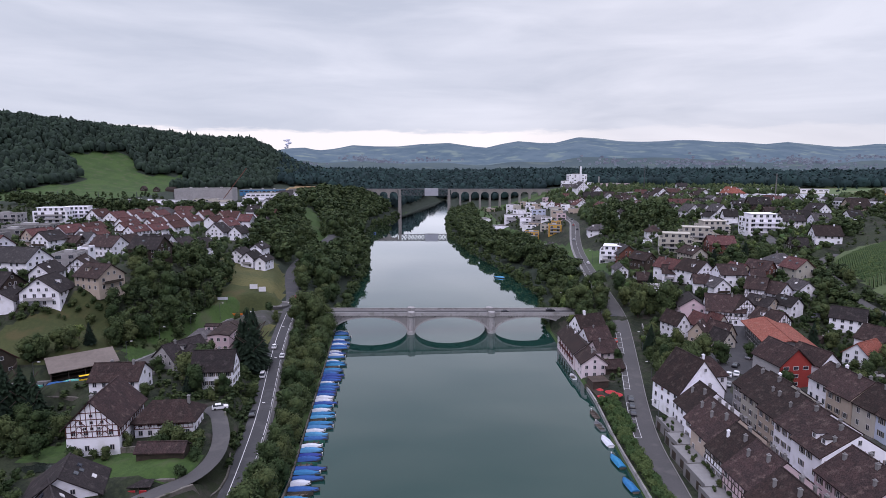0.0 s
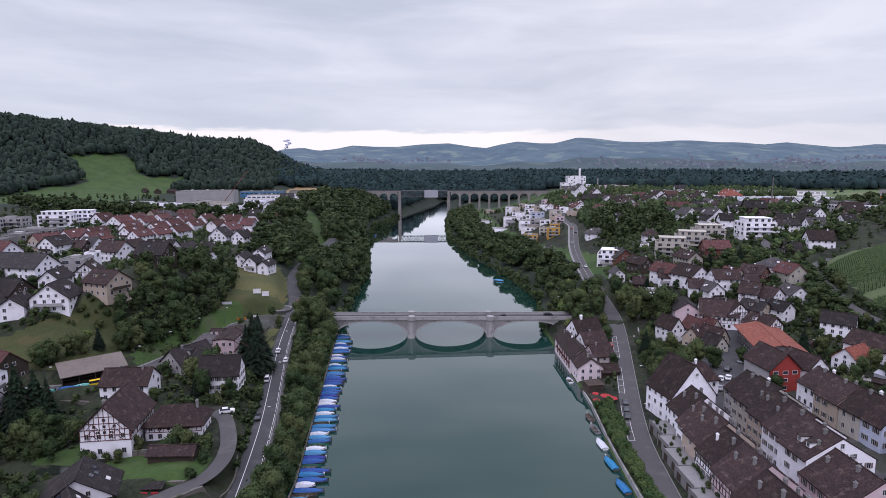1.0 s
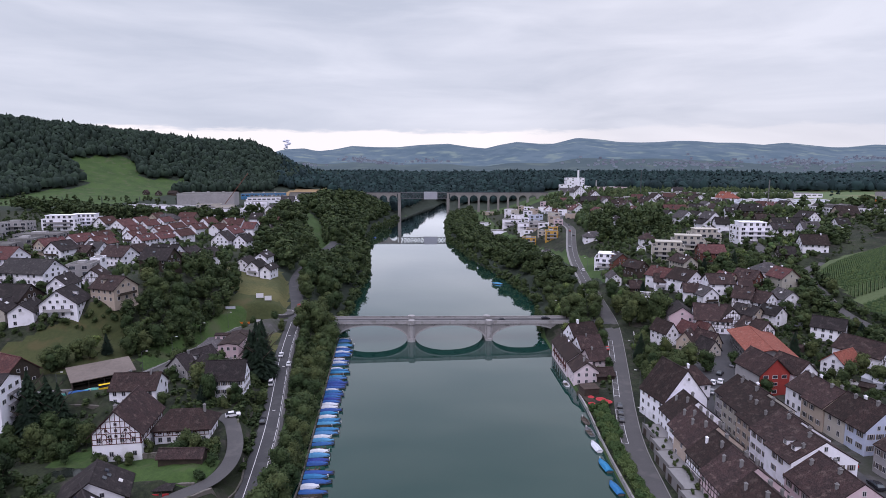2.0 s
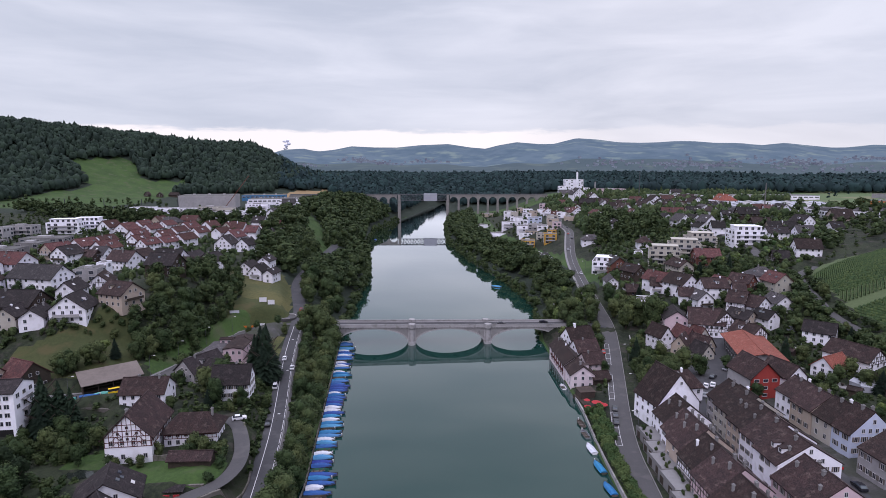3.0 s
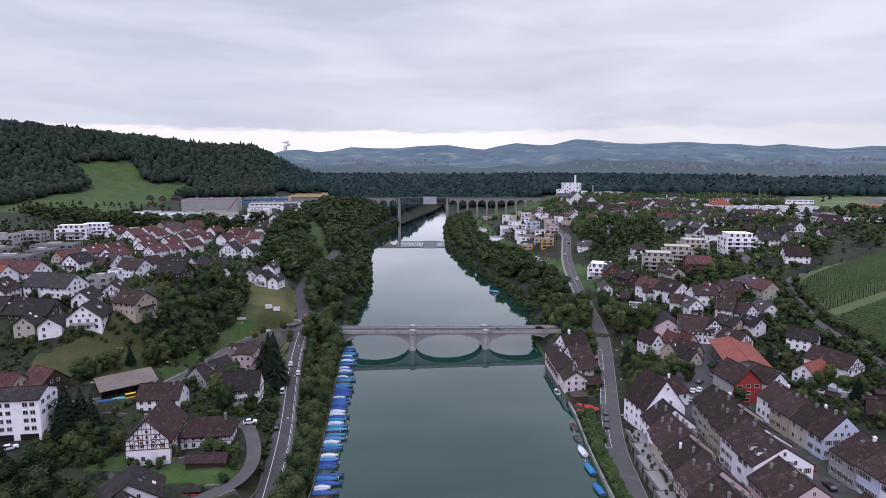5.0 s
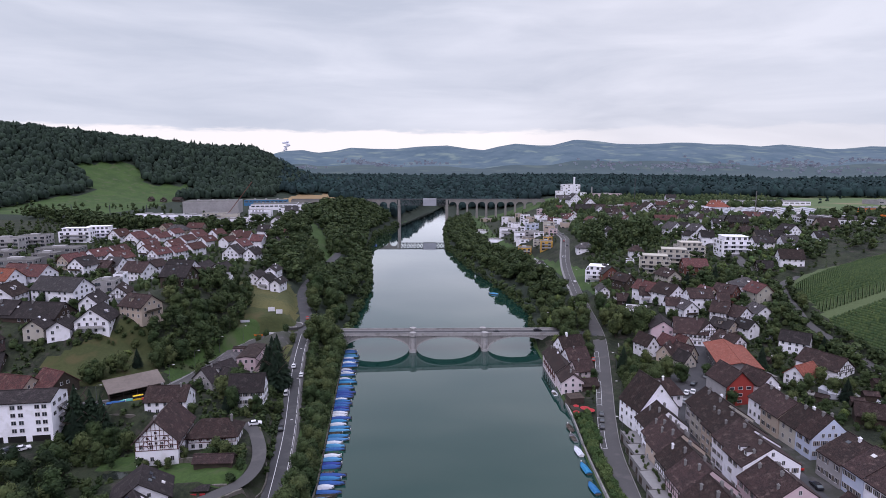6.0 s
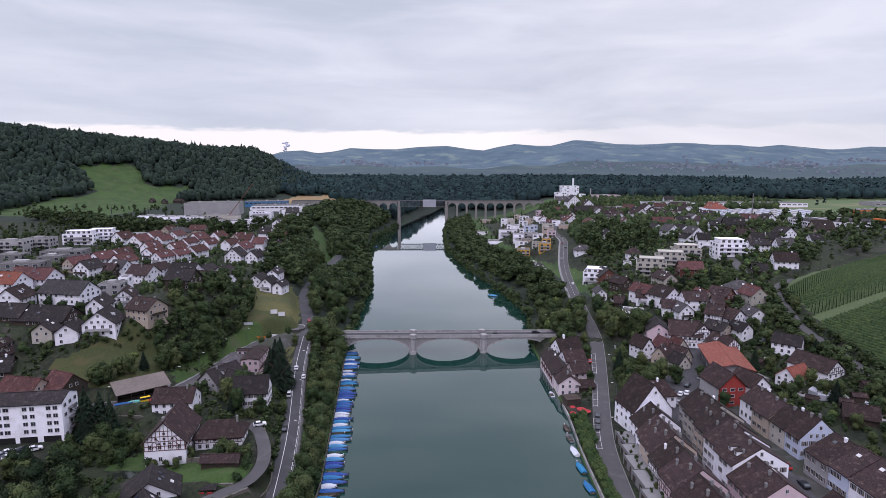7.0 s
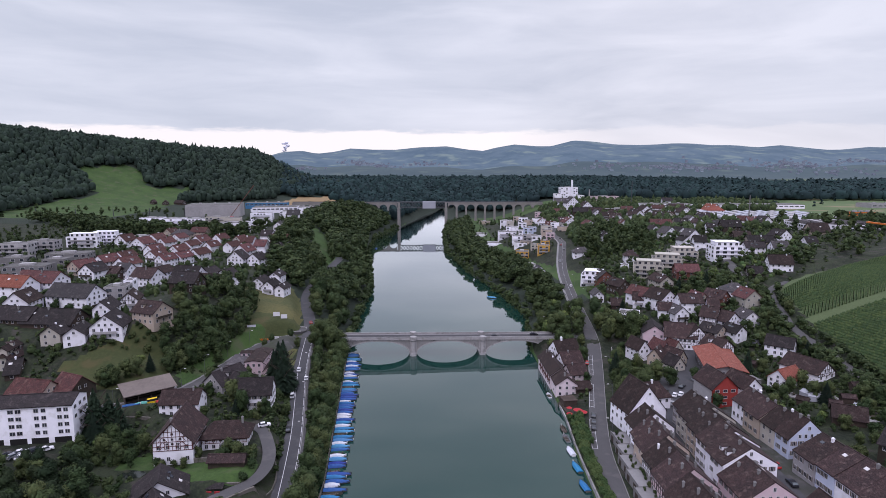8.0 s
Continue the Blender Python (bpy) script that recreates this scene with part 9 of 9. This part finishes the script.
right_bank = [(56, 290), (64, 330), (64, 352), (56, 425), (35, 515), (14, 660), (11, 852), (15, 930), (48, 930), (44, 700), (58, 560), (76, 480), (80, 400), (80, 310), (74, 282)]
spots = off_roads(scatter(right_bank, 8.2), 1.0)
near = spots[:, 1] < 335
for x, y in spots[near]:
    plant("light" if rng.random() < 0.12 else "broad", x, y, rng.uniform(0.75, 1.12), "trees on the east bank")
mid = ~near & (spots[:, 1] < 480)
woods("riverside_wood", spots[mid], "dense green riverside wood on the east bank", (9, 18), 8, 56, 0.56, material=M_MASS, fat=1.1)
woods("riverside_wood", spots[~near & ~mid], "dense far riverside wood on the east bank", (9, 18), 6, 22, 0.85, fat=1.15)
# willows and scrub that overhang the water's edge
edge = [(float(left_edge(v)) - rng.uniform(-1.2, 1.0), v) for v in np.arange(274, 940, 4.6)] + [(float(right_edge(v)) + rng.uniform(-1.2, 1.0), v) for v in np.arange(274, 930, 4.6)]
woods("waterside_scrub", np.array(edge), "leafy scrub overhanging the water's edge", (3.5, 11), 5, 26, 0.7, material=M_MASS, fat=1.15)
screen = scatter([(-260, 895), (-112, 860), (-98, 945), (-260, 950)], 9)
screen = screen[screen[:, 0] > -168]
woods("riverside_wood", screen, "tall trees in front of the viaduct", (13, 19), 5, 22, 1.2)
beyond = scatter([(-86, 940), (-56, 1150), (-36, 1330), (-70, 1345), (-150, 1150), (-165, 950)], 11)
woods("far_wood", beyond, "dark wood on the bank beyond the viaduct", (14, 20), 4, 16, 1.6, 0.2, M_HAZY_LEAVES, 1.2, far=True)
# the wooded hill and the far woods
hill = scatter([(-1500, 640), (-800, 680), (-560, 700), (-400, 900), (-270, 1120), (-220, 1420), (-420, 1650), (-1000, 1500), (-1500, 1300)], 10.0)
hill = hill[~in_poly(hill[:, 0], hill[:, 1], HILL_MEADOW) & ~in_poly(hill[:, 0], hill[:, 1], CROP)]
hill = hill[ground(hill[:, 0], hill[:, 1]) > np.where((hill[:, 0] < -330) & (hill[:, 1] > 960) | (hill[:, 0] < -500) & (hill[:, 1] > 690), 42, 58)]
hill = hill[(hill[:, 0] > -1150) & (-(hill[:, 0] + 1250) * 0.602 + (hill[:, 1] - 780) * 0.799 < 75)]
woods("hill_wood", hill, "dark mixed wood covering the hill", (11, 19), 4, 8, 1.4, 0.14, M_WOODS, 1.05, far=True)
BACK = [(-330, 1150), (-120, 1060), (-75, 1200), (-40, 1340), (20, 1425), (30, 1300), (40, 1130), (140, 1040), (250, 1090), (700, 1250), (820, 1500), (500, 2150), (-500, 2150), (-420, 1500)]
for gap, near_y, far_y, wide in ((14, 0, 1480, 1.25), (24, 1480, 2200, 2.0)):
    back = scatter(BACK, gap)
    back = back[(back[:, 1] >= near_y) & (back[:, 1] < far_y) & ~in_poly(back[:, 0], back[:, 1], CROP)]
    woods("far_wood", back, "dark far wood behind the railway viaduct", (14, 21), conifer=0.25, material=M_HAZY_LEAVES, fat=wide, far=True)


# trees that arch over the roads behind the bridge
over = off_roads(scatter([(-96, 345), (-122, 360), (-140, 440), (-150, 540), (-122, 520), (-112, 440), (-100, 380)], 6.5), 0.3)
over = over[~in_poly(over[:, 0], over[:, 1], GLADE)]
woods("roadside_wood", over, "tall trees arching over the west road", (8, 16), 6, 34, 0.8, 0.05, M_MASS, 1.2)
for x, y, s in ((-60, 259, 1.3), (-57, 261, 1.2), (-63, 256, 1.25), (-58, 253, 1.2), (-66, 250, 1.0), (60.5, 258.5, 0.8), (64.5, 260, 0.95), (69, 258, 0.9), (63, 273, 1.0), (67, 276, 1.15), (61, 281, 1.1), (70, 271, 0.9), (66, 284, 1.2), (71.5, 279, 1.1), (76.5, 272, 0.9), (79, 279, 1.05), (80, 287, 1.15), (81, 295, 1.1), (84, 304, 1.0), (73, 284, 1.0), (74, 296, 1.1), (92, 288, 0.8), (93, 297, 0.9), (95, 306, 0.85), (90, 278, 0.85), (96, 283, 1.0), (101, 276, 1.1)):
    plant("light" if s in (1.1, 0.8) else "broad", x, y, s, "trees at the bridge head")
# ---- vineyard: rows of vines along the slope ----
vine_rng = np.random.default_rng(11)


def vine_row(x0, down):
    """Points of one row, from its lower end uphill: the upper rows bend with the slope at both ends, the lower ones run straight."""
    if down:
        ys = np.arange(130, 262, 0.8)
        return x0 - 0.12 * (ys - 200), ys
    foot = 244 + 0.10 * (x0 - 178)
    head = 300 + 0.567 * (x0 - 205)
    ys = np.arange(foot, max(foot + 4, head + 6), 0.8)
    low, high = np.minimum(ys - foot, 13), np.clip(ys - (head - 20), 0, None)
    return x0 + 0.7 * low - 0.2 * np.clip(ys - foot - 13 - high, 0, None) + 0.62 * high, ys


V, Q, n = [], [], 0
for k in range(180):
    down = k >= 100
    xs, ys = vine_row(172 + (k - 100) * 1.9 if down else 172 + k * 1.9, down)
    edge_y = 244 + 0.10 * (xs - 178)
    keep = in_poly(xs, ys, VINEYARD) & ((ys < edge_y - 7.5) if down else (ys > edge_y + 1.0))
    zs = ground(xs, ys)
    for x, y, z, ok in zip(xs, ys, zs, keep):
        if not ok or vine_rng.random() < 0.012:
            continue
        h, w = vine_rng.uniform(1.0, 1.35), vine_rng.uniform(0.26, 0.40)
        j = vine_rng.uniform(-0.15, 0.15, 8)
        V += [(x - w + j[0], y - 0.5, z + 0.2), (x + w + j[1], y - 0.5, z + 0.2), (x + j[2], y - 0.45 + j[3], z + h), (x - w + j[4], y + 0.5, z + 0.2), (x + w + j[5], y + 0.5, z + 0.2), (x + j[6], y + 0.45, z + h + j[7])]
        Q += [(n, n + 2, n + 5, n + 3), (n + 1, n + 4, n + 5, n + 2)]
        n += 6
vines = new("vines", mesh_arrays("vines", np.array(V), np.array(Q), np.zeros((0, 3), int), M_VINE))
tagged(vines, "rows of green vines along the vineyard slope", "vines", kind="stuff")

# ---- single trees, hedges and gardens ----
def clear_of_houses(p, margin=0.0):
    keep = np.ones(len(p), bool)
    for x, y, r, a, hw, hl in FOOT:
        dx, dy = p[:, 0] - x, p[:, 1] - y
        u, v = dx * math.cos(a) + dy * math.sin(a), -dx * math.sin(a) + dy * math.cos(a)
        keep &= ~((np.abs(u) < hw + margin) & (np.abs(v) < hl + margin))
    return p[keep]


for x, y, s in ((-68.4, 198, 1.2), (-70.4, 200.5, 1.15), (-69.2, 203.5, 1.2), (-71.8, 197.6, 0.95), (-67.8, 194.2, 0.95), (-118.5, 147.0, 1.05), (-115.5, 150.0, 0.92), (-112.5, 150.5, 0.75), (-117, 143.5, 0.7)):
    plant("spruce", x, y, s)
for x, y, s in ((97, 263, 1.55), (103, 258, 1.35), (91.5, 262, 1.2), (89, 195.5, 0.95), (94, 200, 0.9), (86, 193, 0.8), (99, 197, 0.85), (111, 200.5, 0.55), (106.5, 170.5, 0.55), (-72, 181, 0.8), (-78, 181, 0.85), (-75, 166, 0.75),
                (-81, 173, 0.8), (-66, 165, 0.6), (-61.5, 176, 0.55), (-77.5, 150.5, 0.0), (-78.5, 134.5, 0.42), (-80.7, 259.6, 0.5), (-74.6, 249, 0.45), (-91.0, 247, 0.42), (-88.6, 251.6, 0.46)):
    if s:
        plant("broad", x, y, s)
for x, y, k in ((78, 186, 0.7), (76, 192, 0.62), (80, 196, 0.75), (78, 202, 0.66), (82, 206, 0.8), (79, 211, 0.6), (84, 214, 0.7), (74, 181, 0.5), (88, 208, 0.7), (92, 218, 0.7), (86, 222, 0.65), (88, 232, 0.7), (92, 241, 0.75), (98, 246, 0.7), (83, 229, 0.5)):
    plant("light" if k == 0.5 else "broad", x, y, k, "trees beside the quay road")
for x, y, k in ((-132, 181, 0.8), (-129, 178, 0.7), (-134, 177.5, 0.72), (-127, 183, 0.6), (-116, 196, 0.85), (-113, 200, 0.95), (-110, 205, 0.8), (-118, 202, 0.8), (-122, 206, 0.7), (-98, 139, 0.55), (-104, 140, 0.7), (-110, 143, 0.6), (-109, 135, 0.75), (-103, 132, 0.6), (-98, 130, 0.5), (-81, 129.5, 0.34), (-79, 152, 0.42), (-70, 152, 0.4), (-86, 158, 0.4), (-92, 178, 0.6), (-96, 190, 0.6), (-84, 200, 0.5)):
    plant("broad", x, y, k, "trees in farm gardens")
for x, y in clear_of_houses(off_roads(scatter([(-186, 190), (-150, 192), (-126, 206), (-118, 214), (-122, 226), (-134, 214), (-150, 200), (-186, 200)], 3.4), 0.6), 0.3):
    plant("bush", x, y, rng.uniform(0.5, 1.1), "growth below the upper houses")
# pots and tubs on the roof terraces
for y in np.arange(101, 158, 1.9):
    x = 61.2 + 0.055 * (y - 105) + rng.uniform(-1.4, 1.4)
    if rng.random() < 0.75:
        src = KINDS["bush"][int(rng.integers(3))]
        tub = copy_thing(src, pose(x, y, 7.66, 0, 0, float(rng.uniform(0, 360))))
        tub.scale = [float(rng.uniform(0.28, 0.62))] * 3
        tagged(tub, "leafy green plant in a tub on the terrace", "potted plant", "terrace plants")
for x, y in ((-59.6, 129), (-60, 132), (-61, 135), (-62, 137.5), (-66, 135), (-70, 136.5), (-60.2, 123), (-88, 129.6), (-90, 131), (-84.6, 130.6), (-93.5, 138)):
    plant("bush", x, y, float(rng.uniform(0.7, 1.25)), "bushes round the farm lawn")
# the wood at the foot of the flats
for x, y in clear_of_houses(scatter([(-140, 92), (-98, 92), (-98, 108), (-104, 119), (-113, 125), (-140, 120)], 5.0)):
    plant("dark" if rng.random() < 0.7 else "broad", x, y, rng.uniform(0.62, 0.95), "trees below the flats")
# clipped hedge on the east quay
for y in np.arange(98, 176, 2.2):
    for d in (1.5, 3.2) if y < 152 else (1.6, 3.4, 5.2):
        plant("hedge", float(right_edge(y)) + d + rng.uniform(-0.3, 0.3), y + d * 0.4, rng.uniform(0.8, 1.1), "quay hedge")
# ivy bank between the lane and the river road, and rough growth in the gardens
thicket = np.concatenate([off_roads(scatter([(-50, 122), (-54, 145), (-57.5, 163), (-62, 187.5), (-69, 222), (-74, 222), (-70, 190), (-65.5, 165), (-62, 152), (-57.5, 145), (-52.6, 130)], 1.1), 0.0),
                          clear_of_houses(off_roads(scatter([(-122, 126), (-104, 130), (-94, 138), (-95, 149), (-122, 149)], 2.4), 0.4), 0.3),
                          clear_of_houses(off_roads(scatter([(-106, 108), (-92, 118), (-93, 122), (-108, 124)], 2.6), 0.6), 0.3),
                          clear_of_houses(off_roads(scatter([(-72, 131.5), (-61, 131), (-60, 138), (-71, 138)], 1.7), 0.4), 0.3),
                          clear_of_houses(off_roads(scatter([(76, 182), (86, 180), (93, 206), (100, 214), (94, 230), (84, 240), (80, 220)], 2.6), 0.5), 0.3),
                          clear_of_houses(off_roads(scatter([(60, 188), (66, 188), (69, 224), (74, 256), (66, 262), (60, 210)], 2.4), 0.5), 0.3),
                          clear_of_houses(off_roads(scatter([(124, 150), (152, 140), (168, 172), (166, 196), (174, 222), (160, 240), (140, 250), (136, 224), (134, 200), (124, 180)], 3.0), 0.5), 0.3)])
thicket = np.concatenate([thicket, off_roads(scatter([(-44, 100), (-45, 126), (-47.5, 142), (-50.5, 163), (-55.5, 187), (-62, 221), (-66, 246), (-58, 246), (-54, 215), (-48, 187), (-44, 160), (-41, 130), (-38, 100)], 1.6), 0.9), clear_of_houses(off_roads(scatter([(-122, 140), (-98, 142), (-99, 156), (-122, 155)], 2.0), 0.3), 0.3),
                          clear_of_houses(off_roads(scatter([(-112, 156), (-78, 158), (-66, 160), (-66, 196), (-78, 200), (-98, 200), (-104, 176)], 2.3), 0.3), 0.3),
                          clear_of_houses(off_roads(scatter([(-166, 178), (-150, 178), (-160, 192), (-172, 200)], 2.6), 0.3), 0.3),
                          clear_of_houses(off_roads(scatter([(-146, 196), (-138, 214), (-120, 206), (-112, 194), (-100, 212), (-112, 232), (-150, 232), (-165, 205)], 2.3), 0.3), 0.3)])
thicket = thicket[rng.random(len(thicket)) < 0.8]
woods("thicket", thicket, "rough green shrubs and climbers over garden banks", (0.9, 2.9), 3, 11, 2.2, 0.0, M_MASS, 1.5)
bank_growth = off_roads(scatter([(-66, 96), (-62, 108), (-57, 113), (-51.5, 119), (-49, 100)], 2.4), 0.6)
woods("bank_growth", bank_growth, "thick green growth on the bank above the river road", (1.6, 4.2), 5, 24, 1.3, 0.0, M_MASS, 1.4)
# scattered garden growth near by
gardens = [([(-120, 128), (-104, 131), (-95, 139), (-96, 150), (-122, 149)], 3.6, 0.7, 0.15), ([(-72, 132), (-61, 132), (-60, 138), (-72, 138)], 2.2, 0.7, 0.0), ([(-86, 108), (-96, 121), (-102, 122), (-108, 118), (-104, 108)], 4.0, 0.5, 0.1),
           ([(-63, 158), (-58, 172), (-62, 192), (-80, 186), (-78, 160)], 3.6, 0.6, 0.2), ([(-136, 178), (-122, 168), (-119, 174), (-130, 188)], 4.6, 0.75, 0.75), ([(-135, 190), (-122, 180), (-119, 190), (-128, 200)], 5.0, 0.7, 0.6),
           ([(76, 184), (86, 182), (92, 206), (98, 216), (92, 230), (84, 240), (80, 220)], 4.0, 0.8, 0.35), ([(60, 188), (66, 188), (68, 224), (64, 226), (60, 210)], 3.2, 0.8, 0.25), ([(68, 228), (73, 228), (78, 258), (68, 262)], 4.2, 0.8, 0.5),
           ([(122, 150), (150, 140), (168, 170), (164, 196), (172, 222), (160, 240), (140, 250), (136, 224), (134, 200), (124, 180)], 4.2, 0.75, 0.35), ([(128, 108), (150, 104), (160, 140), (128, 136)], 4.4, 0.7, 0.4),
           ([(140, 250), (180, 232), (196, 290), (180, 330), (140, 318), (138, 280)], 5.6, 0.75, 0.5), ([(96, 270), (136, 268), (140, 318), (100, 318)], 6.0, 0.65, 0.5), ([(-200, 200), (-152, 206), (-150, 232), (-200, 262)], 6.0, 0.6, 0.55)]
shrubs = []
for poly, gap, chance, trees in gardens:
    for x, y in clear_of_houses(off_roads(scatter(poly, gap), 0.8), 0.3):
        if rng.random() < chance:
            if rng.random() < trees * 0.75:
                plant("spruce" if rng.random() < 0.08 else ("light" if rng.random() < 0.1 else "broad"), x, y, rng.uniform(0.38, 0.68), "garden trees")
            elif y < 150 or rng.random() < 0.35:
                plant("bush", x, y, rng.uniform(0.6, 1.35), "garden shrubs")
            else:
                shrubs.append((x, y))
woods("garden_shrubs", np.array(shrubs), "mixed green garden shrubs between houses", (1.8, 4.6), 4, 30, 1.5, 0.0, M_MASS)
hedge_row = np.array([(p[0] + s + rng.uniform(-0.8, 0.8), p[1]) for p in dense(VINE_ROAD, 2.4) for s in (-4.4, -7.0, 4.0) if p[1] < 300 and rng.random() < 0.7])
woods("lane_hedge", clear_of_houses(off_roads(hedge_row, 0.4), 0.4), "overgrown hedge along the lane below the vineyard", (3.0, 7.5), 5, 26, 0.9, 0.0, M_MASS, 1.25)
upper = clear_of_houses(off_roads(scatter([(140, 236), (172, 226), (186, 280), (198, 316), (170, 336), (140, 320), (136, 270)], 5.6), 0.8), 0.6)
woods("garden_trees", upper[rng.random(len(upper)) < 0.7], "garden trees and bushes below the vineyard", (2.6, 8), 5, 26, 0.9, 0.08, M_MASS, 1.3)
# low shrubs, vegetable beds and small fruit trees between the village houses
low_east = clear_of_houses(off_roads(scatter([(92, 262), (140, 236), (176, 240), (200, 312), (250, 345), (320, 430), (280, 500), (130, 470), (108, 380), (96, 320)], 4.3), 0.7), 0.4)
low_east = low_east[~in_poly(low_east[:, 0], low_east[:, 1], VINEYARD)]
woods("garden_growth", low_east[rng.random(len(low_east)) < 0.62], "low shrubs and small trees in hillside gardens", (1.2, 4.2), conifer=0.1, material=M_MASS, fat=1.25, far=True)
woods("garden_growth", low_east[rng.random(len(low_east)) < 0.10] + 1.4, "light green shrubs in hillside gardens", (1.4, 4.0), material=M_LEAF_LIGHT, fat=1.3, far=True)
low_west = clear_of_houses(off_roads(scatter([(-270, 470), (-280, 330), (-235, 250), (-190, 190), (-160, 195), (-128, 315), (-122, 400), (-140, 470), (-200, 500)], 4.8), 0.7), 0.4)
low_west = low_west[~in_poly(low_west[:, 0], low_west[:, 1], WEST_MEADOW) & ~in_poly(low_west[:, 0], low_west[:, 1], SIGN_MEADOW)]
woods("garden_growth", low_west[rng.random(len(low_west)) < 0.55], "low hedges and small trees in village gardens", (1.2, 4.6), conifer=0.1, material=M_MASS, fat=1.2, far=True)
# further off, among the houses
west = scatter([(-430, 330), (-200, 240), (-150, 300), (-112, 330), (-118, 480), (-160, 640), (-190, 780), (-420, 700), (-480, 520)], 8.0)
west = clear_of_houses(off_roads(west, 1.5), 1.0)
west = west[~in_poly(west[:, 0], west[:, 1], SIGN_MEADOW) & (rng.random(len(west)) < 0.5)]
woods("garden_trees", west, "green garden trees and hedges among village houses", (2.6, 8), 4, 18, 0.95, 0.08, M_MASS, 1.2)
belt = scatter([(-430, 610), (-330, 520), (-215, 545), (-185, 575), (-200, 605), (-300, 580), (-540, 690)], 9)
woods("tree_belt", clear_of_houses(belt, 0.5), "belt of dark trees beside the railway", (11, 17), 5, 26, 1.0)
bank = scatter([(-700, 700), (-420, 640), (-330, 720), (-300, 860), (-360, 900), (-640, 780)], 12)
woods("scrub", clear_of_houses(bank[rng.random(len(bank)) < 0.25], 2), "scrub and trees along the railway", (5, 10), 4, 18, 1.1)
east = scatter([(98, 320), (200, 300), (260, 330), (420, 440), (560, 620), (500, 960), (260, 960), (150, 900), (140, 640), (130, 520)], 8.2)
east = clear_of_houses(off_roads(east, 1.5), 1.0)
thick = in_poly(east[:, 0], east[:, 1], [(122, 440), (150, 430), (180, 440), (196, 500), (176, 590), (140, 560)])
east = east[~in_poly(east[:, 0], east[:, 1], VINEYARD) & ~in_poly(east[:, 0], east[:, 1], EAST_FIELDS) & (thick | (rng.random(len(east)) < 0.62))]
woods("garden_trees", east[east[:, 1] < 500], "green garden trees and hedges among hillside houses", (3.2, 11), 4, 17, 0.9, 0.14, M_MASS, 1.1)
woods("garden_trees", east[east[:, 1] >= 500], "far garden trees and hedges among hillside houses", (3.2, 11), conifer=0.18, material=M_MASS, fat=1.1, far=True)
woods("garden_trees", east[rng.random(len(east)) < 0.1] + 2.5, "light green young trees among hillside houses", (4, 9), 5, 20, 0.8, 0.0, M_LEAF_LIGHT, 1.0)
woods("tree_group", clear_of_houses(scatter([(122, 440), (150, 430), (180, 440), (196, 500), (176, 590), (140, 560)], 10), 1.0), "group of tall dark trees on the east hillside", (11, 18), 6, 30, 0.9, 0.2, M_MASS)
lower = scatter([(30, 640), (70, 520), (112, 520), (120, 600), (140, 900), (40, 930)], 11)
lower = clear_of_houses(off_roads(lower, 1.5), 1.0)
woods("garden_trees", lower[rng.random(len(lower)) < 0.4], "small trees among the lower flats", (4, 8), 5, 22, 0.8, 0.05, M_MASS)
strip = scatter([(150, 1040), (300, 1030), (900, 960), (1400, 1150), (1500, 1500), (700, 1300), (250, 1120)], 17)
woods("far_wood", strip, "dark mixed wood behind the works", (14, 20), 4, 8, 1.8, 0.25, M_HAZY_LEAVES, 1.6, far=True)
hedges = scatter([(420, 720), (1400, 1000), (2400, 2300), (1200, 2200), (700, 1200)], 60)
woods("field_trees", hedges[rng.random(len(hedges)) < 0.45], "scattered trees between fields", (7, 13), 3, 12, 1.8, 0.1, M_HAZY_LEAVES)
plant_far = scatter([(340, 420), (420, 440), (470, 560), (380, 600), (330, 520)], 12)
woods("tree_belt", clear_of_houses(plant_far[rng.random(len(plant_far)) < 0.5], 1.5), "tall dark trees beside the sports field", (10, 17), 5, 24, 1.1, 0.1)

# the patterns for the copies go
for group_of in KINDS.values():
    for pattern in group_of:
        for ob in [*pattern.children_recursive, pattern]:
            bpy.data.objects.remove(ob)
